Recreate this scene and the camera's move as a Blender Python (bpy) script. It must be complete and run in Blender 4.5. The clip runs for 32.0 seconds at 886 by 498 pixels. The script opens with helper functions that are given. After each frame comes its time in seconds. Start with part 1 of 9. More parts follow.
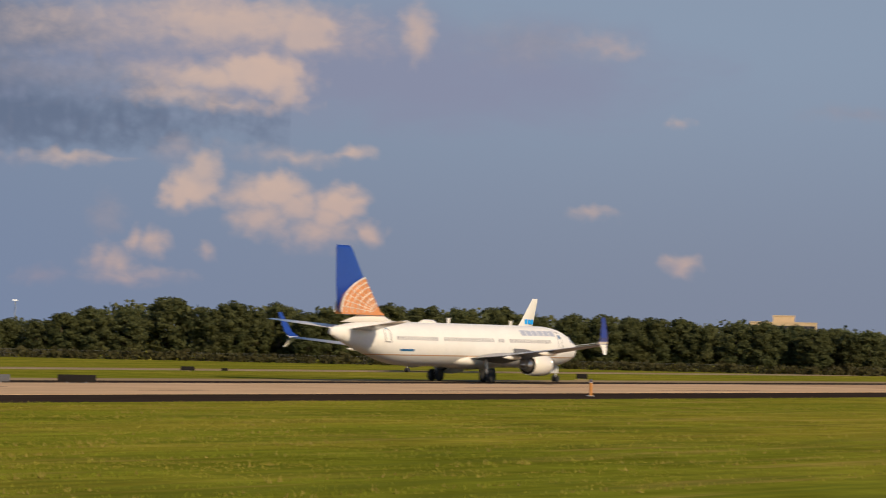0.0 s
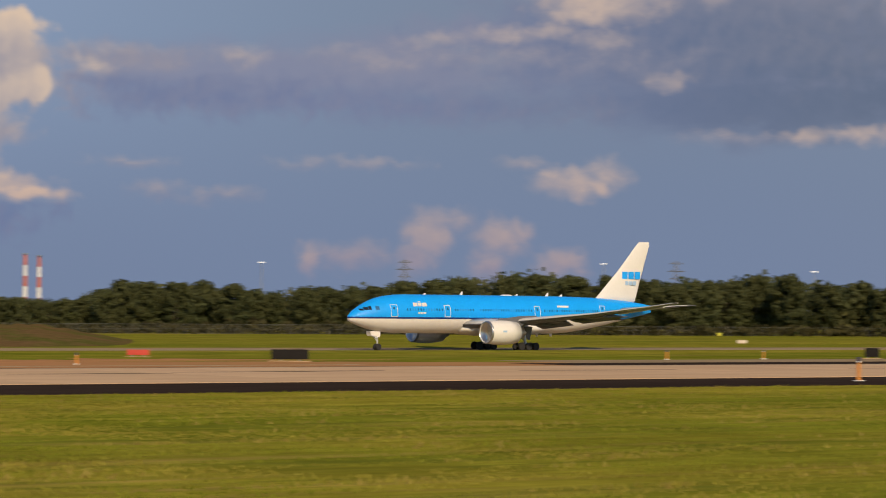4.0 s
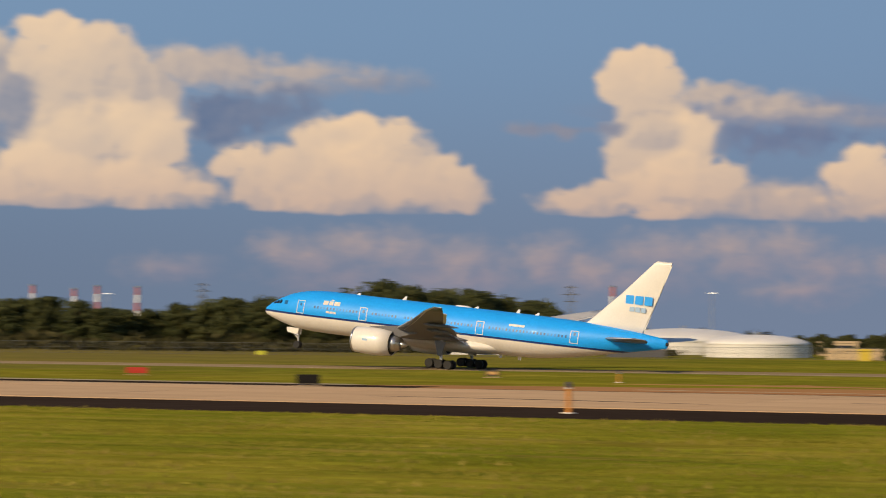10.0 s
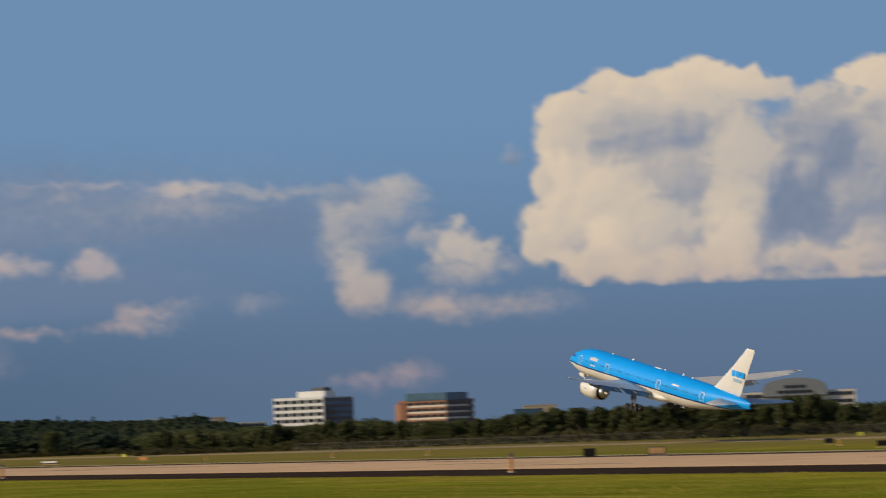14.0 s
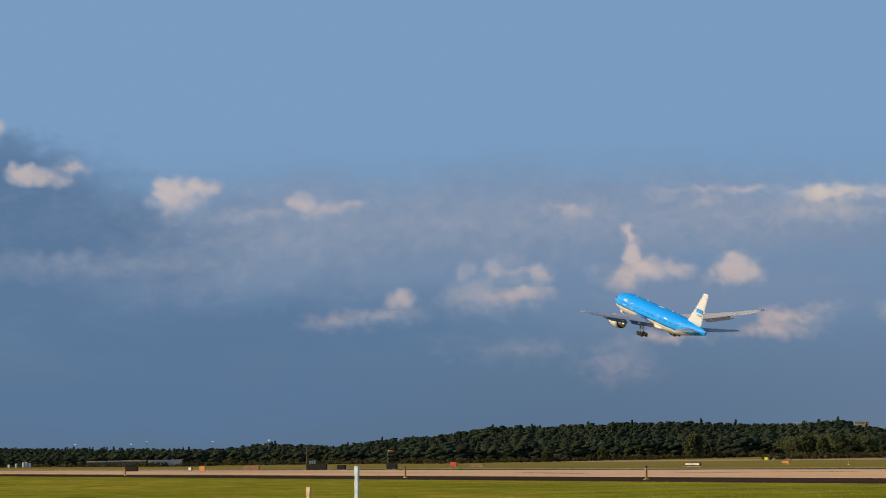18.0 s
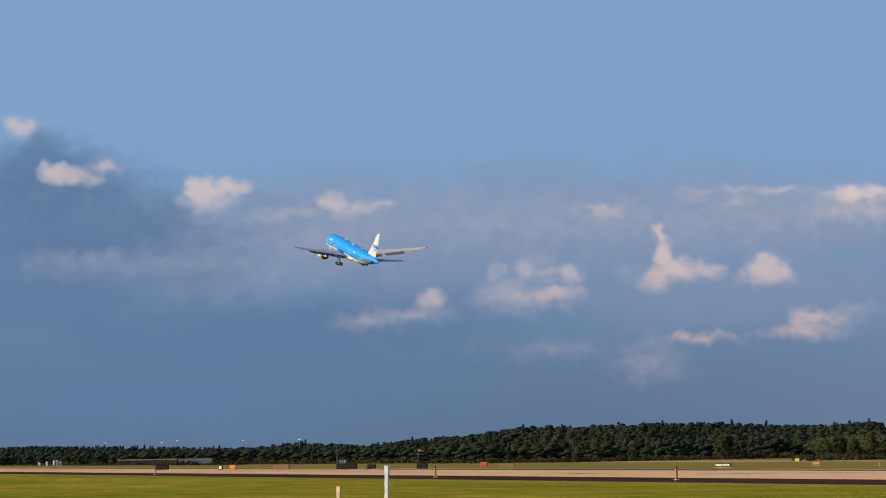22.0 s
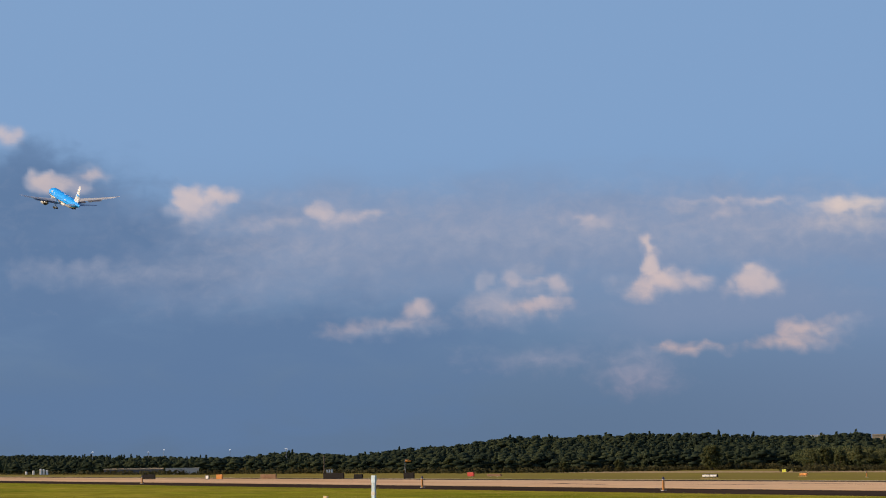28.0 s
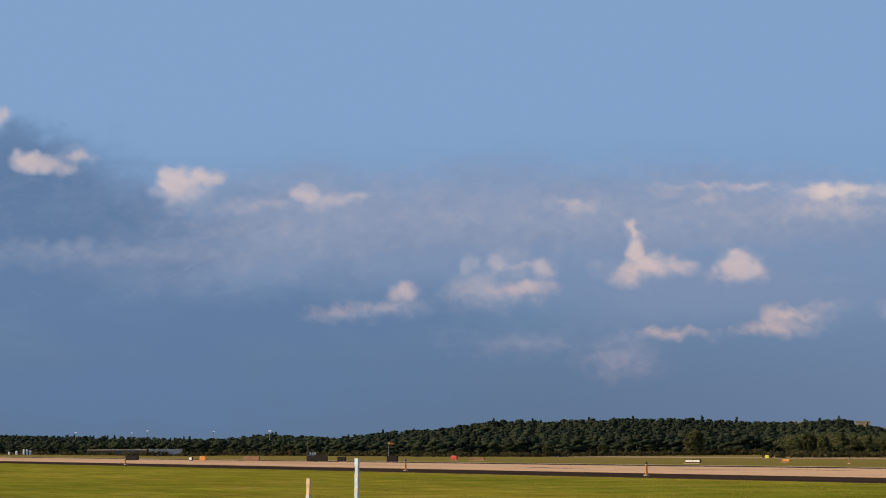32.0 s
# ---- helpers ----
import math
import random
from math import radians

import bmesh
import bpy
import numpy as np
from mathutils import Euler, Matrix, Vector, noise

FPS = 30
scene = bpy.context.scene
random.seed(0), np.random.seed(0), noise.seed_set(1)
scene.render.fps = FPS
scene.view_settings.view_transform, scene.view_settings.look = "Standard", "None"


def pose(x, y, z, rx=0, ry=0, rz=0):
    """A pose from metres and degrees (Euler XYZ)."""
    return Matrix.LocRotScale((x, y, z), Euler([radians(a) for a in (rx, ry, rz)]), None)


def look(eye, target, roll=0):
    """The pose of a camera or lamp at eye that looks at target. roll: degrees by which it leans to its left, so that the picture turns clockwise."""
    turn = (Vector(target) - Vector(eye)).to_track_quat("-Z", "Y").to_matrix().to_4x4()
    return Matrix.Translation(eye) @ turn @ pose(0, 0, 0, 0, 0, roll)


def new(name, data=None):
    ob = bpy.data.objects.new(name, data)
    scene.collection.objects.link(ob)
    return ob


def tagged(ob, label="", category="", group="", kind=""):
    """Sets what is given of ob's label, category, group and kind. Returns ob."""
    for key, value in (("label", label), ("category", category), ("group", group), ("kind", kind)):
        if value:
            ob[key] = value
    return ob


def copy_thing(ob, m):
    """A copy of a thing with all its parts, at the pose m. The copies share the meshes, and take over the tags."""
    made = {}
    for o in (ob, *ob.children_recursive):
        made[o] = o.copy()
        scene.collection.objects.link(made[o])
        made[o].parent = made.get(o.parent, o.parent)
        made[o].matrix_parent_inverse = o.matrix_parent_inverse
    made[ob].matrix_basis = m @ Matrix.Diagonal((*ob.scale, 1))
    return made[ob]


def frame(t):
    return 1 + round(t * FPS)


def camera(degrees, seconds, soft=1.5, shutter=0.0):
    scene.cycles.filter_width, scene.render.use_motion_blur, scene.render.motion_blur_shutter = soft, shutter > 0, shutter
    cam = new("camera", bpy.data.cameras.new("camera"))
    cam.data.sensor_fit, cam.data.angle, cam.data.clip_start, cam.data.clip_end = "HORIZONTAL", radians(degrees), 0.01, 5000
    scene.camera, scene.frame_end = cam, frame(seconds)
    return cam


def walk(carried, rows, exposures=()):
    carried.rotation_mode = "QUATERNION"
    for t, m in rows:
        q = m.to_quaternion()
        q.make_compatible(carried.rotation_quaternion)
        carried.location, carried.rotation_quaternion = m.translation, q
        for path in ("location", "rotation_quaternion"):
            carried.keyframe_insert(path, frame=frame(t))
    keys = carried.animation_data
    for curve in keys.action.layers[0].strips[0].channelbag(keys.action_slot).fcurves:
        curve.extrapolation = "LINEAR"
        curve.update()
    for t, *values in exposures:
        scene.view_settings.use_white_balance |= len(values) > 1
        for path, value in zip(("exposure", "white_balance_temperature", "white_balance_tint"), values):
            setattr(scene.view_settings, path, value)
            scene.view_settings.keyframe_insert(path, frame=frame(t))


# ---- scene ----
EYE = 6.6

# bearing (to the left of the runway's normal), tilt and lean of the camera, in degrees
TURNS = [
    (0.0, -57.06, 1.879, 1.34),
    (0.5, -55.34, 1.919, 1.27),
    (1.0, -53.34, 1.884, 0.88),
    (1.5, -51.17, 1.864, 0.81),
    (2.0, -48.81, 1.731, 0.78),
    (2.5, -46.29, 1.588, 0.67),
    (4.5, -34.01, 1.176, 0.29),
    (5.0, -29.73, 1.325, 0.10),
    (5.5, -24.85, 1.527, 0.82),
    (6.0, -20.00, 1.537, 0.94),
    (7.0, -9.50, 1.529, 0.85),
    (8.0, 2.23, 1.354, 0.60),
    (8.5, 8.15, 1.336, 0.51),
    (9.0, 13.93, 1.325, 0.55),
    (10.0, 24.73, 1.460, 0.47),
    (11.0, 35.12, 1.504, -0.09),
    (11.5, 40.05, 1.491, -0.56),
    (12.0, 44.27, 1.596, 0.08),
    (12.5, 47.79, 1.690, -0.35),
    (13.0, 50.90, 2.262, -1.28),
    (13.5, 54.05, 2.805, -2.55),
    (14.0, 57.60, 3.391, -2.29),
    (14.5, 60.99, 3.684, -1.27),
    (15.0, 63.81, 3.839, -0.61),
    (15.5, 65.97, 3.971, -0.84),
    (17.5, 69.98, 3.974, -1.35),
    (18.0, 70.23, 3.863, -1.42),
    (18.5, 70.39, 3.753, -1.43),
    (19.0, 70.50, 3.689, -1.41),
    (19.5, 70.55, 3.681, -1.42),
    (20.0, 70.60, 3.724, -1.37),
    (20.5, 70.64, 3.775, -1.27),
    (21.0, 70.72, 3.813, -1.20),
    (21.5, 70.78, 3.833, -1.20),
    (22.0, 70.84, 3.872, -1.18),
    (22.5, 70.88, 3.947, -1.20),
    (23.0, 70.91, 4.059, -1.22),
    (23.5, 70.93, 4.181, -1.09),
    (24.0, 70.96, 4.305, -1.04),
    (24.5, 70.98, 4.409, -0.91),
    (26.5, 70.86, 4.441, -1.00),
    (27.0, 70.78, 4.346, -1.01),
    (27.5, 70.69, 4.225, -1.05),
    (28.0, 70.59, 4.063, -1.04),
    (28.5, 70.47, 3.887, -1.06),
    (29.0, 70.41, 3.760, -1.02),
    (29.5, 70.38, 3.713, -0.95),
    (30.0, 70.37, 3.718, -0.86),
    (30.5, 70.36, 3.774, -0.71),
    (31.0, 70.36, 3.799, -0.66),
    (31.5, 70.36, 3.786, -0.67),
    (32.0, 70.30, 3.733, -0.59),
]


def aim(bearing, tilt, lean):
    return pose(0, 0, EYE, 90 + tilt, 0, bearing) @ pose(0, 0, 0, 0, 0, lean)


cam = camera(17.32, 32.0, soft=1.0, shutter=0.45)
walk(cam, [(t, aim(b, p, r)) for t, b, p, r in TURNS],
     exposures=[(0.0, 0.10, 6600, 11), (1.0, 0.0, 6600, 11), (2.5, -0.05, 6600, 11), (5.0, 0.10, 6800, 12), (8.0, 0.14, 7150, 12), (10.0, 0.08, 7150, 11), (12.0, 0.0, 6700, 9), (13.0, -0.05, 6500, 9), (15.0, -0.1, 6400, 9), (17.5, 0.14, 6550, 9), (20.0, 0.33, 6600, 11), (24.0, 0.33, 6550, 14), (32.0, 0.33, 6600, 15)])

# ---- sky, sun and exposure ----
SUN_BEARING, SUN_HEIGHT = 160.0, 30.0


world = bpy.data.worlds.new("sky")
scene.world = world
world.use_nodes = True
WN, WL = world.node_tree.nodes, world.node_tree.links
WN.clear()


sky = WN.new("ShaderNodeTexSky")
sky.sky_type, sky.sun_disc = "NISHITA", False
sky.sun_elevation, sky.sun_rotation = radians(SUN_HEIGHT), radians(-SUN_BEARING)
sky.air_density, sky.dust_density, sky.ozone_density = 1.0, 0.3, 3.0
SKY_GAIN = 0.085

# clouds on the sky. Veils and blue shade: bearing, height, half width and half height in degrees.
VEILS = [(-56.04, 5.31, 5.34, 1.11), (-51.36, 5.95, 4.67, 1), (-44.2, 5.02, 6.23, 1.33), (-38.66, 5.41, 1.67, 0.44), (-36.77, 4.87, 2.22, 0.5), (-35.84, 4.64, 4.67, 0.56), (-33.79, 4.55, 3.78, 0.56), (-14.23, 6.17, 0.78, 0.2), (-12.73, 5.94, 0.89, 0.2), (-11.84, 6.21, 1.67, 0.24), (18.56, 4.17, 2.67, 0.33), (62.76, 4.36, 1.45, 0.44), (62.96, 4.04, 4.67, 0.67), (65.01, 2.8, 3.34, 0.67), (65.07, 4.49, 1.56, 0.5), (69.41, 4.24, 7.23, 1.22), (71.41, 4.61, 1.67, 0.28), (72.31, 4.19, 2.89, 0.56), (75.55, 3.58, 3.34, 0.67), (75.88, 3.65, 1.67, 0.22), (77.19, 4.28, 2.89, 0.67)]
SHADES = [(-47.81, 6.06, 2.45, 0.56), (-43.95, 4.11, 3.89, 0.67), (-42.6, 5.29, 3.67, 1.22), (74.79, 2.24, 5.56, 1), (76.69, 1.05, 6.67, 0.78), (77.86, 3.96, 3.67, 0.89), (78.5, 4.96, 2.11, 1), (78.53, 2.98, 3.34, 1)]
# lumps of the cumulus banks, from the rear to the front: bearing, height, half width, half height, tone and softness; tone 0 is blue shade, 1 full sun
HEAP_0 = [(-43.92, 5.99, 3.56, 0.5, 0.17, 0.45), (-42.83, 5.19, 3.9, 0.67, 0.1, 0.45), (-46.71, 4.94, 2.9, 0.56, 0.1, 0.45), (-47.84, 4.29, 3.9, 0.45, 0.04, 0.45), (-49.51, 4.25, 1.67, 0.28, 0.04, 0.33), (-30.74, 4.43, 0.78, 0.2, 0.12, 0.2), (-33.75, 4.11, 2.9, 0.27, 0.13, 0.28), (-37.64, 4, 2.45, 0.2, 0.13, 0.28), (-31.52, 4.88, 1.34, 0.22, 0.3, 0.22), (-24.93, 1.77, 3.67, 0.42, 0.1, 0.33), (-26.33, 4.62, 3.67, 1.22, 0.49, 0.13), (-24.45, 4.26, 1.67, 1.34, 0.54, 0.13), (-27.13, 3.41, 1.89, 1.11, 0.49, 0.22), (-25.25, 2.94, 2.23, 0.67, 0.54, 0.28), (-21.99, 4.78, 1.22, 0.56, 0.42, 0.28), (-22.99, 5.02, 1.11, 0.56, 0.5, 0.17)]
HEAP_1 = [(-24.54, 5.65, 0.84, 0.33, 0.75, 0.09), (-23.76, 5.47, 0.78, 0.33, 0.67, 0.11), (-25.99, 5.44, 0.78, 0.31, 0.67, 0.09), (-27.65, 5.57, 0.67, 0.27, 0.8, 0.09), (-26.99, 5.51, 0.67, 0.28, 0.71, 0.09), (-29.19, 5.52, 0.67, 0.22, 0.8, 0.09), (-28.76, 5.3, 0.89, 0.33, 0.62, 0.11), (-27.22, 4.4, 0.89, 0.45, 0.8, 0.17), (-25.8, 3.5, 0.67, 0.5, 0.8, 0.17), (-27.67, 3.85, 1, 0.5, 0.67, 0.17), (-24.12, 3.81, 0.67, 0.39, 0.75, 0.17), (-24.47, 3.32, 0.61, 0.33, 0.75, 0.17), (-26.34, 4.01, 0.67, 0.45, 0.71, 0.17), (-29.76, 4.26, 0.28, 0.33, 0.67, 0.09), (-28.99, 4.31, 0.67, 0.45, 0.62, 0.13), (-23.7, 2.69, 0.56, 0.28, 0.71, 0.17)]
HEAP_2 = [(-24.36, 2.93, 0.67, 0.33, 0.71, 0.17), (-26.03, 2.56, 0.67, 0.31, 0.75, 0.13), (-26.92, 2.68, 0.67, 0.39, 0.62, 0.17), (-28.02, 2.59, 0.67, 0.22, 0.58, 0.17), (-28.79, 2.37, 0.78, 0.18, 0.54, 0.17), (-29.67, 2.18, 0.45, 0.1, 0.67, 0.09), (-25.25, 2.61, 0.45, 0.2, 0.67, 0.13), (-25.8, 3.28, 0.22, 0.17, 0.3, 0.17), (-28.21, 4.85, 1, 0.39, 0.42, 0.28), (-25.33, 4.72, 1, 0.33, 0.5, 0.28), (-28.56, 3.42, 0.78, 0.33, 0.4, 0.22), (-27.13, 3.18, 0.67, 0.28, 0.42, 0.22), (-22.1, 5, 0.78, 0.33, 0.42, 0.2), (-24.44, 4.82, 0.67, 0.33, 0.48, 0.22), (-19.89, 3.74, 2.23, 0.89, 0.49, 0.22), (-18.99, 4.5, 1.22, 0.45, 0.62, 0.11)]
HEAP_3 = [(-20.57, 3.09, 1.67, 0.56, 0.5, 0.28), (-18.54, 4.72, 0.56, 0.24, 0.75, 0.09), (-19.21, 4.56, 0.78, 0.28, 0.75, 0.09), (-17.88, 4.42, 0.39, 0.28, 0.67, 0.11), (-19.77, 4.3, 0.56, 0.22, 0.71, 0.09), (-20.56, 3.92, 0.67, 0.2, 0.75, 0.11), (-21.45, 3.94, 0.56, 0.2, 0.8, 0.09), (-20.9, 3.59, 0.67, 0.28, 0.67, 0.13), (-21.9, 3.45, 0.39, 0.33, 0.75, 0.13), (-19.45, 3.29, 0.67, 0.39, 0.71, 0.13), (-20.12, 3.08, 0.67, 0.33, 0.62, 0.17), (-21.46, 3.1, 0.45, 0.24, 0.62, 0.13), (-19.47, 2.4, 1.34, 0.28, 0.35, 0.28), (-16.91, 2.8, 1.34, 0.5, 0.54, 0.22), (-16.02, 3, 0.78, 0.22, 0.54, 0.17), (-18.13, 2.6, 0.78, 0.39, 0.5, 0.22)]
HEAP_4 = [(-18.01, 3.04, 0.56, 0.22, 0.54, 0.17), (-21.25, 2.1, 0.95, 0.45, 0.62, 0.22), (-20.37, 1.69, 0.56, 0.28, 0.58, 0.17), (-20.82, 1.54, 1, 0.22, 0.55, 0.17), (-21.48, 1.77, 0.56, 0.33, 0.55, 0.22), (-22.83, 1.26, 0.67, 0.13, 0.49, 0.17), (-19.04, 1.28, 0.67, 0.28, 0.48, 0.28), (-17.71, 1.26, 1.34, 0.22, 0.38, 0.33), (-16.93, 1.85, 0.67, 0.13, 0.5, 0.17), (-18.59, 1.89, 0.33, 0.11, 0.4, 0.13), (-22.79, 3.4, 0.89, 0.45, 0.02, 0.13), (-22.02, 2.78, 0.78, 0.22, 0.1, 0.22), (-23.58, 3.25, 0.45, 0.2, 0.05, 0.17), (-18.45, 3.69, 0.39, 0.16, 0.05, 0.09), (-19.24, 2.84, 0.56, 0.2, 0.1, 0.17), (-19, 3.73, 0.22, 0.07, 0.1, 0.07)]
HEAP_5 = [(-20.6, 1.36, 0.28, 0.16, 0.1, 0.11), (-17.71, 1.59, 1.45, 0.16, 0.08, 0.16), (-3.55, 3.1, 3.67, 1.56, 0.52, 0.22), (-7.43, 2.73, 2.23, 1.22, 0.5, 0.28), (-11.89, 2.58, 3.12, 1, 0.5, 0.28), (-10.76, 3.78, 1.34, 0.56, 0.52, 0.17), (-14.66, 2.83, 1.89, 0.78, 0.5, 0.28), (-13.87, 3.71, 1.34, 0.45, 0.42, 0.28), (-15.53, 4, 0.67, 0.33, 0.45, 0.28), (-4.68, 1.57, 3.9, 0.2, 0.45, 0.22), (-12.46, 1.42, 2.23, 0.16, 0.4, 0.22), (-1.54, 4.6, 0.89, 0.42, 0.84, 0.08), (-2.42, 4.51, 0.67, 0.33, 0.79, 0.09), (-4.41, 4.51, 0.61, 0.31, 0.84, 0.08), (-5.29, 4.52, 0.78, 0.31, 0.86, 0.08), (-6.07, 4.37, 0.45, 0.28, 0.84, 0.08)]
HEAP_6 = [(-3.42, 4.32, 0.78, 0.24, 0.75, 0.11), (-10.42, 4.06, 0.67, 0.31, 0.89, 0.08), (-11.2, 3.84, 0.67, 0.22, 0.84, 0.09), (-9.31, 3.85, 0.45, 0.11, 0.79, 0.09), (-6.97, 4, 0.56, 0.16, 0.66, 0.11), (-8.08, 3.85, 0.67, 0.16, 0.61, 0.11), (-4.09, 3.34, 2.78, 0.45, 0.44, 0.33), (-7.98, 3.41, 1, 0.33, 0.38, 0.28), (-8.77, 2.75, 0.56, 0.45, 0.3, 0.28), (-10.22, 2.77, 0.67, 0.33, 0.38, 0.28), (-1.48, 2.18, 0.78, 0.56, 0.75, 0.22), (-2.8, 1.87, 0.67, 0.39, 0.7, 0.17), (-4.45, 2.24, 0.78, 0.45, 0.75, 0.22), (-3.68, 2, 0.56, 0.33, 0.7, 0.17), (-6.22, 2.27, 0.56, 0.45, 0.7, 0.17), (-6.77, 2.17, 0.56, 0.45, 0.73, 0.17)]
HEAP_7 = [(-8, 2.3, 0.56, 0.45, 0.75, 0.17), (-8.12, 1.63, 0.45, 0.28, 0.66, 0.13), (-7.45, 1.62, 0.45, 0.28, 0.61, 0.17), (-9.23, 1.65, 0.28, 0.22, 0.56, 0.17), (-9.68, 1.32, 0.45, 0.09, 0.56, 0.11), (-10.56, 2.33, 0.5, 0.39, 0.7, 0.22), (-11.45, 2.35, 0.67, 0.45, 0.7, 0.22), (-12.23, 2.13, 0.67, 0.39, 0.66, 0.22), (-14, 2.16, 0.67, 0.45, 0.7, 0.22), (-14.67, 2.05, 0.56, 0.39, 0.66, 0.17), (-15.55, 1.95, 0.67, 0.33, 0.7, 0.17), (-13.46, 1.6, 0.67, 0.22, 0.61, 0.17), (-11.01, 1.67, 0.67, 0.22, 0.61, 0.17), (-12.57, 1.69, 0.67, 0.24, 0.56, 0.17), (-13.99, 3.01, 0.45, 0.06, 0.66, 0.07), (-13.55, 3.26, 0.67, 0.16, 0.08, 0.13)]
HEAP_8 = [(-11.99, 3.17, 0.67, 0.08, 0.15, 0.11), (-14.89, 2.11, 0.33, 0.18, 0.1, 0.13), (-7.66, 2.74, 0.22, 0.45, 0.25, 0.22), (-5.67, 1.59, 0.33, 0.22, 0.35, 0.22), (-7.22, 1.95, 0.17, 0.33, 0.3, 0.17), (4.51, 2.92, 2.45, 1.34, 0.57, 0.17), (1.73, 2.6, 2.9, 1, 0.57, 0.22), (-0.48, 2.95, 2.23, 1.22, 0.52, 0.22), (6.73, 2.12, 1.89, 0.56, 0.57, 0.22), (7.87, 4.22, 1, 0.39, 0.45, 0.28), (5.98, 4.85, 0.67, 0.31, 0.89, 0.08), (6.42, 4.57, 0.56, 0.33, 0.8, 0.09), (4.19, 4.53, 0.67, 0.28, 0.85, 0.08), (3.41, 4.43, 0.5, 0.28, 0.8, 0.09), (2.41, 4.15, 0.56, 0.18, 0.71, 0.09), (1.08, 4.22, 0.61, 0.24, 0.8, 0.09)]
HEAP_9 = [(1.74, 4.05, 0.67, 0.17, 0.66, 0.11), (1.4, 3.49, 1.67, 0.22, 0.42, 0.28), (6.52, 3.79, 0.67, 0.56, 0.75, 0.17), (5.3, 3.8, 0.89, 0.5, 0.71, 0.17), (4.51, 3.14, 0.78, 0.56, 0.85, 0.17), (5.29, 2.69, 0.89, 0.56, 0.8, 0.17), (2.51, 3.04, 0.67, 0.31, 0.85, 0.11), (1.95, 2.83, 0.78, 0.45, 0.75, 0.13), (-0.04, 3.06, 0.56, 0.39, 0.85, 0.13), (-0.7, 2.62, 0.56, 0.33, 0.71, 0.17), (7.29, 2.5, 0.56, 0.31, 0.8, 0.11), (6.51, 2.4, 0.56, 0.28, 0.75, 0.13), (3.84, 2.26, 1, 0.45, 0.71, 0.17), (1.17, 2.28, 1, 0.45, 0.66, 0.17), (2.84, 2.04, 0.89, 0.33, 0.62, 0.17), (5.84, 1.91, 1.34, 0.28, 0.62, 0.17)]
HEAP_10 = [(7.84, 1.77, 0.78, 0.17, 0.52, 0.22), (-0.48, 1.84, 1.11, 0.39, 0.57, 0.22), (3.57, 3.31, 0.28, 0.45, 0.08, 0.13), (8.3, 2.99, 0.67, 0.39, 0.1, 0.17), (8.53, 3.66, 0.56, 0.45, 0.1, 0.17), (6.74, 3.12, 0.56, 0.16, 0.1, 0.13), (7.63, 2.89, 0.56, 0.2, 0.12, 0.13), (7.86, 3.55, 0.67, 0.33, 0.15, 0.22), (7.07, 2.67, 0.28, 0.11, 0.1, 0.11), (8.29, 2.33, 0.45, 0.22, 0.15, 0.17), (11.52, 3.61, 2.9, 1.67, 0.62, 0.13), (12.83, 3.04, 2.23, 1.22, 0.62, 0.17), (9.2, 3.98, 0.78, 0.67, 0.5, 0.17), (11.87, 5.48, 0.67, 0.39, 0.89, 0.08), (12.64, 5.14, 0.61, 0.39, 0.85, 0.09), (11.21, 5.17, 0.67, 0.39, 0.85, 0.09)]
HEAP_11 = [(10.65, 5.34, 0.45, 0.24, 0.8, 0.09), (9.32, 5.25, 0.5, 0.31, 0.85, 0.09), (9.88, 5.08, 0.56, 0.31, 0.8, 0.09), (8.99, 4.87, 0.45, 0.45, 0.71, 0.11), (13.84, 4.78, 0.89, 0.28, 0.71, 0.11), (13.83, 3.69, 0.89, 0.45, 0.5, 0.28), (11.17, 1.85, 2.23, 0.2, 0.5, 0.17), (12.85, 4.03, 0.67, 0.5, 0.8, 0.17), (10.86, 4.18, 0.89, 0.56, 0.8, 0.17), (11.73, 3.17, 0.89, 0.5, 0.85, 0.17), (10.19, 3.3, 0.67, 0.67, 0.75, 0.17), (9.3, 2.87, 0.5, 0.33, 0.8, 0.11), (8.75, 3.26, 0.24, 0.22, 0.8, 0.07), (9.74, 2.53, 0.67, 0.45, 0.8, 0.13), (11.17, 2.4, 0.89, 0.45, 0.8, 0.13), (13.15, 2.37, 0.89, 0.45, 0.75, 0.17)]
HEAP_12 = [(14.03, 2.58, 0.56, 0.45, 0.75, 0.17), (12.16, 2.28, 0.78, 0.45, 0.71, 0.13), (10.86, 3.62, 0.56, 0.22, 0.55, 0.22), (11.52, 3.95, 0.33, 0.22, 0.55, 0.17), (20.45, 3.39, 1.06, 1.11, 0.66, 0.11), (21.03, 4.83, 0.61, 0.5, 0.75, 0.09), (19.89, 2.51, 1.22, 0.45, 0.56, 0.17), (18.11, 2.42, 1.34, 0.39, 0.5, 0.22), (21.78, 2.44, 0.89, 0.31, 0.61, 0.13), (20.79, 4.06, 0.5, 0.56, 0.61, 0.13), (18.12, 3.69, 1.45, 0.22, 0.1, 0.22), (19.46, 4.52, 0.78, 0.2, 0.52, 0.11), (18.57, 4.3, 1, 0.2, 0.5, 0.17), (17.45, 4.14, 1, 0.13, 0.45, 0.17), (16.45, 3.98, 0.67, 0.09, 0.35, 0.13), (22.13, 3.85, 0.67, 0.06, 0.25, 0.09)]
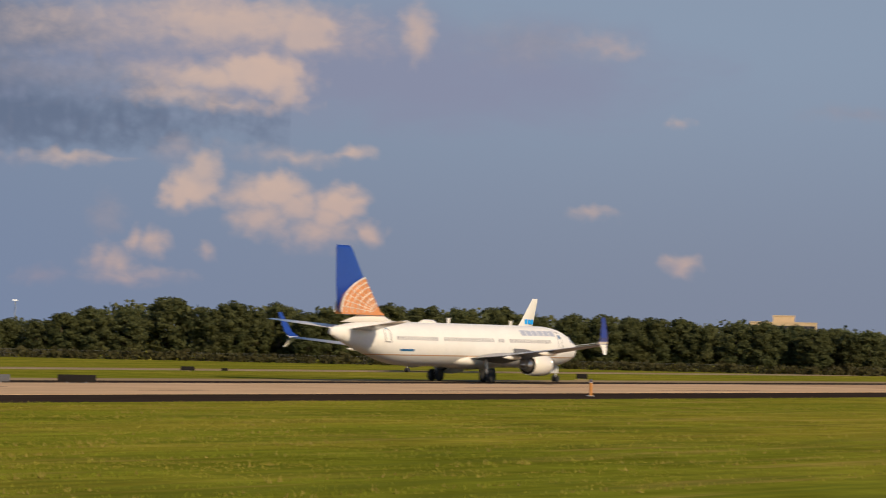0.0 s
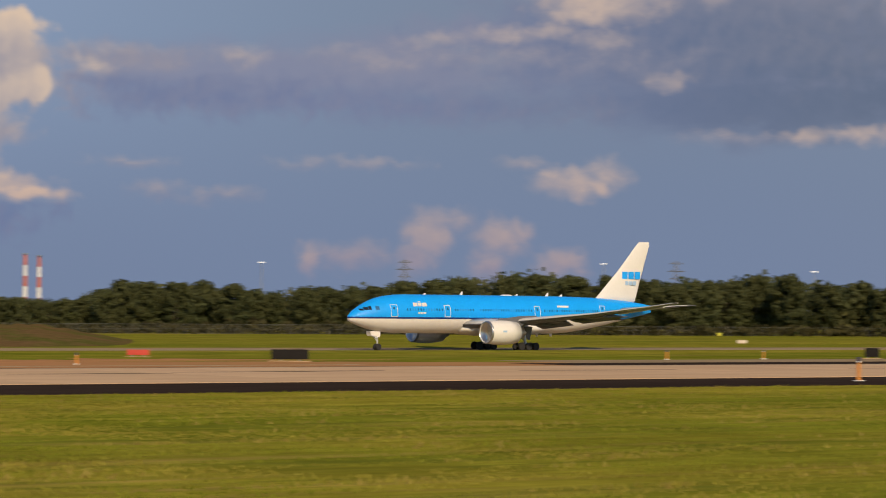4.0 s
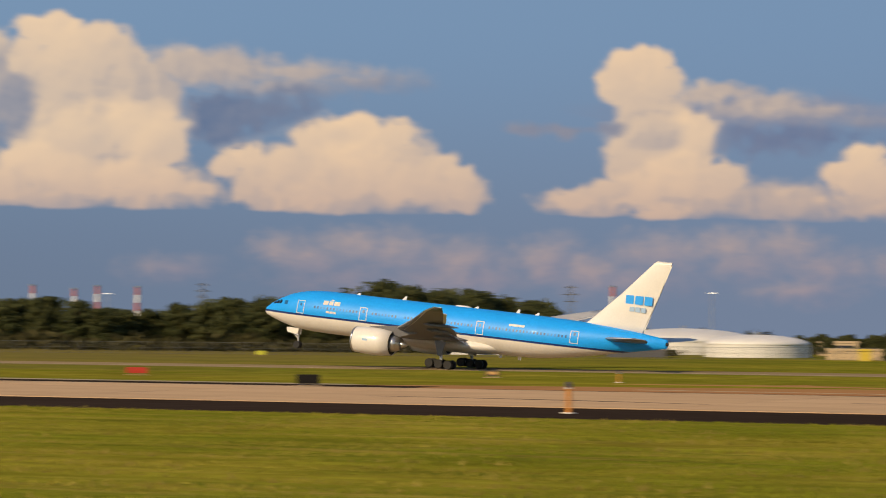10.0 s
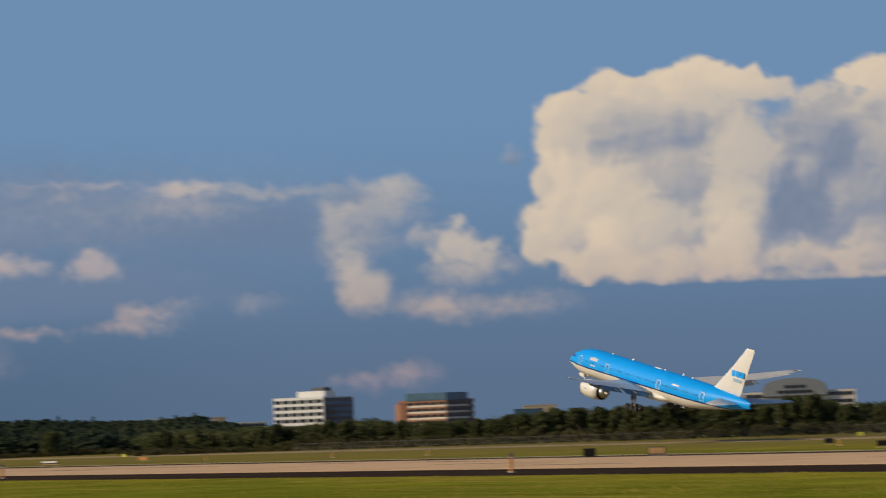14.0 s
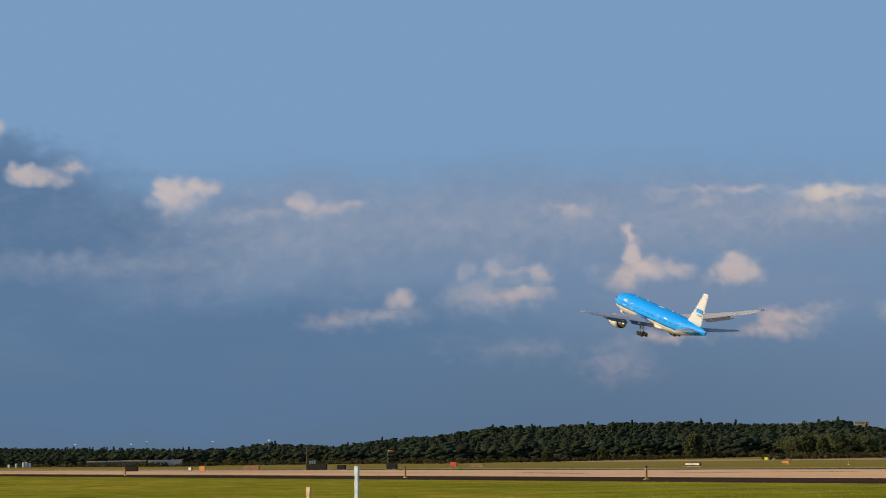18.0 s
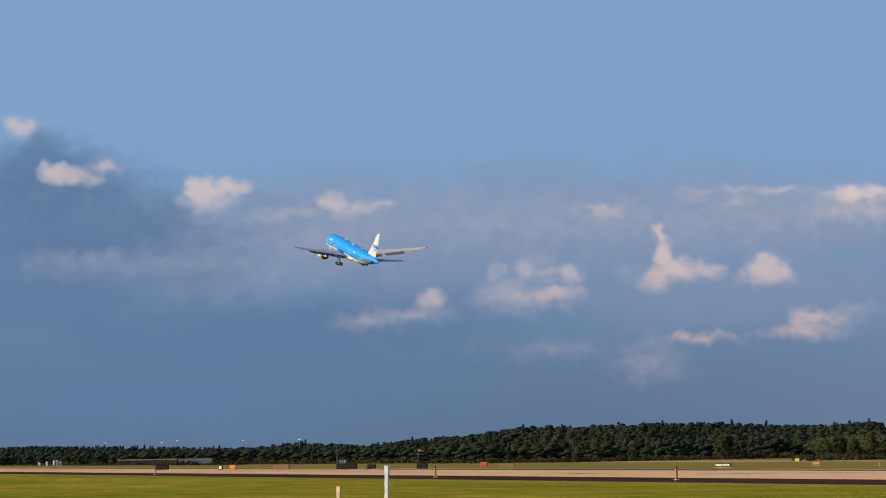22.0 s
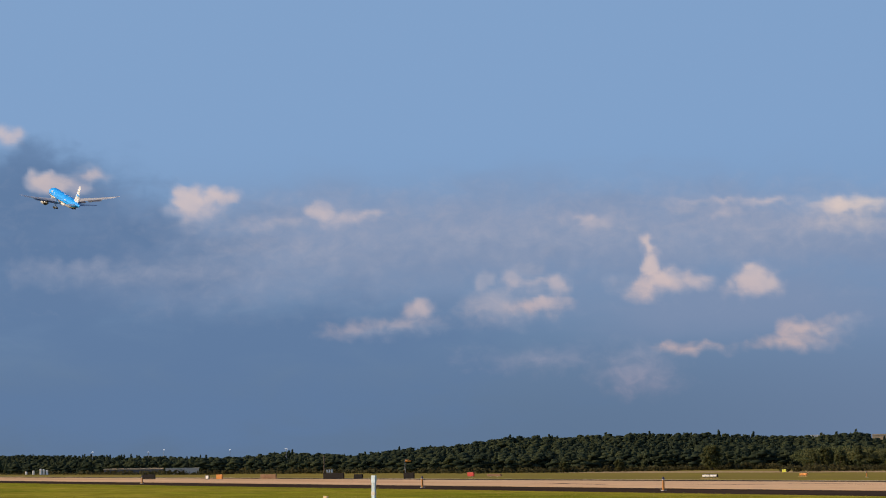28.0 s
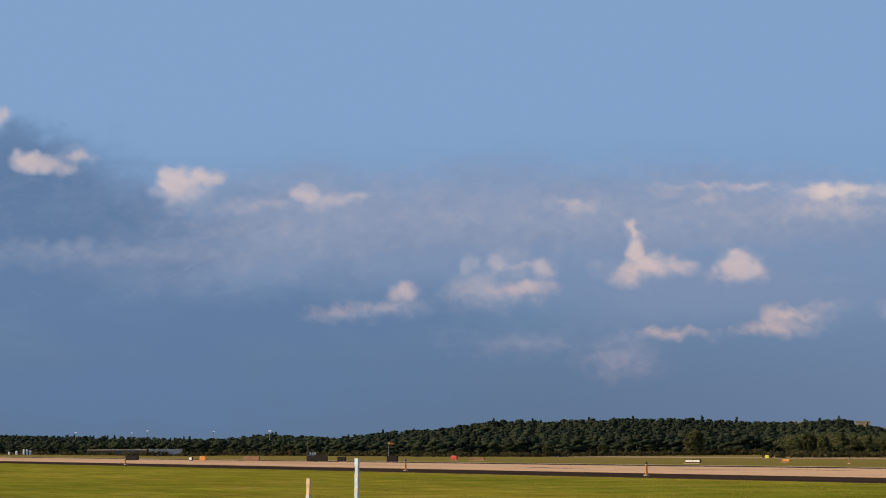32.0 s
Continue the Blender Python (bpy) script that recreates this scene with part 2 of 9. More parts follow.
HEAP_13 = [(20.92, 5.11, 0.56, 0.33, 0.89, 0.08), (21.36, 4.72, 0.33, 0.33, 0.79, 0.09), (20.47, 4.78, 0.39, 0.33, 0.79, 0.09), (19.9, 3.73, 0.42, 0.45, 0.89, 0.09), (20.46, 3.73, 0.45, 0.33, 0.79, 0.11), (19.22, 2.85, 0.42, 0.36, 0.7, 0.11), (20.12, 2.95, 0.56, 0.45, 0.84, 0.13), (20.89, 2.61, 0.56, 0.28, 0.79, 0.11), (20.33, 2.17, 0.56, 0.2, 0.66, 0.11), (22.11, 2.38, 0.45, 0.17, 0.66, 0.11), (21.45, 2.66, 0.39, 0.2, 0.7, 0.09), (17.66, 2.48, 0.45, 0.24, 0.56, 0.13), (15.88, 2.43, 1.22, 0.33, 0.56, 0.17), (14.79, 4.1, 0.67, 0.45, 0.56, 0.13), (14.78, 3.66, 0.67, 0.45, 0.61, 0.17), (16.44, 3.32, 0.39, 0.24, 0.89, 0.08)]
HEAP_14 = [(16.89, 2.98, 0.39, 0.22, 0.84, 0.09), (16.11, 2.88, 1, 0.33, 0.75, 0.11), (15, 2.99, 0.89, 0.45, 0.7, 0.13), (11.75, 4.17, 2.23, 0.56, 0.64, 0.5), (13.3, 3.77, 1, 0.45, 0.65, 0.39), (9.98, 4.17, 0.89, 0.5, 0.63, 0.39), (10.97, 3.62, 1.34, 0.33, 0.63, 0.33), (11.19, 2.62, 0.89, 0.5, 0.86, 0.17), (9.64, 2.85, 0.67, 0.56, 0.86, 0.17), (11.85, 2.23, 0.78, 0.28, 0.77, 0.13), (10.3, 2.07, 0.89, 0.28, 0.72, 0.13), (12.4, 2.72, 0.67, 0.33, 0.63, 0.17), (20.65, 3.75, 0.45, 0.33, 0.6, 0.17), (29.39, 5.01, 1.45, 0.33, 0.5, 0.17), (27.5, 4.9, 1.22, 0.17, 0.5, 0.17), (26.39, 4.73, 0.78, 0.13, 0.4, 0.17)]
HEAP_15 = [(28.06, 4.62, 1.11, 0.22, 0.4, 0.22), (38.38, 4.67, 1.22, 0.78, 0.45, 0.28), (26.39, 2.96, 1.67, 0.89, 0.66, 0.11), (24.51, 2.62, 0.56, 0.45, 0.66, 0.11), (28.16, 2.85, 0.89, 0.61, 0.62, 0.11), (26.61, 2.29, 1.34, 0.22, 0.52, 0.13), (26.39, 3.73, 0.67, 0.33, 0.91, 0.08), (27.17, 3.62, 0.56, 0.33, 0.85, 0.08), (25.73, 3.62, 0.45, 0.33, 0.85, 0.08), (26.28, 3.07, 0.78, 0.45, 0.87, 0.13), (28.61, 3.23, 0.5, 0.28, 0.85, 0.08), (24.73, 3.06, 0.31, 0.24, 0.75, 0.09), (24.29, 2.73, 0.29, 0.33, 0.71, 0.09), (25.5, 2.84, 0.45, 0.45, 0.75, 0.11), (27.27, 2.74, 0.67, 0.39, 0.75, 0.13), (27.94, 3.07, 0.45, 0.33, 0.8, 0.11)]
HEAP_16 = [(29.05, 3.07, 0.28, 0.22, 0.75, 0.08), (31.73, 4.17, 1.78, 1.45, 0.62, 0.11), (32.51, 2.72, 1.56, 0.56, 0.66, 0.13), (30.39, 2.62, 1.11, 0.45, 0.62, 0.17), (33.51, 2.61, 0.67, 0.39, 0.62, 0.13), (36.06, 3.81, 1.89, 1.78, 0.62, 0.13), (35.5, 2.71, 1.34, 0.56, 0.66, 0.13), (37.72, 3.68, 1.22, 0.56, 0.62, 0.13), (33.96, 4.83, 1.22, 0.67, 0.5, 0.2), (29.17, 4.01, 0.67, 0.39, 0.1, 0.2), (28.05, 4.23, 0.56, 0.28, 0.12, 0.2), (34.18, 4.49, 0.78, 0.56, 0.32, 0.28), (33.96, 3.61, 0.56, 0.56, 0.15, 0.22), (33.29, 4.28, 0.45, 0.67, 0.38, 0.22), (37.82, 3.02, 0.56, 0.17, 0.15, 0.17), (32.5, 2.33, 1, 0.17, 0.57, 0.11)]
HEAP_17 = [(32.4, 5.61, 0.61, 0.31, 0.89, 0.08), (31.62, 5.5, 0.67, 0.28, 0.85, 0.08), (32.85, 5.17, 0.39, 0.39, 0.8, 0.11), (31.07, 5.28, 0.33, 0.33, 0.71, 0.11), (31.96, 4.95, 0.78, 0.45, 0.75, 0.13), (30.84, 3.84, 0.89, 0.5, 0.89, 0.11), (31.95, 3.62, 0.78, 0.45, 0.8, 0.13), (30.28, 3.51, 0.45, 0.45, 0.8, 0.11), (32.73, 3.06, 0.56, 0.31, 0.89, 0.09), (31.95, 2.84, 0.67, 0.33, 0.8, 0.13), (30.83, 2.84, 0.67, 0.31, 0.8, 0.13), (30.17, 2.73, 0.39, 0.24, 0.75, 0.11), (29.5, 2.62, 0.45, 0.2, 0.71, 0.11), (33.51, 2.66, 0.56, 0.28, 0.8, 0.11), (35.96, 5.86, 0.67, 0.31, 0.89, 0.08), (36.85, 5.74, 0.5, 0.31, 0.85, 0.08)]
HEAP_18 = [(35.08, 5.53, 0.67, 0.31, 0.8, 0.09), (33.96, 5.49, 0.56, 0.24, 0.75, 0.09), (38.06, 5.55, 0.5, 0.16, 0.75, 0.09), (33.52, 5.33, 0.45, 0.18, 0.66, 0.11), (36.07, 5.36, 0.78, 0.39, 0.8, 0.13), (38.27, 4.72, 0.45, 0.31, 0.8, 0.13), (37.06, 4.8, 0.67, 0.45, 0.8, 0.13), (35.85, 4.7, 0.56, 0.5, 0.8, 0.13), (38.05, 4.12, 0.67, 0.22, 0.5, 0.22), (38.49, 3.62, 0.5, 0.33, 0.87, 0.09), (37.61, 3.69, 0.56, 0.45, 0.8, 0.13), (36.51, 3.7, 0.78, 0.56, 0.85, 0.13), (35.29, 3.26, 0.78, 0.5, 0.85, 0.13), (34.51, 3.38, 0.33, 0.45, 0.85, 0.09), (36.39, 2.59, 0.67, 0.33, 0.8, 0.11), (35.06, 2.6, 0.78, 0.33, 0.8, 0.11)]
HEAP_19 = [(37.38, 2.64, 0.33, 0.24, 0.62, 0.17), (34.4, 2.6, 0.33, 0.28, 0.71, 0.11), (45.12, 4.24, 2.23, 1.34, 0.28, 0.45), (45.64, 5.47, 2, 0.67, 0.5, 0.22), (43.43, 5.62, 1.67, 0.56, 0.5, 0.22), (53.35, 4.55, 2.34, 2, 0.55, 0.11), (54.59, 3.68, 1.45, 1, 0.6, 0.13), (49.55, 4.91, 1.67, 1.34, 0.45, 0.28), (47.86, 5.42, 1.67, 0.78, 0.55, 0.17), (49.25, 3.46, 1.89, 0.89, 0.38, 0.33), (52.04, 3.3, 1.22, 0.78, 0.5, 0.17), (42.75, 4.53, 2.23, 1, 0.3, 0.45), (40.74, 4.96, 2.56, 0.5, 0.55, 0.17), (41.87, 3.64, 1.45, 1.22, 0.3, 0.45), (39.3, 4.61, 1.34, 0.56, 0.5, 0.22), (39.42, 3.73, 0.78, 0.56, 0.08, 0.28)]
HEAP_20 = [(41.65, 2.75, 0.89, 0.67, 0.15, 0.45), (42.76, 3.42, 0.89, 0.45, 0.25, 0.33), (43.41, 5.53, 0.67, 0.22, 0.8, 0.09), (42.41, 5.42, 0.67, 0.16, 0.65, 0.11), (40.29, 5.34, 0.78, 0.11, 0.7, 0.11), (38.51, 5.32, 0.67, 0.13, 0.65, 0.11), (37.95, 5.48, 0.45, 0.16, 0.75, 0.09), (40.19, 4.29, 0.36, 0.33, 0.75, 0.13), (40.75, 3.85, 0.45, 0.31, 0.6, 0.2), (40.42, 3.18, 0.33, 0.33, 0.85, 0.09), (39.98, 3.18, 0.31, 0.33, 0.8, 0.09), (39.87, 2.84, 0.45, 0.28, 0.9, 0.09), (39.2, 2.61, 0.67, 0.31, 0.95, 0.09), (38.42, 2.66, 0.5, 0.39, 0.95, 0.08), (38.87, 2.28, 0.67, 0.18, 0.7, 0.09), (38.09, 2.49, 0.24, 0.28, 0.8, 0.09)]
HEAP_21 = [(43.1, 2.7, 0.5, 0.24, 0.9, 0.09), (42.77, 2.48, 0.33, 0.22, 0.75, 0.09), (42.99, 2.29, 0.78, 0.11, 0.6, 0.11), (43.44, 2.59, 0.28, 0.13, 0.75, 0.08), (54.2, 6.45, 0.56, 0.31, 0.9, 0.07), (54.87, 6.07, 0.56, 0.31, 0.9, 0.07), (53.31, 6.38, 0.67, 0.28, 0.9, 0.07), (52.52, 6.53, 0.67, 0.31, 0.95, 0.07), (51.63, 6.46, 0.56, 0.33, 0.95, 0.07), (55.21, 5.86, 0.33, 0.22, 0.85, 0.07), (51.08, 6.22, 0.45, 0.22, 0.8, 0.09), (50.08, 6.09, 0.56, 0.2, 0.7, 0.09), (49.06, 6.4, 0.56, 0.33, 0.95, 0.07), (48.4, 6.27, 0.56, 0.33, 0.85, 0.09), (47.84, 6.42, 0.56, 0.24, 0.9, 0.07), (46.61, 6.38, 0.5, 0.28, 0.95, 0.07)]
HEAP_22 = [(45.84, 6.19, 0.45, 0.2, 0.85, 0.08), (44.52, 5.98, 0.56, 0.18, 0.75, 0.09), (43.42, 6.06, 0.67, 0.18, 0.8, 0.09), (47.17, 6.18, 0.56, 0.22, 0.8, 0.09), (52.31, 5.97, 1, 0.33, 0.75, 0.17), (48.85, 5.95, 0.45, 0.16, 0.75, 0.11), (50.68, 4.16, 0.56, 1, 0.25, 0.28), (50.1, 5.04, 0.67, 0.56, 0.33, 0.28), (48.23, 4.1, 0.78, 0.67, 0.32, 0.28), (44.03, 3.65, 0.89, 0.67, 0.15, 0.45), (44.23, 4.54, 1.11, 0.56, 0.25, 0.45), (53.33, 5.55, 1.22, 0.39, 0.5, 0.22), (52.9, 4.54, 0.89, 0.56, 0.52, 0.28), (54.33, 5.56, 0.56, 0.28, 0.52, 0.22), (55.22, 5.36, 0.45, 0.45, 0.8, 0.13), (55.12, 4.69, 0.56, 0.5, 0.92, 0.11)]
HEAP_23 = [(55.57, 4.59, 0.24, 0.28, 0.85, 0.08), (55.69, 3.81, 0.31, 0.33, 0.8, 0.09), (55.76, 3.37, 0.33, 0.33, 0.8, 0.09), (55.14, 3.92, 0.67, 0.45, 0.85, 0.13), (54.24, 4.23, 0.67, 0.56, 0.85, 0.17), (54.15, 3.34, 0.56, 0.45, 0.92, 0.13), (54.83, 2.91, 0.67, 0.31, 0.8, 0.11), (53.37, 3.55, 0.67, 0.56, 0.7, 0.17), (53.83, 2.78, 0.56, 0.22, 0.7, 0.11), (51.55, 4.96, 0.67, 0.67, 0.68, 0.22), (51.8, 3.96, 0.56, 0.45, 0.7, 0.2), (51.93, 3.19, 0.39, 0.67, 0.85, 0.17), (52.38, 2.86, 0.39, 0.33, 0.8, 0.13), (52.94, 2.87, 0.45, 0.31, 0.7, 0.13), (49.93, 2.59, 1.67, 0.13, 0.5, 0.13), (49.14, 3.12, 0.45, 0.33, 0.5, 0.22)]
HEAP_24 = [(50.45, 4.6, 0.22, 0.22, 0.5, 0.17), (50.6, 2.93, 0.56, 0.33, 0.62, 0.17), (49.48, 2.85, 0.56, 0.28, 0.65, 0.17), (48.15, 2.54, 0.67, 0.13, 0.6, 0.13), (46.58, 3.39, 0.84, 1, 0.8, 0.09), (45.91, 3.71, 0.28, 0.45, 0.65, 0.11), (46.6, 4.61, 0.31, 0.31, 0.92, 0.08), (46.34, 4.16, 0.5, 0.45, 0.9, 0.09), (47.01, 3.85, 0.36, 0.5, 0.9, 0.09), (46.47, 3.39, 0.67, 0.67, 0.92, 0.13), (47.04, 2.85, 0.5, 0.36, 0.9, 0.09), (46.15, 2.83, 0.67, 0.33, 0.85, 0.11), (45.59, 3.03, 0.5, 0.28, 0.8, 0.09), (45.15, 2.91, 0.5, 0.24, 0.75, 0.09), (44.38, 2.83, 0.31, 0.22, 0.8, 0.08), (44.83, 2.62, 0.56, 0.2, 0.6, 0.11)]
HEAP_25 = [(43.68, 2.45, 0.28, 0.09, 0.6, 0.07), (45.38, 2.58, 0.56, 0.17, 0.65, 0.09)]
HEAPS = HEAP_0 + HEAP_1 + HEAP_2 + HEAP_3 + HEAP_4 + HEAP_5 + HEAP_6 + HEAP_7 + HEAP_8 + HEAP_9 + HEAP_10 + HEAP_11 + HEAP_12 + HEAP_13 + HEAP_14 + HEAP_15 + HEAP_16 + HEAP_17 + HEAP_18 + HEAP_19 + HEAP_20 + HEAP_21 + HEAP_22 + HEAP_23 + HEAP_24 + HEAP_25
# smaller soft clouds and low rosy heaps, in the same way
TUFT_0 = [(-59.82, 5.89, 0.67, 0.16, 0.69, 0.13), (-60.27, 5.79, 0.33, 0.11, 0.64, 0.11), (-58.93, 5.93, 1.11, 0.28, 0.3, 0.28), (-61.74, 4.43, 0.16, 0.09, 0.59, 0.09), (-60.06, 2.65, 0.28, 0.1, 0.59, 0.1), (-61.8, 1.61, 0.28, 0.16, 0.64, 0.09), (-61.58, 1.66, 0.17, 0.11, 0.54, 0.09), (-65.26, 4.7, 0.56, 0.07, 0.3, 0.13), (-40.72, 6.02, 1, 0.31, 0.74, 0.17), (-40.4, 5.84, 0.67, 0.22, 0.79, 0.13), (-41.49, 6.09, 0.56, 0.17, 0.64, 0.17), (-42.97, 6.24, 0.28, 0.16, 0.54, 0.13), (-42.12, 4.53, 0.33, 0.16, 0.64, 0.13), (-41.96, 4.56, 0.22, 0.11, 0.54, 0.11), (-40.29, 2.54, 0.39, 0.28, 0.79, 0.13), (-40.89, 2.72, 0.33, 0.22, 0.54, 0.17)]
TUFT_1 = [(-43.41, 3.38, 0.56, 0.09, 0.35, 0.11), (-44.63, 3.43, 0.33, 0.11, 0.59, 0.09), (-45.85, 3.5, 0.67, 0.1, 0.64, 0.09), (-46.74, 3.47, 0.67, 0.09, 0.59, 0.11), (-47.74, 3.51, 0.67, 0.09, 0.64, 0.09), (-48.74, 3.49, 0.45, 0.07, 0.35, 0.09), (-49.74, 3.51, 0.56, 0.1, 0.64, 0.09), (-50.41, 3.5, 0.33, 0.06, 0.54, 0.07), (-51.16, 5.99, 3.34, 0.33, 0.64, 0.28), (-52.83, 6.22, 2.23, 0.45, 0.79, 0.2), (-54.38, 6.12, 0.67, 0.45, 0.74, 0.13), (-50.05, 6.09, 1.67, 0.28, 0.54, 0.28), (-56.47, 6.12, 0.28, 0.45, 0.64, 0.13), (-51.17, 5.16, 1.34, 0.13, 0.54, 0.22), (-49.61, 5.14, 1.67, 0.13, 0.3, 0.22), (-52.28, 5.12, 1.22, 0.31, 0.79, 0.17)]
TUFT_2 = [(-51.84, 4.72, 0.89, 0.17, 0.69, 0.13), (-53.39, 5.23, 0.95, 0.42, 0.94, 0.11), (-53.95, 4.91, 0.39, 0.28, 0.79, 0.11), (-52.96, 4.57, 0.89, 0.09, 0.64, 0.09), (-51.75, 3.67, 0.33, 0.22, 0.35, 0.17), (-52.09, 3.01, 0.5, 0.45, 0.84, 0.13), (-51.87, 2.78, 0.39, 0.31, 0.89, 0.11), (-52.31, 3.34, 0.39, 0.28, 0.69, 0.13), (-53.43, 2.41, 0.56, 0.33, 0.64, 0.17), (-54.64, 2.14, 0.67, 0.28, 0.59, 0.17), (-53.2, 2.85, 0.56, 0.33, 0.74, 0.16), (-53.75, 2.97, 0.67, 0.31, 0.89, 0.11), (-54.2, 2.69, 0.45, 0.31, 0.79, 0.13), (-54.86, 2.48, 0.33, 0.28, 0.74, 0.13), (-55.08, 2.76, 0.45, 0.31, 0.89, 0.1), (-55.63, 2.1, 0.28, 0.22, 0.74, 0.11)]
TUFT_3 = [(-53.3, 3.68, 0.45, 0.11, 0.35, 0.16), (-54.08, 3.6, 0.56, 0.09, 0.64, 0.11), (-55.23, 3.72, 0.33, 0.1, 0.84, 0.07), (-50.43, 2.43, 0.22, 0.33, 0.3, 0.17), (-50.61, 1.43, 0.45, 0.24, 0.64, 0.16), (-50.33, 1.54, 0.2, 0.28, 0.54, 0.13), (-51.05, 1.88, 0.16, 0.22, 0.64, 0.1), (-51.44, 1.83, 0.24, 0.22, 0.64, 0.13), (-51.22, 1.16, 0.45, 0.1, 0.54, 0.13), (-52.38, 1.7, 0.13, 0.11, 0.59, 0.09), (-50.78, 1.16, 0.45, 0.11, 0.54, 0.13), (-49.22, 1.19, 0.28, 0.09, 0.3, 0.11), (-38.96, 4.87, 2.23, 0.2, 0.32, 0.28), (-33.64, 4.94, 0.39, 0.16, 0.45, 0.13), (-35.75, 5, 0.56, 0.11, 0.35, 0.17), (-36.53, 4.83, 0.56, 0.16, 0.4, 0.17)]
TUFT_4 = [(-37.52, 5.27, 0.45, 0.11, 0.5, 0.13), (-38.74, 5.4, 0.67, 0.13, 0.55, 0.13), (-39.62, 5.47, 0.56, 0.13, 0.6, 0.13), (-40.71, 5.3, 0.56, 0.16, 0.5, 0.13), (-30.85, 4.71, 0.28, 0.13, 0.55, 0.09), (-31.29, 4.99, 0.56, 0.11, 0.4, 0.13), (-34.98, 2.81, 0.33, 0.07, 0.4, 0.11), (-36.2, 2.83, 0.56, 0.06, 0.4, 0.09), (-31.53, 2.85, 0.45, 0.06, 0.4, 0.09), (-32.08, 2.27, 0.33, 0.13, 0.35, 0.13), (-33.2, 2.16, 0.45, 0.09, 0.35, 0.11), (-40.17, 2.55, 0.56, 0.22, 0.6, 0.11), (-39.84, 2.44, 0.33, 0.16, 0.5, 0.11), (-40.6, 2.5, 0.28, 0.18, 0.65, 0.09), (-39.29, 2.89, 0.33, 0.09, 0.45, 0.11), (-38.52, 0.9, 0.33, 0.33, 0.4, 0.17)]
TUFT_5 = [(-37.09, 1, 0.33, 0.33, 0.4, 0.17), (-37.31, 1.45, 0.39, 0.45, 0.5, 0.13), (-38.74, 1.45, 0.5, 0.33, 0.5, 0.13), (-37.64, 1.78, 0.45, 0.16, 0.45, 0.13), (-39.18, 1.56, 0.22, 0.2, 0.5, 0.11), (-35.04, 0.89, 0.22, 0.28, 0.45, 0.11), (-35.87, 1.06, 0.56, 0.22, 0.4, 0.17), (-39.95, 0.95, 0.39, 0.24, 0.5, 0.13), (-40.28, 0.79, 0.17, 0.11, 0.4, 0.11), (13.8, 1.15, 1, 0.45, 0.4, 0.28), (12.59, 1.28, 0.89, 0.39, 0.42, 0.28), (11.16, 0.96, 0.67, 0.33, 0.35, 0.28), (9.61, 1.09, 0.89, 0.33, 0.4, 0.28), (8.28, 1.21, 0.67, 0.28, 0.35, 0.28), (27.4, 1.31, 0.67, 0.28, 0.4, 0.24), (25.86, 1.44, 0.89, 0.33, 0.42, 0.24)]
TUFT_6 = [(24.32, 1.24, 0.78, 0.28, 0.42, 0.24), (22.77, 1.37, 0.56, 0.28, 0.4, 0.24), (21.88, 1.04, 0.67, 0.33, 0.42, 0.24), (20.43, 1.39, 0.89, 0.33, 0.4, 0.24), (19.21, 1.52, 0.78, 0.28, 0.44, 0.2), (18.1, 1.53, 0.67, 0.28, 0.46, 0.2), (17.2, 1.09, 0.67, 0.28, 0.4, 0.24), (15.54, 1.1, 0.67, 0.28, 0.36, 0.24), (24.98, 0.9, 0.89, 0.22, 0.35, 0.28), (20.98, 0.83, 0.89, 0.22, 0.35, 0.28), (17.96, 1.45, 0.67, 0.29, 0.42, 0.22), (18.84, 1.22, 0.67, 0.33, 0.4, 0.24), (14.83, 1.04, 1.22, 0.39, 0.42, 0.24), (13.72, 1.21, 0.89, 0.33, 0.44, 0.22), (12.72, 0.83, 0.56, 0.2, 0.42, 0.2), (15.73, 1.14, 0.56, 0.33, 0.38, 0.24)]
TUFT_7 = [(22.6, 1.18, 0.33, 0.39, 0.4, 0.17), (10.07, 1.19, 1, 0.33, 0.42, 0.28), (8.42, 1.09, 0.78, 0.33, 0.42, 0.24), (23.91, 0.94, 0.67, 0.28, 0.42, 0.2), (17.72, 0.62, 0.67, 0.16, 0.4, 0.17), (24.36, 1.27, 0.67, 0.33, 0.4, 0.22), (27.94, 1.4, 0.45, 0.22, 0.45, 0.2), (27.16, 1.18, 0.67, 0.28, 0.4, 0.22), (26.39, 1.51, 0.67, 0.28, 0.45, 0.2), (25.39, 1.29, 0.45, 0.28, 0.4, 0.22), (24.18, 0.96, 0.56, 0.28, 0.35, 0.28), (22.76, 1.29, 0.33, 0.33, 0.42, 0.22), (30.05, 0.95, 0.56, 0.17, 0.32, 0.22), (26.61, 0.85, 0.89, 0.22, 0.3, 0.28), (59.65, 3.87, 0.45, 0.67, 0.6, 0.17), (58.88, 4.3, 0.84, 0.45, 0.6, 0.17)]
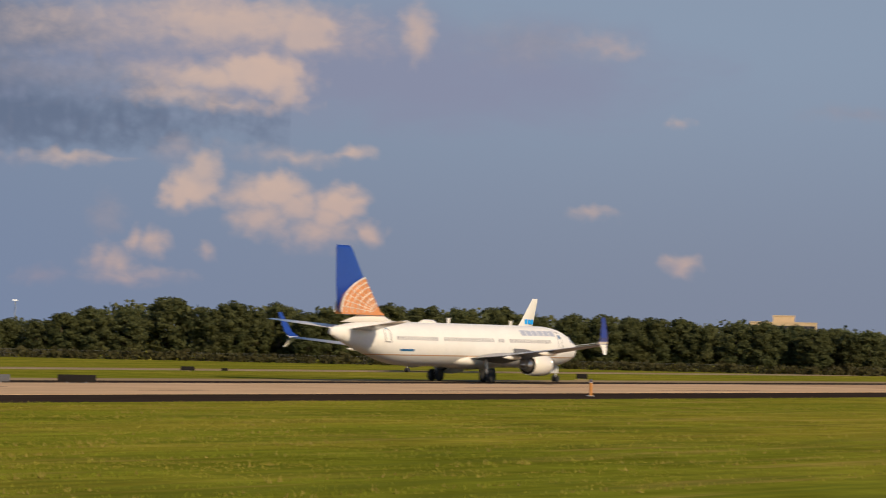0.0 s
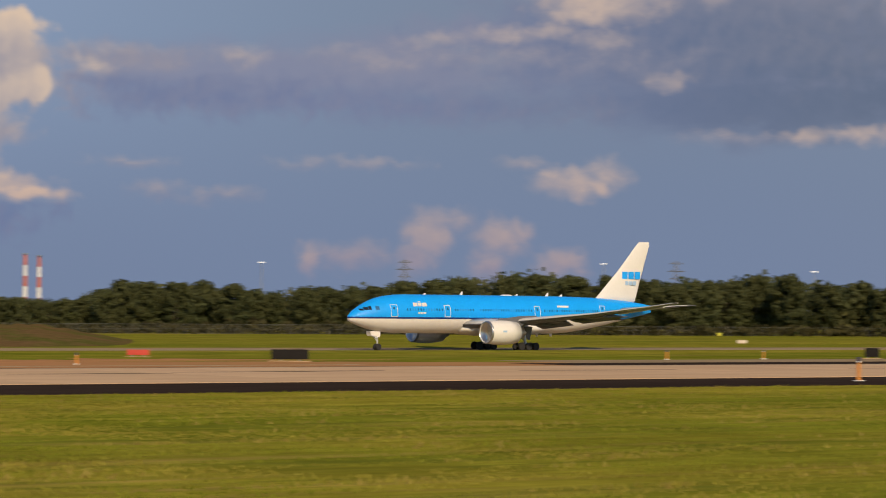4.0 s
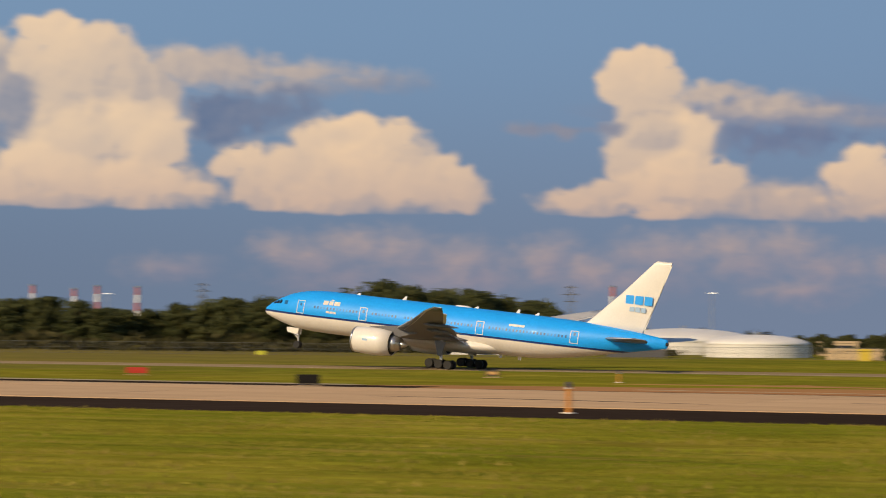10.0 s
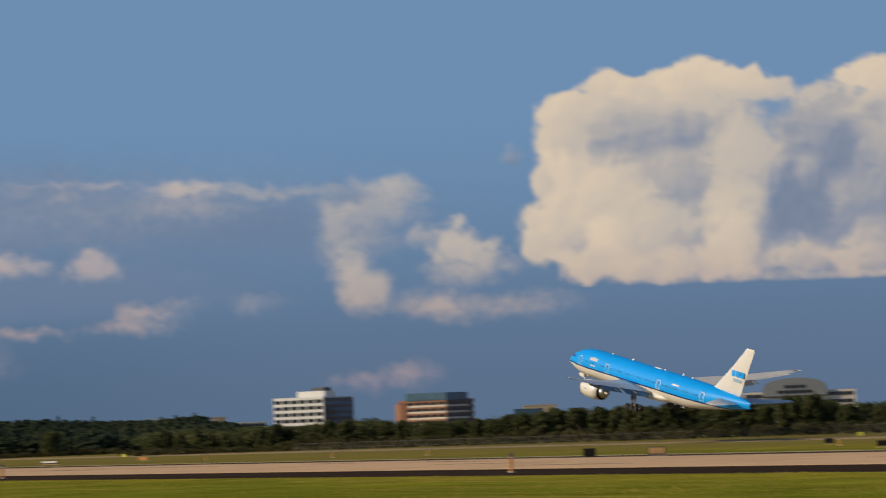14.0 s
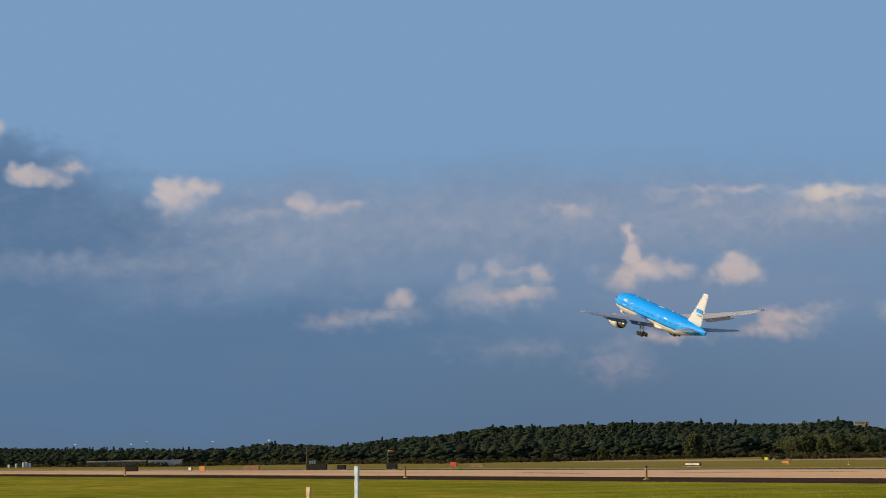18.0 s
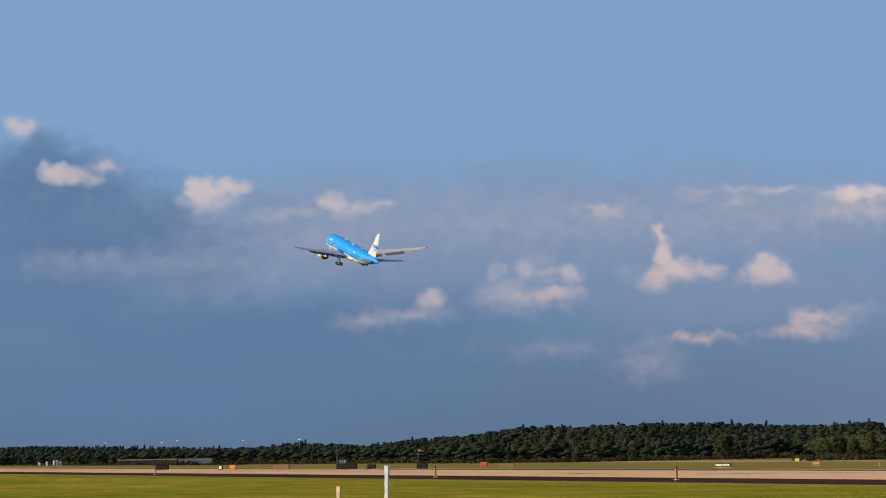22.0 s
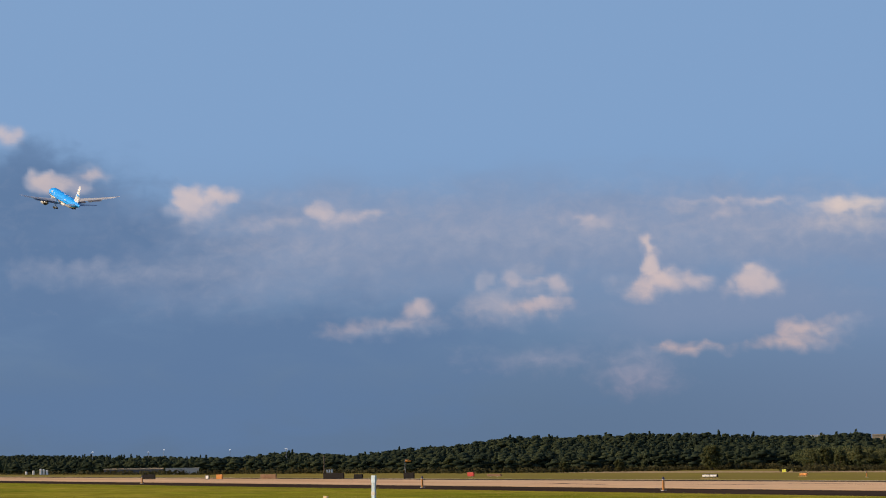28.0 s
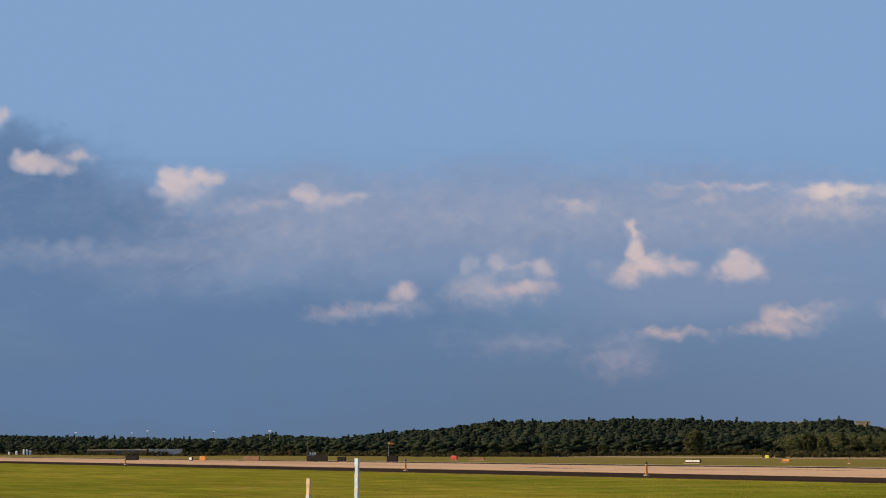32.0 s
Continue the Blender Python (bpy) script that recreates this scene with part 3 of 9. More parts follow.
TUFT_8 = [(58.44, 4.52, 0.56, 0.28, 0.65, 0.11), (58.11, 4.62, 0.24, 0.16, 0.6, 0.08), (59.21, 4.2, 0.45, 0.45, 0.65, 0.13), (59, 3.64, 0.67, 0.33, 0.45, 0.22), (59.34, 3.1, 0.45, 0.45, 0.6, 0.17), (59.13, 2.65, 0.5, 0.39, 0.7, 0.13), (58.01, 3.63, 0.22, 0.17, 0.5, 0.09), (56.22, 5.1, 0.16, 0.13, 0.35, 0.09), (57.15, 2.95, 0.61, 0.24, 0.6, 0.13), (57.36, 3.4, 0.45, 0.39, 0.75, 0.11), (56.98, 3.28, 0.5, 0.28, 0.75, 0.09), (57.3, 3.84, 0.16, 0.18, 0.7, 0.07), (56.64, 3.44, 0.16, 0.16, 0.7, 0.07), (56.37, 2.99, 0.28, 0.13, 0.5, 0.11), (56.61, 2.28, 0.89, 0.16, 0.55, 0.17), (57.71, 2.35, 0.67, 0.2, 0.6, 0.13)]
TUFT_9 = [(57.38, 2.18, 0.45, 0.16, 0.65, 0.11), (55.72, 2.26, 0.5, 0.16, 0.5, 0.17), (59.16, 0.78, 0.45, 0.13, 0.42, 0.13), (58.39, 0.93, 0.45, 0.18, 0.42, 0.13), (61.1, 4.65, 0.67, 0.11, 0.65, 0.09), (60.11, 4.6, 0.67, 0.11, 0.55, 0.11), (59.45, 4.47, 0.33, 0.11, 0.4, 0.11), (62.67, 4.26, 0.67, 0.16, 0.4, 0.22), (61.77, 4.35, 0.67, 0.11, 0.4, 0.17), (61.26, 2.4, 0.28, 0.13, 0.35, 0.13), (69.49, 2.97, 0.56, 0.33, 0.4, 0.2), (69.27, 2.74, 0.56, 0.13, 0.4, 0.17), (68.92, 3.68, 0.39, 0.18, 0.6, 0.13), (68.52, 3.95, 0.39, 0.16, 0.45, 0.16), (68.29, 4.11, 0.22, 0.09, 0.45, 0.11), (69.72, 3.44, 0.2, 0.2, 0.6, 0.09)]
TUFT_10 = [(69.14, 3.46, 0.24, 0.2, 0.85, 0.08), (68.7, 3.34, 0.45, 0.11, 0.7, 0.09), (68.31, 3.22, 0.22, 0.2, 0.75, 0.09), (68.83, 2.84, 0.33, 0.11, 0.55, 0.11), (68.49, 2.89, 0.39, 0.16, 0.75, 0.09), (68.65, 3.12, 0.29, 0.09, 0.32, 0.11), (69.3, 4.15, 4.23, 0.5, 0.33, 0.78), (64.29, 4.23, 2.9, 0.45, 0.35, 0.67), (72.65, 4, 2.67, 0.45, 0.31, 0.78), (76.52, 4.63, 1.67, 0.45, 0.09, 0.33), (78.93, 5.11, 1.45, 0.89, 0.04, 0.28), (77.62, 4.98, 1.34, 0.5, 0.06, 0.28), (78.59, 5.76, 0.67, 0.45, 0.04, 0.17), (78.29, 4.11, 1.67, 0.67, 0.05, 0.5), (77.09, 3.67, 1, 0.16, 0.35, 0.22), (75.76, 3.68, 1.67, 0.16, 0.3, 0.28)]
TUFT_11 = [(74.54, 3.65, 0.67, 0.11, 0.3, 0.2), (66.8, 1.64, 0.5, 0.28, 0.28, 0.28), (68.8, 1.91, 0.45, 0.09, 0.28, 0.22), (64.86, 3.91, 1.34, 0.16, 0.3, 0.28), (79.08, 6.32, 0.28, 0.2, 0.7, 0.11), (78.27, 5.48, 0.45, 0.16, 0.75, 0.09), (77.83, 5.37, 0.22, 0.11, 0.6, 0.09), (77.44, 5.61, 0.31, 0.1, 0.65, 0.07), (75.3, 4.89, 0.45, 0.17, 0.6, 0.13), (75.46, 5.06, 0.39, 0.28, 0.8, 0.09), (75.02, 5.16, 0.33, 0.2, 0.8, 0.09), (74.42, 4.54, 0.78, 0.13, 0.4, 0.16), (73.75, 4.6, 0.56, 0.13, 0.5, 0.13), (72.96, 4.81, 0.31, 0.16, 0.7, 0.09), (72.41, 4.67, 0.56, 0.16, 0.6, 0.11), (72.02, 4.75, 0.33, 0.11, 0.6, 0.09)]
TUFT_12 = [(71.11, 2.86, 0.28, 0.18, 0.6, 0.09), (71.56, 2.56, 0.56, 0.11, 0.5, 0.13), (72.23, 2.46, 0.45, 0.11, 0.45, 0.13), (66.43, 3.18, 0.5, 0.13, 0.6, 0.11), (66.55, 4.07, 0.13, 0.24, 0.85, 0.07), (66.5, 3.63, 0.2, 0.31, 0.85, 0.08), (66.31, 3.34, 0.45, 0.22, 0.9, 0.08), (65.7, 3.29, 0.31, 0.16, 0.65, 0.1), (67.15, 3.31, 0.2, 0.13, 0.35, 0.13), (66.09, 3.5, 0.16, 0.11, 0.6, 0.09), (64.55, 3.11, 0.39, 0.11, 0.55, 0.09), (64.49, 3.35, 0.36, 0.28, 0.8, 0.09), (64.65, 3.52, 0.16, 0.13, 0.75, 0.07), (64.32, 3.23, 0.28, 0.22, 0.7, 0.09), (64.88, 3.25, 0.13, 0.13, 0.5, 0.09), (63.37, 2.1, 0.33, 0.09, 0.5, 0.11)]
TUFT_13 = [(63.64, 2.33, 0.33, 0.16, 0.7, 0.09), (63.81, 2.13, 0.56, 0.11, 0.65, 0.09), (63.25, 2.34, 0.39, 0.11, 0.55, 0.11), (62.76, 2.5, 0.22, 0.09, 0.4, 0.11), (66.13, 2.06, 0.2, 0.08, 0.6, 0.07), (65.63, 2.03, 0.39, 0.08, 0.65, 0.08), (66.95, 4.4, 0.45, 0.1, 0.4, 0.13), (67.5, 4.49, 0.61, 0.16, 0.5, 0.11), (67.72, 4.57, 0.33, 0.1, 0.65, 0.08), (65.83, 4.72, 0.33, 0.16, 0.4, 0.16), (65.05, 4.64, 0.33, 0.16, 0.5, 0.13), (65.27, 4.87, 0.33, 0.06, 0.7, 0.07), (64.16, 4.89, 0.39, 0.06, 0.7, 0.07), (65.6, 4.86, 0.22, 0.06, 0.5, 0.07), (62.97, 4.4, 0.67, 0.17, 0.5, 0.16), (62.31, 4.33, 0.67, 0.2, 0.5, 0.16)]
TUFT_14 = [(62.74, 4.73, 0.61, 0.14, 0.85, 0.08), (62.19, 4.76, 0.56, 0.13, 0.85, 0.08), (69.74, 4.27, 0.33, 0.11, 0.4, 0.13)]
TUFTS = TUFT_0 + TUFT_1 + TUFT_2 + TUFT_3 + TUFT_4 + TUFT_5 + TUFT_6 + TUFT_7 + TUFT_8 + TUFT_9 + TUFT_10 + TUFT_11 + TUFT_12 + TUFT_13 + TUFT_14
SKY_TINT = (0.92, 1.0, 1.12)
HAZE_RIGHT, HAZE_MIDDLE, HAZE_LEFT, HAZE_FAR_LEFT = (0.192, 0.228, 0.312, 1), (0.166, 0.224, 0.350, 1), (0.108, 0.166, 0.262, 1), (0.087, 0.145, 0.232, 1)
ZENITH_RIGHT, ZENITH_BANK, ZENITH_AHEAD, ZENITH_MIDDLE, ZENITH_LEFT = (0.232, 0.298, 0.400, 1), (0.178, 0.232, 0.325, 1), (0.232, 0.318, 0.470, 1), (0.160, 0.272, 0.455, 1), (0.166, 0.286, 0.462, 1)
CLOUD_LOW, CLOUD_HIGH, CLOUD_WHITE = (0.63, 0.415, 0.325, 1), (0.79, 0.59, 0.41, 1), (0.77, 0.62, 0.455, 1)
tinted = WN.new("ShaderNodeVectorMath")
tinted.operation = "MULTIPLY"
WL.new(sky.outputs[0], tinted.inputs[0])
tinted.inputs[1].default_value = SKY_TINT
back = WN.new("ShaderNodeBackground")
back.inputs["Strength"].default_value = SKY_GAIN
WL.new(tinted.outputs[0], back.inputs["Color"])
out = WN.new("ShaderNodeOutputWorld")
WL.new(back.outputs[0], out.inputs["Surface"])


def lattice(shape, seed):
    return np.random.default_rng(seed).random(shape)


def value_noise(x, y, seed):
    """Smooth noise from 0 to 1 on a plane."""
    t = lattice((512, 512), seed)
    i, j = np.floor(x).astype(int), np.floor(y).astype(int)
    u, v = x - i, y - j
    u, v = u * u * (3 - 2 * u), v * v * (3 - 2 * v)
    g = lambda a, b: t[a % 512, b % 512]
    return (g(i, j) * (1 - u) + g(i + 1, j) * u) * (1 - v) + (g(i, j + 1) * (1 - u) + g(i + 1, j + 1) * u) * v


def rounded(x, y, seed, octaves):
    """Billowing noise of round bulges, about 0 in the mean: [(per degree, weight), ...]."""
    total = 0
    for i, (k, w) in enumerate(octaves):
        c, s = math.cos(0.6 + 1.1 * i) * k, math.sin(0.6 + 1.1 * i) * k
        u, v = x * c - y * s, x * s + y * c
        u, v = u + 0.7 * value_noise(v * 0.8, u * 0.8, seed + i + 50), v + 0.7 * value_noise(u * 0.8, v * 0.8, seed + i + 60)
        total = total + w * (0.55 - np.sqrt((2 * value_noise(u, v, seed + i) - 1) ** 2 + 0.03))
    return total


def soft_step(v):
    v = np.clip(v * 0.5 + 0.5, 0, 1)
    return v * v * (3 - 2 * v)


def piled(lumps, a1, e1, az, el, edge, tone_noise):
    """Lumps laid over one another from the rear forwards: how far inside them a place lies, in softnesses, and its tone."""
    cover, num, den = np.full(az.shape, -3.0), np.zeros(az.shape), np.zeros(az.shape)
    for la, le, lw, lh, tone, soft in lumps:
        i, k = np.searchsorted(a1, [la - lw - 4 * soft - 0.5, la + lw + 4 * soft + 0.5])
        j, m = np.searchsorted(e1, [le - lh - 4 * soft - 0.5, le + lh + 4 * soft + 0.5])
        if m <= j or k <= i:
            continue
        u, v = (az[j:m, i:k] - la) / lw, (el[j:m, i:k] - le) / lh
        size = min(lw, lh)
        d = (1 - np.hypot(u, v)) * size + edge[j:m, i:k] * min(1.0, 0.35 + size * 1.6) * (2.2 if tone < 0.3 else 1.0)
        w = cover[j:m, i:k]
        np.copyto(w, np.maximum(w, d / soft))
        lit = tone + 0.10 * np.clip(v, -1, 1) + 0.10 * np.clip(u, -1, 1) * max(0.0, math.sin(radians(SUN_BEARING - la))) if tone > 0.3 else tone
        lit = lit + tone_noise[j:m, i:k] * (0.15 if tone > 0.3 else 0.06)
        c = soft_step((d + 0.2 * size * tone_noise[j:m, i:k]) / max(soft, 0.42 * size))
        num[j:m, i:k] = num[j:m, i:k] * (1 - c) + lit * c
        den[j:m, i:k] = den[j:m, i:k] * (1 - c) + c
    return cover, np.where(den > 0.002, num / np.maximum(den, 0.002), 0.35)


def sky_backdrop():
    """Clouds and haze far behind all else, on part of a wide drum round the field. Clear sky shows through it."""
    R, step = 4700.0, 0.05
    a1 = np.arange(-68, 86, step)
    e1 = np.concatenate([np.arange(-0.6, 7.2, step), np.arange(7.2, 13.7, 0.25)])
    az, el = np.meshgrid(a1, e1)
    wa = az + (value_noise(az * 0.6, el * 0.6, 1) - 0.5) * 0.5 + (value_noise(az * 2.1, el * 2.1, 2) - 0.5) * 0.22
    we = el + (value_noise(az * 0.6, el * 0.6, 3) - 0.5) * 0.3 + (value_noise(az * 2.1, el * 2.1, 4) - 0.5) * 0.2
    h, w = az.shape
    r = np.radians(az)
    verts = np.stack([-np.sin(r) * R, np.cos(r) * R, EYE + np.tan(np.radians(el)) * R], -1).reshape(-1, 3)
    j, i = np.meshgrid(np.arange(h - 1), np.arange(w - 1), indexing="ij")
    q = (j * w + i).ravel()
    faces = np.stack([q, q + w, q + w + 1, q + 1], -1)
    me = bpy.data.meshes.new("backdrop")
    me.vertices.add(len(verts))
    me.vertices.foreach_set("co", verts.ravel())
    me.loops.add(faces.size)
    me.loops.foreach_set("vertex_index", faces.ravel())
    me.polygons.add(len(faces))
    me.polygons.foreach_set("loop_start", np.arange(0, faces.size, 4))
    me.update(calc_edges=True)
    fields = {}
    for name, blobs in (("grey", VEILS), ("shade", SHADES)):
        f = np.full(az.shape, -1.0)
        for ba, be, bw, bh in blobs:
            lo, hi = np.searchsorted(a1, [ba - bw * 2 - 1.2, ba + bw * 2 + 1.2])
            d = 1 - np.hypot((wa[:, lo:hi] - ba) / bw, (we[:, lo:hi] - be) / bh)
            p = f[:, lo:hi]
            k = np.clip(0.5 + 0.5 * (d - p) / 0.3, 0, 1)
            f[:, lo:hi] = p * (1 - k) + d * k + 0.3 * k * (1 - k)
        fields[name] = f
    # gentle bends, and round bulges along every edge
    ba = az + (value_noise(az * 1.3, el * 1.3, 21) - 0.5) * 0.20 + (value_noise(az * 3.1, el * 3.1, 22) - 0.5) * 0.10
    be = el + (value_noise(az * 1.3, el * 1.3, 23) - 0.5) * 0.14 + (value_noise(az * 3.1, el * 3.1, 24) - 0.5) * 0.08
    edge = rounded(az, el, 30, ((1.6, 0.16), (3.4, 0.12), (6.6, 0.07)))
    # sun on the bulges: their slope towards the upper left
    bulge = rounded(az, el, 40, ((1.1, 1.0), (2.3, 0.6), (4.6, 0.28), (8.5, 0.08)))
    slope = bulge - rounded(az + 0.10, el + 0.09, 40, ((1.1, 1.0), (2.3, 0.6), (4.6, 0.28), (8.5, 0.08)))
    relief = np.clip(slope * 0.9 + bulge * 0.25, -1, 1)
    fields["heaps"], fields["heap_tone"] = piled(HEAPS, a1, e1, ba, be, edge, relief)
    # the banks end below in a level base
    base = np.interp(az, [-16, -13, -10, 0, 6, 12, 19, 31, 41, 47, 58, 61], [-2, 1.0, 1.32, 1.48, 1.58, 1.75, 1.98, 2.1, 2.15, 2.38, 2.42, 2.3])
    fields["heaps"] = fields["heaps"] - 4 * np.clip((base + 0.12 + 0.25 * edge - el) / 0.3, 0, 1)
    ta = ba + (value_noise(az * 5.3, el * 5.3, 25) - 0.5) * 0.16 + (value_noise(az * 9.7, el * 9.7, 26) - 0.5) * 0.08
    te = be + (value_noise(az * 5.3, el * 5.3, 27) - 0.5) * 0.12 + (value_noise(az * 9.7, el * 9.7, 28) - 0.5) * 0.06
    fields["tufts"], fields["tuft_tone"] = piled(TUFTS, a1, e1, ta, te, edge * 0.6, relief * 0.8)
    for name, f in fields.items():
        at = me.attributes.new(name, "FLOAT", "POINT")
        at.data.foreach_set("value", np.clip(f, -3, 3).astype(np.float32).ravel())
    m = bpy.data.materials.new("clouds_and_haze")
    m.use_nodes = True
    n, l = m.node_tree.nodes, m.node_tree.links
    n.clear()

    def link(v, s):
        if isinstance(v, (int, float, tuple)):
            s.default_value = v
        else:
            l.new(v, s)

    def mt(op, a, b=0.0, c=0.0):
        k = n.new("ShaderNodeMath")
        k.operation = op
        for v, s in zip((a, b, c), k.inputs):
            link(v, s)
        return k.outputs[0]

    def step_up(v, lo, hi, smooth_step=True):
        k = n.new("ShaderNodeMapRange")
        k.interpolation_type = "SMOOTHSTEP" if smooth_step else "LINEAR"
        link(v, k.inputs["Value"])
        k.inputs["From Min"].default_value, k.inputs["From Max"].default_value = lo, hi
        return k.outputs["Result"]

    def mix(f, a, b):
        k = n.new("ShaderNodeMix")
        k.data_type = "RGBA"
        for v, s in ((f, "Factor"), (a, "A"), (b, "B")):
            link(v, k.inputs[s])
        return k.outputs["Result"]

    def grain(v, scale, detail, rough=0.55, bend=0.0):
        k = n.new("ShaderNodeTexNoise")
        link(v, k.inputs["Vector"])
        k.inputs["Scale"].default_value, k.inputs["Detail"].default_value, k.inputs["Roughness"].default_value, k.inputs["Distortion"].default_value = scale, detail, rough, bend
        return k.outputs["Fac"]

    def moved(v, op, by):
        k = n.new("ShaderNodeVectorMath")
        k.operation = op
        link(v, k.inputs[0])
        k.inputs[1].default_value = by
        return k.outputs[0]

    def attr(name):
        k = n.new("ShaderNodeAttribute")
        k.attribute_name = name
        return k.outputs["Fac"]

    tc = n.new("ShaderNodeTexCoord")
    deg = moved(tc.outputs["Object"], "MULTIPLY", (1 / 82.0, 1 / 82.0, 1 / 82.0))
    split = n.new("ShaderNodeSeparateXYZ")
    link(deg, split.inputs[0])
    up, left = split.outputs["Z"], mt("MULTIPLY", split.outputs["X"], -1.0)
    billow = grain(deg, 3.2, 8.0, 0.6, 0.2)
    wisps = grain(moved(deg, "MULTIPLY", (0.5, 0.5, 1.4)), 1.2, 5.0, 0.55, 0.4)
    tatter = grain(moved(deg, "MULTIPLY", (0.8, 0.8, 1.25)), 3.0, 9.0, 0.62, 0.4)
    turn, tail = step_up(left, 0.0, 56.0), step_up(left, -51.0, -38.0)
    colour = mix(step_up(up, 0.3, 6.5), mix(tail, HAZE_RIGHT, mix(turn, HAZE_MIDDLE, mix(step_up(left, 49.5, 53.5), HAZE_LEFT, HAZE_FAR_LEFT))), mix(tail, ZENITH_RIGHT, mix(turn, mix(step_up(left, -38.0, -24.0), ZENITH_BANK, mix(step_up(left, -12.0, 18.0), ZENITH_AHEAD, ZENITH_MIDDLE)), ZENITH_LEFT)))
    alpha = mt("SUBTRACT", 1.0, step_up(up, 9.8, 13.5))
    # from blue shade through mauve and tan to sunlit cream
    blue = mix(turn, mix(step_up(left, -42.0, -33.0), (0.120, 0.158, 0.240, 1), (0.128, 0.178, 0.325, 1)), (0.086, 0.155, 0.272, 1))
    mauve = mix(step_up(up, 0.6, 2.6), (0.33, 0.275, 0.325, 1), mix(turn, (0.295, 0.285, 0.340, 1), (0.262, 0.295, 0.375, 1)))
    tan = mix(mt("MULTIPLY", step_up(up, 0.9, 4.0), step_up(left, -60.0, -28.0)), (0.51, 0.37, 0.325, 1), mix(step_up(left, 22.0, 45.0), (0.555, 0.455, 0.390, 1), mix(step_up(left, 49.5, 52.0), (0.52, 0.465, 0.42, 1), (0.43, 0.39, 0.41, 1))))
    cream = mix(mt("MULTIPLY", step_up(up, 0.9, 4.0), step_up(left, -60.0, -28.0)), CLOUD_LOW, mix(step_up(left, 22.0, 45.0), CLOUD_HIGH, mix(step_up(left, 49.5, 52.0), CLOUD_WHITE, mix(step_up(up, 1.6, 4.2), (0.56, 0.40, 0.37, 1), (0.65, 0.51, 0.43, 1)))))

    def shaded(tone):
        return mix(step_up(tone, 0.62, 1.08, False), mix(step_up(tone, 0.36, 0.66, False), mix(step_up(tone, 0.05, 0.36, False), blue, mauve), tan), cream)

    for name, g, amount, lo, hi, gain, tone in (
            ("grey", wisps, 1.0, -0.5, 0.7, 0.65, mix(turn, (0.225, 0.232, 0.335, 1), (0.165, 0.222, 0.332, 1))),
            ("shade", wisps, 1.4, -0.45, 0.75, 0.85, blue),
            ("heaps", billow, 1.6, -0.9, 1.1, 0.97, shaded(mt("MULTIPLY_ADD", mt("SUBTRACT", billow, 0.5), 0.10, attr("heap_tone")))),
            ("tufts", tatter, 2.0, -1.3, 2.0, 0.74, shaded(mt("MULTIPLY_ADD", mt("SUBTRACT", tatter, 0.5), 0.20, attr("tuft_tone"))))):
        c = mt("MULTIPLY", step_up(mt("MULTIPLY_ADD", mt("SUBTRACT", g, 0.5), amount, attr(name)), lo, hi), gain)
        both = mt("SUBTRACT", mt("ADD", c, alpha), mt("MULTIPLY", c, alpha))
        colour = mix(mt("DIVIDE", c, mt("MAXIMUM", both, 0.001)), colour, tone)
        alpha = both
    em, tr, ms, o = n.new("ShaderNodeEmission"), n.new("ShaderNodeBsdfTransparent"), n.new("ShaderNodeMixShader"), n.new("ShaderNodeOutputMaterial")
    link(colour, em.inputs["Color"])
    link(alpha, ms.inputs[0])
    l.new(tr.outputs[0], ms.inputs[1])
    l.new(em.outputs[0], ms.inputs[2])
    l.new(ms.outputs[0], o.inputs["Surface"])
    me.materials.append(m)
    return tagged(new("backdrop", me), "evening sky with cream cumulus banks over blue-grey haze", "sky", kind="structure")


sky_backdrop()


sun = new("sun", bpy.data.lights.new("sun", "SUN"))
sun.data.energy, sun.data.angle, sun.data.color = 3.8, radians(0.5), (1.0, 0.79, 0.51)
sb, sh = radians(SUN_BEARING), radians(SUN_HEIGHT)
sun.matrix_world = look((-math.sin(sb) * math.cos(sh) * 100, math.cos(sb) * math.cos(sh) * 100, math.sin(sh) * 100), (0, 0, 0))


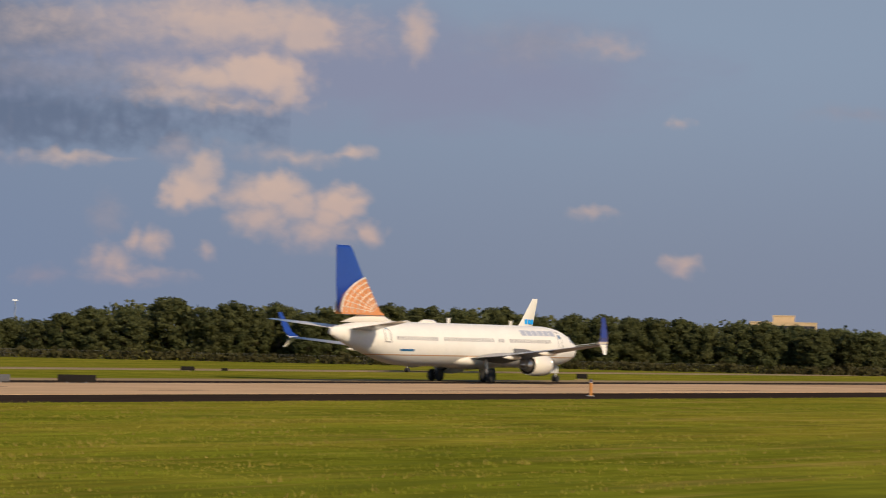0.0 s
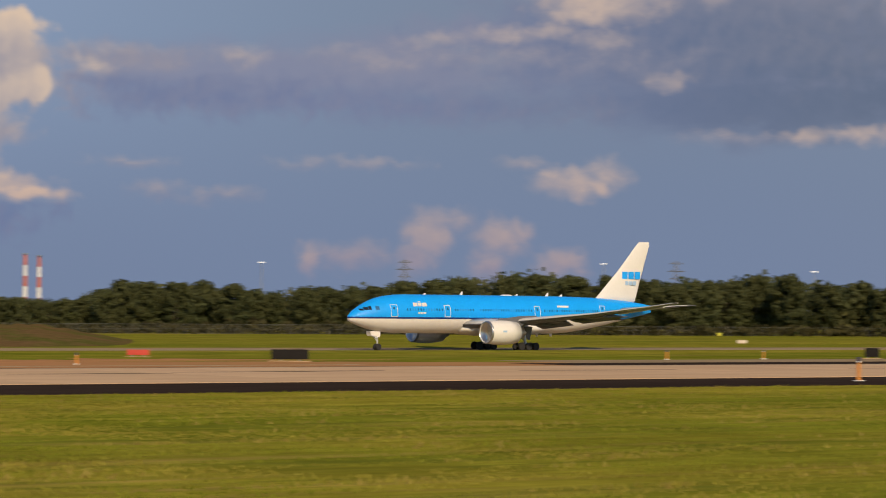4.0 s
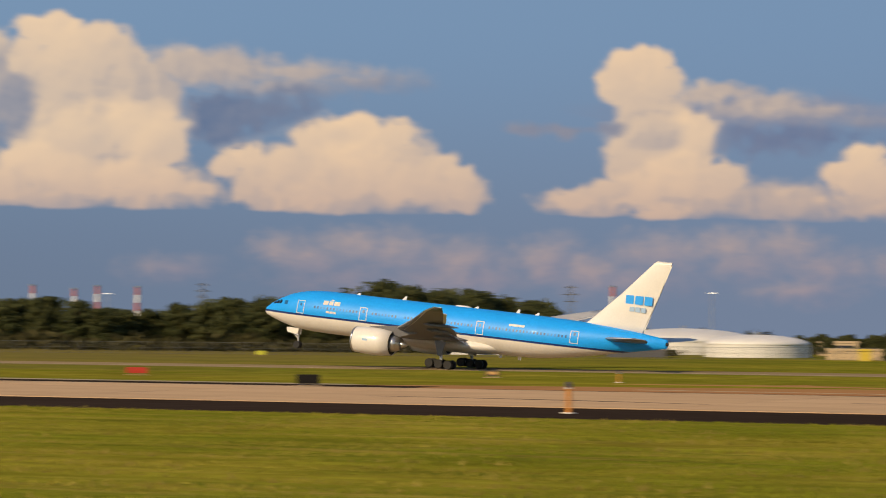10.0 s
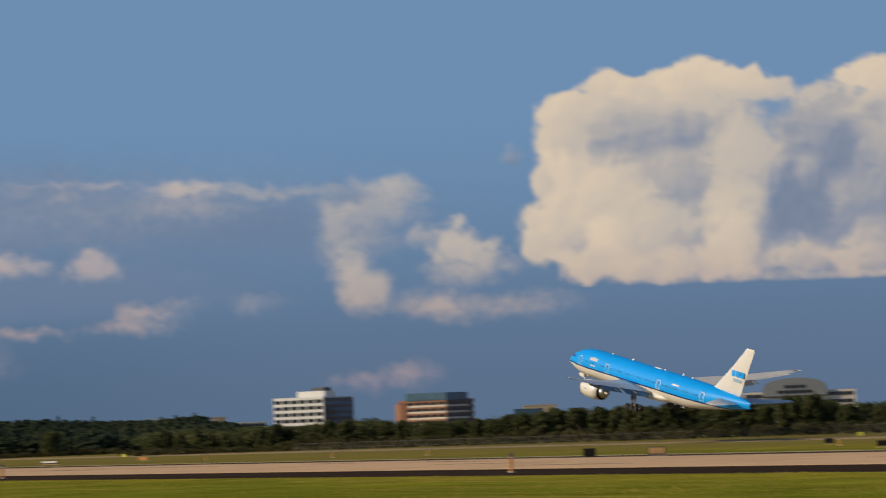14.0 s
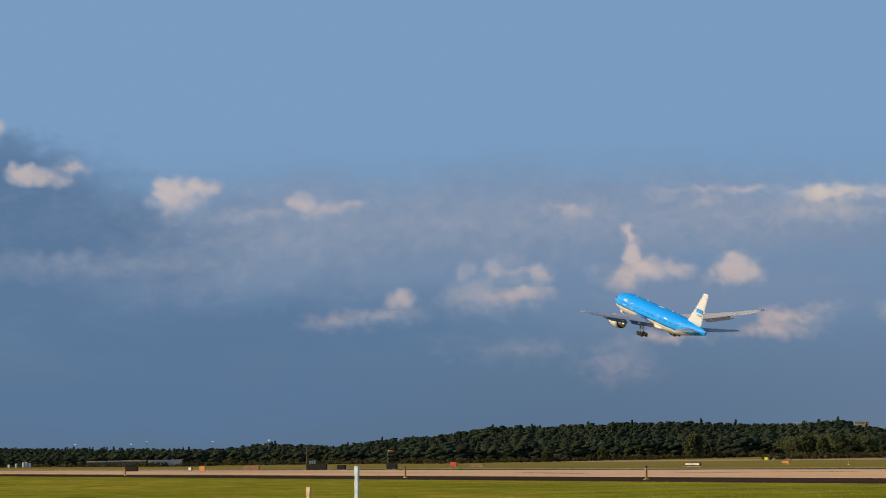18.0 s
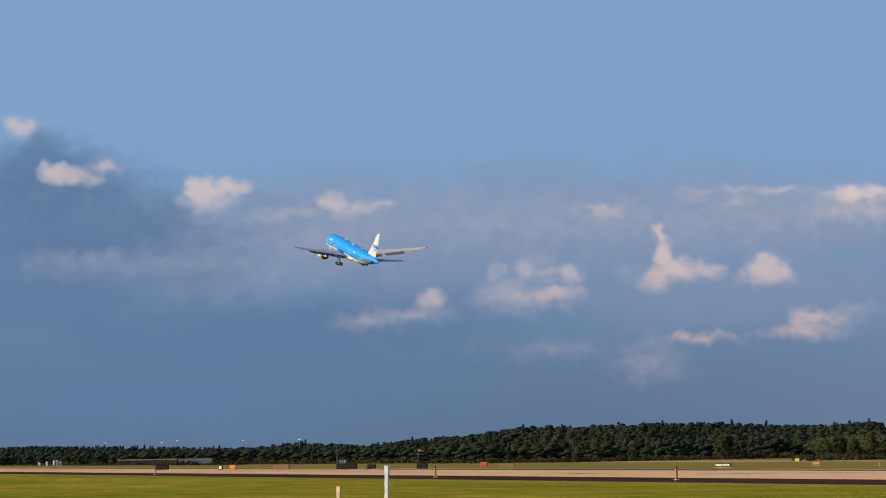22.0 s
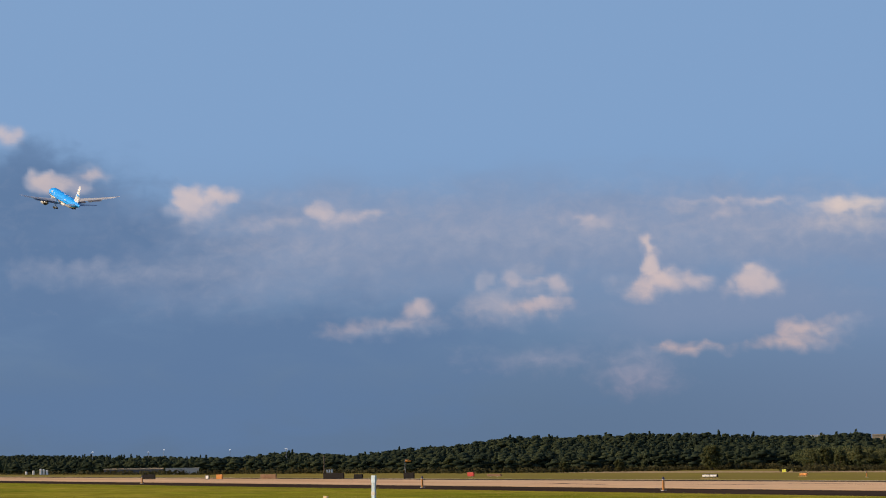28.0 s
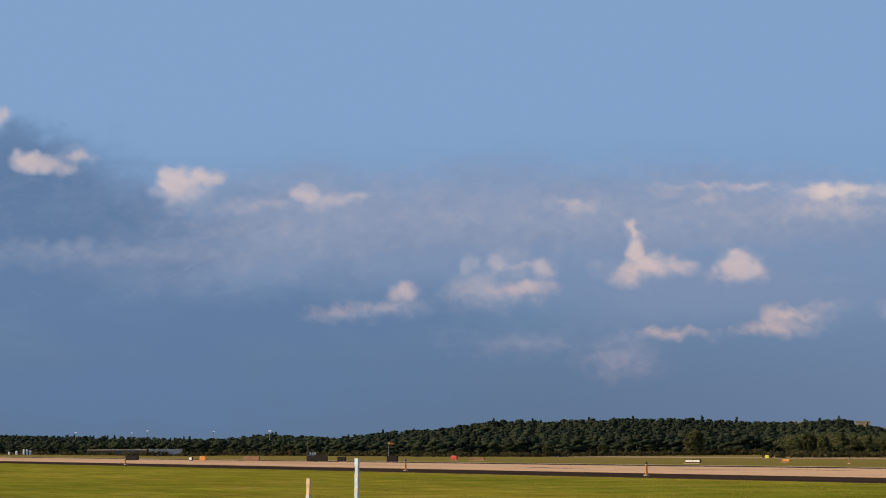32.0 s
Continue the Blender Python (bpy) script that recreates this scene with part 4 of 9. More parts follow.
# ---- materials ----
def material(name, colour, rough=0.6, metal=0.0, spec=0.5, vary=0.12, scale=1.5, fine=12.0, bump=0.0, coat=0.0, second=None, patch=0.0, island=False, stretch=(1, 1, 1), space="Object"):
    """A plain surface with variation at two scales. second: a colour mixed in by patches; island: tint from piece to piece."""
    m = bpy.data.materials.new(name)
    m.use_nodes = True
    n, l = m.node_tree.nodes, m.node_tree.links
    p = n["Principled BSDF"]
    p.inputs["Roughness"].default_value, p.inputs["Metallic"].default_value = rough, metal
    p.inputs["Specular IOR Level"].default_value, p.inputs["Coat Weight"].default_value = spec, coat
    tc = n.new("ShaderNodeTexCoord")
    mp = n.new("ShaderNodeMapping")
    mp.inputs["Scale"].default_value = stretch
    l.new(tc.outputs[space], mp.inputs["Vector"])
    big, small = n.new("ShaderNodeTexNoise"), n.new("ShaderNodeTexNoise")
    for t, s in ((big, scale), (small, fine)):
        l.new(mp.outputs[0], t.inputs["Vector"])
        t.inputs["Scale"].default_value, t.inputs["Detail"].default_value = s, 4
    base = n.new("ShaderNodeRGB")
    base.outputs[0].default_value = (*colour, 1)
    col = base.outputs[0]
    if second:
        r = n.new("ShaderNodeMapRange")
        r.interpolation_type = "SMOOTHSTEP"
        l.new(big.outputs["Fac"], r.inputs["Value"])
        r.inputs["From Min"].default_value, r.inputs["From Max"].default_value = 0.5 - patch, 0.5 + patch
        x = n.new("ShaderNodeMix")
        x.data_type = "RGBA"
        l.new(r.outputs[0], x.inputs["Factor"])
        l.new(col, x.inputs["A"])
        x.inputs["B"].default_value = (*second, 1)
        col = x.outputs["Result"]
    if island:
        island = 0.28 if island is True else island
        g = n.new("ShaderNodeNewGeometry")
        o = n.new("ShaderNodeObjectInfo")
        add = n.new("ShaderNodeMath")
        add.operation = "ADD"
        l.new(g.outputs["Random Per Island"], add.inputs[0])
        l.new(o.outputs["Random"], add.inputs[1])
        mr = n.new("ShaderNodeMapRange")
        mr.inputs["From Max"].default_value = 2.0
        mr.inputs["To Min"].default_value, mr.inputs["To Max"].default_value = 1 - float(island), 1 + float(island)
        l.new(add.outputs[0], mr.inputs["Value"])
        h = n.new("ShaderNodeHueSaturation")
        l.new(mr.outputs[0], h.inputs["Value"])
        l.new(col, h.inputs["Color"])
        col = h.outputs[0]
    mul = n.new("ShaderNodeMath")
    mul.operation = "MULTIPLY"
    l.new(big.outputs["Fac"], mul.inputs[0])
    l.new(small.outputs["Fac"], mul.inputs[1])
    mr = n.new("ShaderNodeMapRange")
    mr.inputs["From Min"].default_value, mr.inputs["From Max"].default_value = 0.1, 0.42
    mr.inputs["To Min"].default_value, mr.inputs["To Max"].default_value = 1 - vary, 1 + vary
    l.new(mul.outputs[0], mr.inputs["Value"])
    hs = n.new("ShaderNodeHueSaturation")
    l.new(mr.outputs[0], hs.inputs["Value"])
    l.new(col, hs.inputs["Color"])
    l.new(hs.outputs[0], p.inputs["Base Color"])
    if bump:
        b = n.new("ShaderNodeBump")
        b.inputs["Strength"].default_value, b.inputs["Distance"].default_value = 0.6, bump
        l.new(small.outputs["Fac"], b.inputs["Height"])
        l.new(b.outputs[0], p.inputs["Normal"])
    return m


def livery(name, bands, rough=0.46):
    """Glossy paint in bands of height in the thing's own space: [(upper limit, colour), ...] from the belly up."""
    m = material(name, (1, 1, 1), rough, 0, 0.3, 0.05, 0.35, 3.0, coat=0.03)
    n, l = m.node_tree.nodes, m.node_tree.links
    p = n["Principled BSDF"]
    tc = n.new("ShaderNodeTexCoord")
    sep = n.new("ShaderNodeSeparateXYZ")
    l.new(tc.outputs["Object"], sep.inputs[0])
    rgb = n.new("ShaderNodeRGB")
    rgb.outputs[0].default_value = (*bands[0][1], 1)
    col = rgb.outputs[0]
    for (limit, _), (_, c) in zip(bands, bands[1:]):
        g = n.new("ShaderNodeMath")
        g.operation = "GREATER_THAN"
        l.new(sep.outputs["Z"], g.inputs[0])
        g.inputs[1].default_value = limit
        x = n.new("ShaderNodeMix")
        x.data_type = "RGBA"
        l.new(g.outputs[0], x.inputs["Factor"])
        l.new(col, x.inputs["A"])
        x.inputs["B"].default_value = (*c, 1)
        col = x.outputs["Result"]
    hs = next(k for k in n if k.type == "HUE_SAT")
    l.new(col, hs.inputs["Color"])
    return m


SKYBLUE, NAVY, CREAM = (0.002, 0.345, 0.94), (0.01, 0.035, 0.16), (0.76, 0.72, 0.655)
M_blue_body = livery("sky_blue_livery", [(5.0, CREAM), (5.28, NAVY), (99, SKYBLUE)])
M_white = material("white_gloss_paint", (0.76, 0.725, 0.66), 0.34, vary=0.04, scale=0.4, fine=4, coat=0.3)
M_blue = material("sky_blue_paint", SKYBLUE, 0.3, vary=0.04, scale=0.4, fine=4, coat=0.3)
M_paleblue = material("pale_blue_lettering_paint", (0.34, 0.50, 0.68), 0.4, vary=0.05)
M_window = material("dim_grey_window_glass", (0.26, 0.25, 0.26), 0.3, 0, 0.4, vary=0.1)
M_navy = material("deep_blue_paint", (0.012, 0.05, 0.30), 0.3, vary=0.05, scale=0.5, fine=4, coat=0.3)
M_gold = material("copper_gold_paint", (0.62, 0.25, 0.09), 0.35, vary=0.15, scale=0.6, fine=5)
# grey darkened to hold the shade under the wings and on gear doors
M_wing = material("shade_toned_wing_grey", (0.125, 0.125, 0.135), 0.38, vary=0.12, scale=0.5, fine=3)
M_wingtop = material("worn_bare_leading_edge", (0.62, 0.62, 0.62), 0.3, 0.6, vary=0.1)
M_steel = material("brushed_engine_metal", (0.55, 0.53, 0.50), 0.3, 0.9, vary=0.15)
M_dark = material("dark_engine_interior", (0.03, 0.03, 0.035), 0.5, 0.3, vary=0.2)
M_strut = material("landing_gear_grey", (0.55, 0.55, 0.54), 0.4, 0.3, vary=0.1)
M_tyre = material("black_tyre_rubber", (0.018, 0.018, 0.018), 0.8, vary=0.2)
M_glass = material("dark_aircraft_glass", (0.015, 0.018, 0.022), 0.08, 0, 0.8, vary=0.05)
M_blind = material("lowered_window_blind", (0.03, 0.27, 0.66), 0.45, 0, 0.3, vary=0.1)
M_cabin = material("dim_cabin_window_glass", (0.015, 0.12, 0.29), 0.35, 0, 0.3, vary=0.1)
M_title = material("pale_slate_lettering_paint", (0.40, 0.43, 0.52), 0.4, vary=0.05)
M_skin = material("upper_side_wing_grey", (0.52, 0.51, 0.49), 0.4, vary=0.08, scale=0.5, fine=3)
M_fence = material("weathered_fence_steel", (0.13, 0.13, 0.115), 0.7, spec=0.1, vary=0.15)
M_steelwork = material("weathered_galvanised_steelwork", (0.17, 0.18, 0.20), 0.6, 0.2, vary=0.15)
M_red = material("red_paint", (0.50, 0.04, 0.02), 0.5, vary=0.15)
M_orange = material("faded_orange_paint", (0.60, 0.235, 0.035), 0.55, vary=0.15)
M_yellow = material("yellow_paint", (0.58, 0.43, 0.05), 0.5, vary=0.1)
M_black = material("black_sign_metal", (0.016, 0.014, 0.013), 0.7, spec=0.1, vary=0.2)
M_grey = material("galvanised_grey_metal", (0.30, 0.31, 0.32), 0.45, 0.4, vary=0.15)
M_board = material("cream_sign_panel", (0.66, 0.575, 0.47), 0.5, vary=0.05, scale=0.8)
M_edge = material("faded_runway_edge_line", (0.42, 0.35, 0.24), 0.9, spec=0.0, vary=0.25, scale=0.3, fine=2)
M_lamp = bpy.data.materials.new("lit_floodlight")
M_lamp.use_nodes = True
M_lamp.node_tree.nodes["Principled BSDF"].inputs["Base Color"].default_value = (0.85, 0.85, 0.85, 1)
M_lamp.node_tree.nodes["Principled BSDF"].inputs["Emission Color"].default_value = (1, 0.97, 0.92, 1)
M_lamp.node_tree.nodes["Principled BSDF"].inputs["Emission Strength"].default_value = 0.5
M_asphalt = material("dark_sealed_asphalt", (0.042, 0.030, 0.024), 1.0, spec=0.0, vary=0.25, scale=0.08, fine=2.0, stretch=(0.25, 1, 1))
M_concrete = material("weathered_concrete_slabs", (0.62, 0.43, 0.265), 0.95, spec=0.0, vary=0.20, scale=0.09, fine=0.9, second=(0.46, 0.300, 0.175), patch=0.13, stretch=(0.07, 1, 1))
M_slab = material("weathered_concrete_slab", (0.62, 0.43, 0.265), 0.95, spec=0.0, vary=0.20, scale=0.09, fine=0.9, second=(0.46, 0.300, 0.175), patch=0.13, stretch=(0.07, 1, 1), island=0.10)
M_shoulder = material("reddish_worn_shoulder", (0.45, 0.225, 0.10), 0.95, spec=0.0, vary=0.2, scale=0.06, fine=0.6, second=(0.36, 0.20, 0.085), patch=0.15, stretch=(0.2, 1, 1))
M_runway = material("grooved_runway_concrete", (0.32, 0.235, 0.14), 0.95, spec=0.0, vary=0.15, scale=0.03, fine=0.4, stretch=(0.2, 1, 1))
M_rubber = material("black_skid_rubber", (0.05, 0.042, 0.04), 1.0, spec=0.0, vary=0.3, scale=0.1, fine=1, stretch=(0.15, 1, 1))
M_line = material("worn_white_marking", (0.70, 0.66, 0.58), 0.7, vary=0.2, scale=0.5, fine=3)
M_path = material("brown_gravelly_asphalt", (0.195, 0.130, 0.090), 1.0, spec=0.0, vary=0.3, scale=0.3, fine=5, second=(0.145, 0.100, 0.068), patch=0.1, bump=0.01)
M_bark = material("tree_bark", (0.10, 0.075, 0.055), 0.9, vary=0.3, scale=2)
M_leaf = material("broadleaf_green", (0.092, 0.106, 0.043), 0.8, spec=0.1, vary=0.25, scale=0.35, fine=2.5, second=(0.130, 0.126, 0.050), patch=0.12, island=0.2)
M_wood = material("far_wood_green", (0.090, 0.106, 0.045), 0.85, spec=0.05, vary=0.25, scale=0.06, fine=0.5, second=(0.118, 0.120, 0.050), patch=0.10, island=0.2)
# a slightly blue green, with distance haze mixed into the leaf colour
M_pine = material("hazy_hill_wood_green", (0.052, 0.071, 0.047), 0.95, spec=0.0, vary=0.35, scale=0.035, fine=0.6, second=(0.070, 0.085, 0.046), patch=0.10, island=0.25)
M_bush = material("dry_bush_green", (0.085, 0.078, 0.034), 0.85, spec=0.05, vary=0.3, scale=0.5, fine=3, island=True)
M_brick = material("red_brown_brick", (0.33, 0.16, 0.095), 0.85, vary=0.12, scale=0.1, fine=2)
M_winband = material("dark_office_glazing", (0.035, 0.035, 0.045), 0.2, vary=0.3, scale=0.3)
M_green = material("green_tinted_glazing", (0.07, 0.15, 0.14), 0.25, vary=0.25, scale=0.2)
M_redband = material("red_terracotta_band", (0.48, 0.13, 0.06), 0.7, vary=0.1, scale=0.2)
M_cream = material("cream_concrete_band", (0.66, 0.58, 0.48), 0.8, vary=0.1, scale=0.2)
M_tank = material("white_tank_steel", (0.74, 0.72, 0.68), 0.5, vary=0.08, scale=0.08, fine=0.8, stretch=(1, 1, 0.15))
M_beige = material("beige_concrete", (0.56, 0.42, 0.26), 0.85, vary=0.12, scale=0.1)
M_bluegl = material("blue_mirror_glazing", (0.05, 0.11, 0.17), 0.12, vary=0.25, scale=0.2)
M_dome = material("grey_glazed_roofing", (0.24, 0.245, 0.25), 0.35, vary=0.2, scale=0.1)
M_darkroof = material("dark_roof_metal", (0.09, 0.09, 0.10), 0.6, vary=0.2, scale=0.2)
M_wood_stake = material("weathered_orange_stake", (0.62, 0.36, 0.14), 0.8, vary=0.2, scale=4)
M_stake = material("pale_wooden_stake", (0.72, 0.52, 0.30), 0.8, vary=0.2, scale=4)
M_palepost = material("pale_blue_plastic_post", (0.56, 0.68, 0.74), 0.5, vary=0.12, scale=5)


def let_through(m, share):
    """Leaves let part of the light through."""
    n, l = m.node_tree.nodes, m.node_tree.links
    p = n["Principled BSDF"]
    t, x = n.new("ShaderNodeBsdfTranslucent"), n.new("ShaderNodeMixShader")
    l.new(p.inputs["Base Color"].links[0].from_socket, t.inputs["Color"])
    x.inputs[0].default_value = share
    l.new(p.outputs[0], x.inputs[1])
    l.new(t.outputs[0], x.inputs[2])
    l.new(x.outputs[0], n["Material Output"].inputs["Surface"])


for leafy in (M_leaf, M_wood, M_pine, M_bush):
    let_through(leafy, 0.42)


def grass_material():
    m = material("mown_airfield_grass", (0.180, 0.196, 0.018), 1.0, spec=0.0, vary=0.30, scale=0.06, fine=1.1, second=(0.226, 0.202, 0.023), patch=0.10, stretch=(0.16, 1, 1))
    n, l = m.node_tree.nodes, m.node_tree.links
    p = n["Principled BSDF"]
    hs = next(k for k in n if k.type == "HUE_SAT")
    tc = next(k for k in n if k.type == "TEX_COORD")
    # dry straw patches and mowing streaks
    mp = n.new("ShaderNodeMapping")
    mp.inputs["Scale"].default_value = (0.05, 0.42, 1)
    l.new(tc.outputs["Object"], mp.inputs["Vector"])
    t = n.new("ShaderNodeTexNoise")
    t.inputs["Scale"].default_value, t.inputs["Detail"].default_value, t.inputs["Roughness"].default_value = 1.0, 6, 0.65
    l.new(mp.outputs[0], t.inputs["Vector"])
    r = n.new("ShaderNodeMapRange")
    r.interpolation_type = "SMOOTHSTEP"
    r.inputs["From Min"].default_value, r.inputs["From Max"].default_value, r.inputs["To Max"].default_value = 0.5, 0.72, 0.8
    l.new(t.outputs["Fac"], r.inputs["Value"])
    x = n.new("ShaderNodeMix")
    x.data_type = "RGBA"
    l.new(r.outputs[0], x.inputs["Factor"])
    l.new(hs.outputs[0], x.inputs["A"])
    x.inputs["B"].default_value = (0.31, 0.225, 0.055, 1)
    l.new(x.outputs["Result"], p.inputs["Base Color"])
    # darker lush clumps and paler worn spots a few metres across
    clumps = n.new("ShaderNodeTexNoise")
    clumps.inputs["Scale"].default_value, clumps.inputs["Detail"].default_value, clumps.inputs["Roughness"].default_value = 0.16, 7, 0.7
    l.new(tc.outputs["Object"], clumps.inputs["Vector"])
    tone = n.new("ShaderNodeMapRange")
    tone.inputs["From Min"].default_value, tone.inputs["From Max"].default_value = 0.32, 0.68
    tone.inputs["To Min"].default_value, tone.inputs["To Max"].default_value = 0.66, 1.32
    l.new(clumps.outputs["Fac"], tone.inputs["Value"])
    worn = n.new("ShaderNodeHueSaturation")
    l.new(tone.outputs[0], worn.inputs["Value"])
    l.new(x.outputs["Result"], worn.inputs["Color"])
    l.new(worn.outputs[0], p.inputs["Base Color"])
    mp2 = n.new("ShaderNodeMapping")
    mp2.inputs["Scale"].default_value = (0.07, 0.55, 1)
    l.new(tc.outputs["Object"], mp2.inputs["Vector"])
    ridge = n.new("ShaderNodeTexNoise")
    ridge.inputs["Scale"].default_value, ridge.inputs["Detail"].default_value, ridge.inputs["Roughness"].default_value, ridge.inputs["Distortion"].default_value = 1.0, 7, 0.7, 0.6
    l.new(mp2.outputs[0], ridge.inputs["Vector"])
    dark = n.new("ShaderNodeMapRange")
    dark.interpolation_type = "SMOOTHSTEP"
    dark.inputs["From Min"].default_value, dark.inputs["From Max"].default_value = 0.50, 0.64
    dark.inputs["To Min"].default_value, dark.inputs["To Max"].default_value = 0.0, 0.65
    l.new(ridge.outputs["Fac"], dark.inputs["Value"])
    lush = n.new("ShaderNodeMix")
    lush.data_type = "RGBA"
    l.new(dark.outputs[0], lush.inputs["Factor"])
    l.new(worn.outputs[0], lush.inputs["A"])
    lush.inputs["B"].default_value = (0.124, 0.140, 0.018, 1)
    # drier, browner verge beyond the taxiway, away to the west
    sep = n.new("ShaderNodeSeparateXYZ")
    l.new(tc.outputs["Object"], sep.inputs[0])

    def ramp(socket, lo, hi, top):
        q = n.new("ShaderNodeMapRange")
        q.interpolation_type = "SMOOTHSTEP"
        q.inputs["From Min"].default_value, q.inputs["From Max"].default_value, q.inputs["To Max"].default_value = lo, hi, top
        l.new(socket, q.inputs["Value"])
        return q.outputs[0]

    west = n.new("ShaderNodeMath")
    west.operation = "MULTIPLY"
    flip = n.new("ShaderNodeMath")
    flip.operation = "MULTIPLY"
    flip.inputs[1].default_value = -1.0
    l.new(sep.outputs["X"], flip.inputs[0])
    l.new(ramp(flip.outputs[0], 130.0, 300.0, 0.85), west.inputs[0])
    l.new(ramp(sep.outputs["Y"], 138.0, 156.0, 1.0), west.inputs[1])
    wilt = n.new("ShaderNodeMath")
    wilt.operation = "MULTIPLY"
    l.new(west.outputs[0], wilt.inputs[0])
    l.new(ramp(ridge.outputs["Fac"], 0.25, 0.55, 1.0), wilt.inputs[1])
    verge = n.new("ShaderNodeMix")
    verge.data_type = "RGBA"
    l.new(wilt.outputs[0], verge.inputs["Factor"])
    l.new(lush.outputs["Result"], verge.inputs["A"])
    verge.inputs["B"].default_value = (0.185, 0.145, 0.052, 1)
    l.new(verge.outputs["Result"], p.inputs["Base Color"])
    b = n.new("ShaderNodeBump")
    b.inputs["Strength"].default_value, b.inputs["Distance"].default_value = 0.8, 0.08
    l.new(t.outputs["Fac"], b.inputs["Height"])
    l.new(b.outputs[0], p.inputs["Normal"])
    return m


M_grass = grass_material()
M_scrub = material("scrubby_bank", (0.17, 0.105, 0.045), 1.0, spec=0.0, vary=0.35, scale=0.08, fine=0.7, second=(0.09, 0.09, 0.022), patch=0.12)
M_cap = material("dark_violet_glass", (0.05, 0.035, 0.06), 0.4, vary=0.2)
M_rust = material("rusty_rail", (0.22, 0.12, 0.06), 0.8, vary=0.3)
M_limeyellow = material("lime_yellow_paint", (0.55, 0.55, 0.05), 0.6, vary=0.1)
M_blade = material("grass_blade", (0.165, 0.182, 0.017), 0.9, spec=0.05, vary=0.25, scale=0.15, fine=1.5, second=(0.215, 0.190, 0.030), patch=0.1, island=True)

M_tall = material("long_dark_grass", (0.105, 0.125, 0.018), 0.9, spec=0.05, vary=0.3, scale=0.4, fine=2.0, second=(0.15, 0.145, 0.03), patch=0.1, island=True)
M_straw = material("dry_straw_grass", (0.25, 0.20, 0.05), 0.95, spec=0.0, vary=0.25, scale=0.2, fine=1.5, island=True)


# ---- building helpers ----
def part(name, bm, mat, parent=None, label=""):
    """Links a bmesh as one mesh object, under a thing or a part."""
    me = bpy.data.meshes.new(name)
    bm.to_mesh(me)
    bm.free()
    me.materials.append(mat)
    ob = new(name, me)
    if parent:
        ob.parent = parent
    if label:
        ob["label"] = label
    return ob


def smooth(ob, on=True):
    for p in ob.data.polygons:
        p.use_smooth = on
    return ob


def mesh_part(name, verts, faces, mat, parent=None, label=""):
    me = bpy.data.meshes.new(name)
    me.from_pydata(verts, [], faces)
    me.update()
    me.materials.append(mat)
    ob = new(name, me)
    if parent:
        ob.parent = parent
    if label:
        ob["label"] = label
    return ob


def thing(name, m, label, category, group="", kind=""):
    ob = new(name)
    ob.empty_display_size = 0.1
    ob.matrix_world = m
    return tagged(ob, label, category, group, kind)


def box(bm, x0, x1, y0, y1, z0, z1, bevel=0.0):
    r = bmesh.ops.create_cube(bm, size=1.0)
    for v in r["verts"]:
        v.co = ((x0 + x1) / 2 + v.co.x * (x1 - x0), (y0 + y1) / 2 + v.co.y * (y1 - y0), (z0 + z1) / 2 + v.co.z * (z1 - z0))
    if bevel:
        es = list({e for v in r["verts"] for e in v.link_edges})
        bmesh.ops.bevel(bm, geom=es, offset=bevel, segments=2, affect="EDGES", profile=0.6)
    return bm


def boxes(*dims, bevel=0.0):
    bm = bmesh.new()
    for d in dims:
        box(bm, *d, bevel=bevel)
    return bm


def rod(bm, a, b, r0, r1=None, n=8):
    """A closed tapered rod from a to b."""
    a, b = Vector(a), Vector(b)
    r1 = r0 if r1 is None else r1
    q = (b - a).to_track_quat("Z", "Y")
    rings = []
    for c, r in ((a, r0), (b, r1)):
        rings.append([bm.verts.new(c + q @ Vector((math.cos(i * math.tau / n) * r, math.sin(i * math.tau / n) * r, 0))) for i in range(n)])
    for i in range(n):
        bm.faces.new((rings[0][i], rings[0][(i + 1) % n], rings[1][(i + 1) % n], rings[1][i]))
    bm.faces.new(rings[0][::-1])
    bm.faces.new(rings[1])
    return bm


def loft(bm, rings, cap=True):
    """Skins rings of points, each as long as the next."""
    vs = [[bm.verts.new(p) for p in r] for r in rings]
    n = len(vs[0])
    for a, b in zip(vs, vs[1:]):
        for i in range(n):
            bm.faces.new((a[i], a[(i + 1) % n], b[(i + 1) % n], b[i]))
    if cap:
        bm.faces.new(vs[0][::-1])
        bm.faces.new(vs[-1])
    bmesh.ops.recalc_face_normals(bm, faces=bm.faces)
    return bm


def turned(bm, profile, n=28, centre=(0, 0, 0)):
    """A body of rotation about a line along x: profile of (x, radius)."""
    cx, cy, cz = centre
    return loft(bm, [[(cx + x, cy + math.cos(i * math.tau / n) * r, cz + math.sin(i * math.tau / n) * r) for i in range(n)] for x, r in profile])


def place(bearing, distance, z=0.0, turn=0.0):
    """A pose at a bearing and distance from the watcher, its -y side facing him."""
    b = radians(bearing)
    return pose(-math.sin(b) * distance, math.cos(b) * distance, z, 0, 0, bearing + turn)


# ---- ground ----
NEAR_Z = 3.135


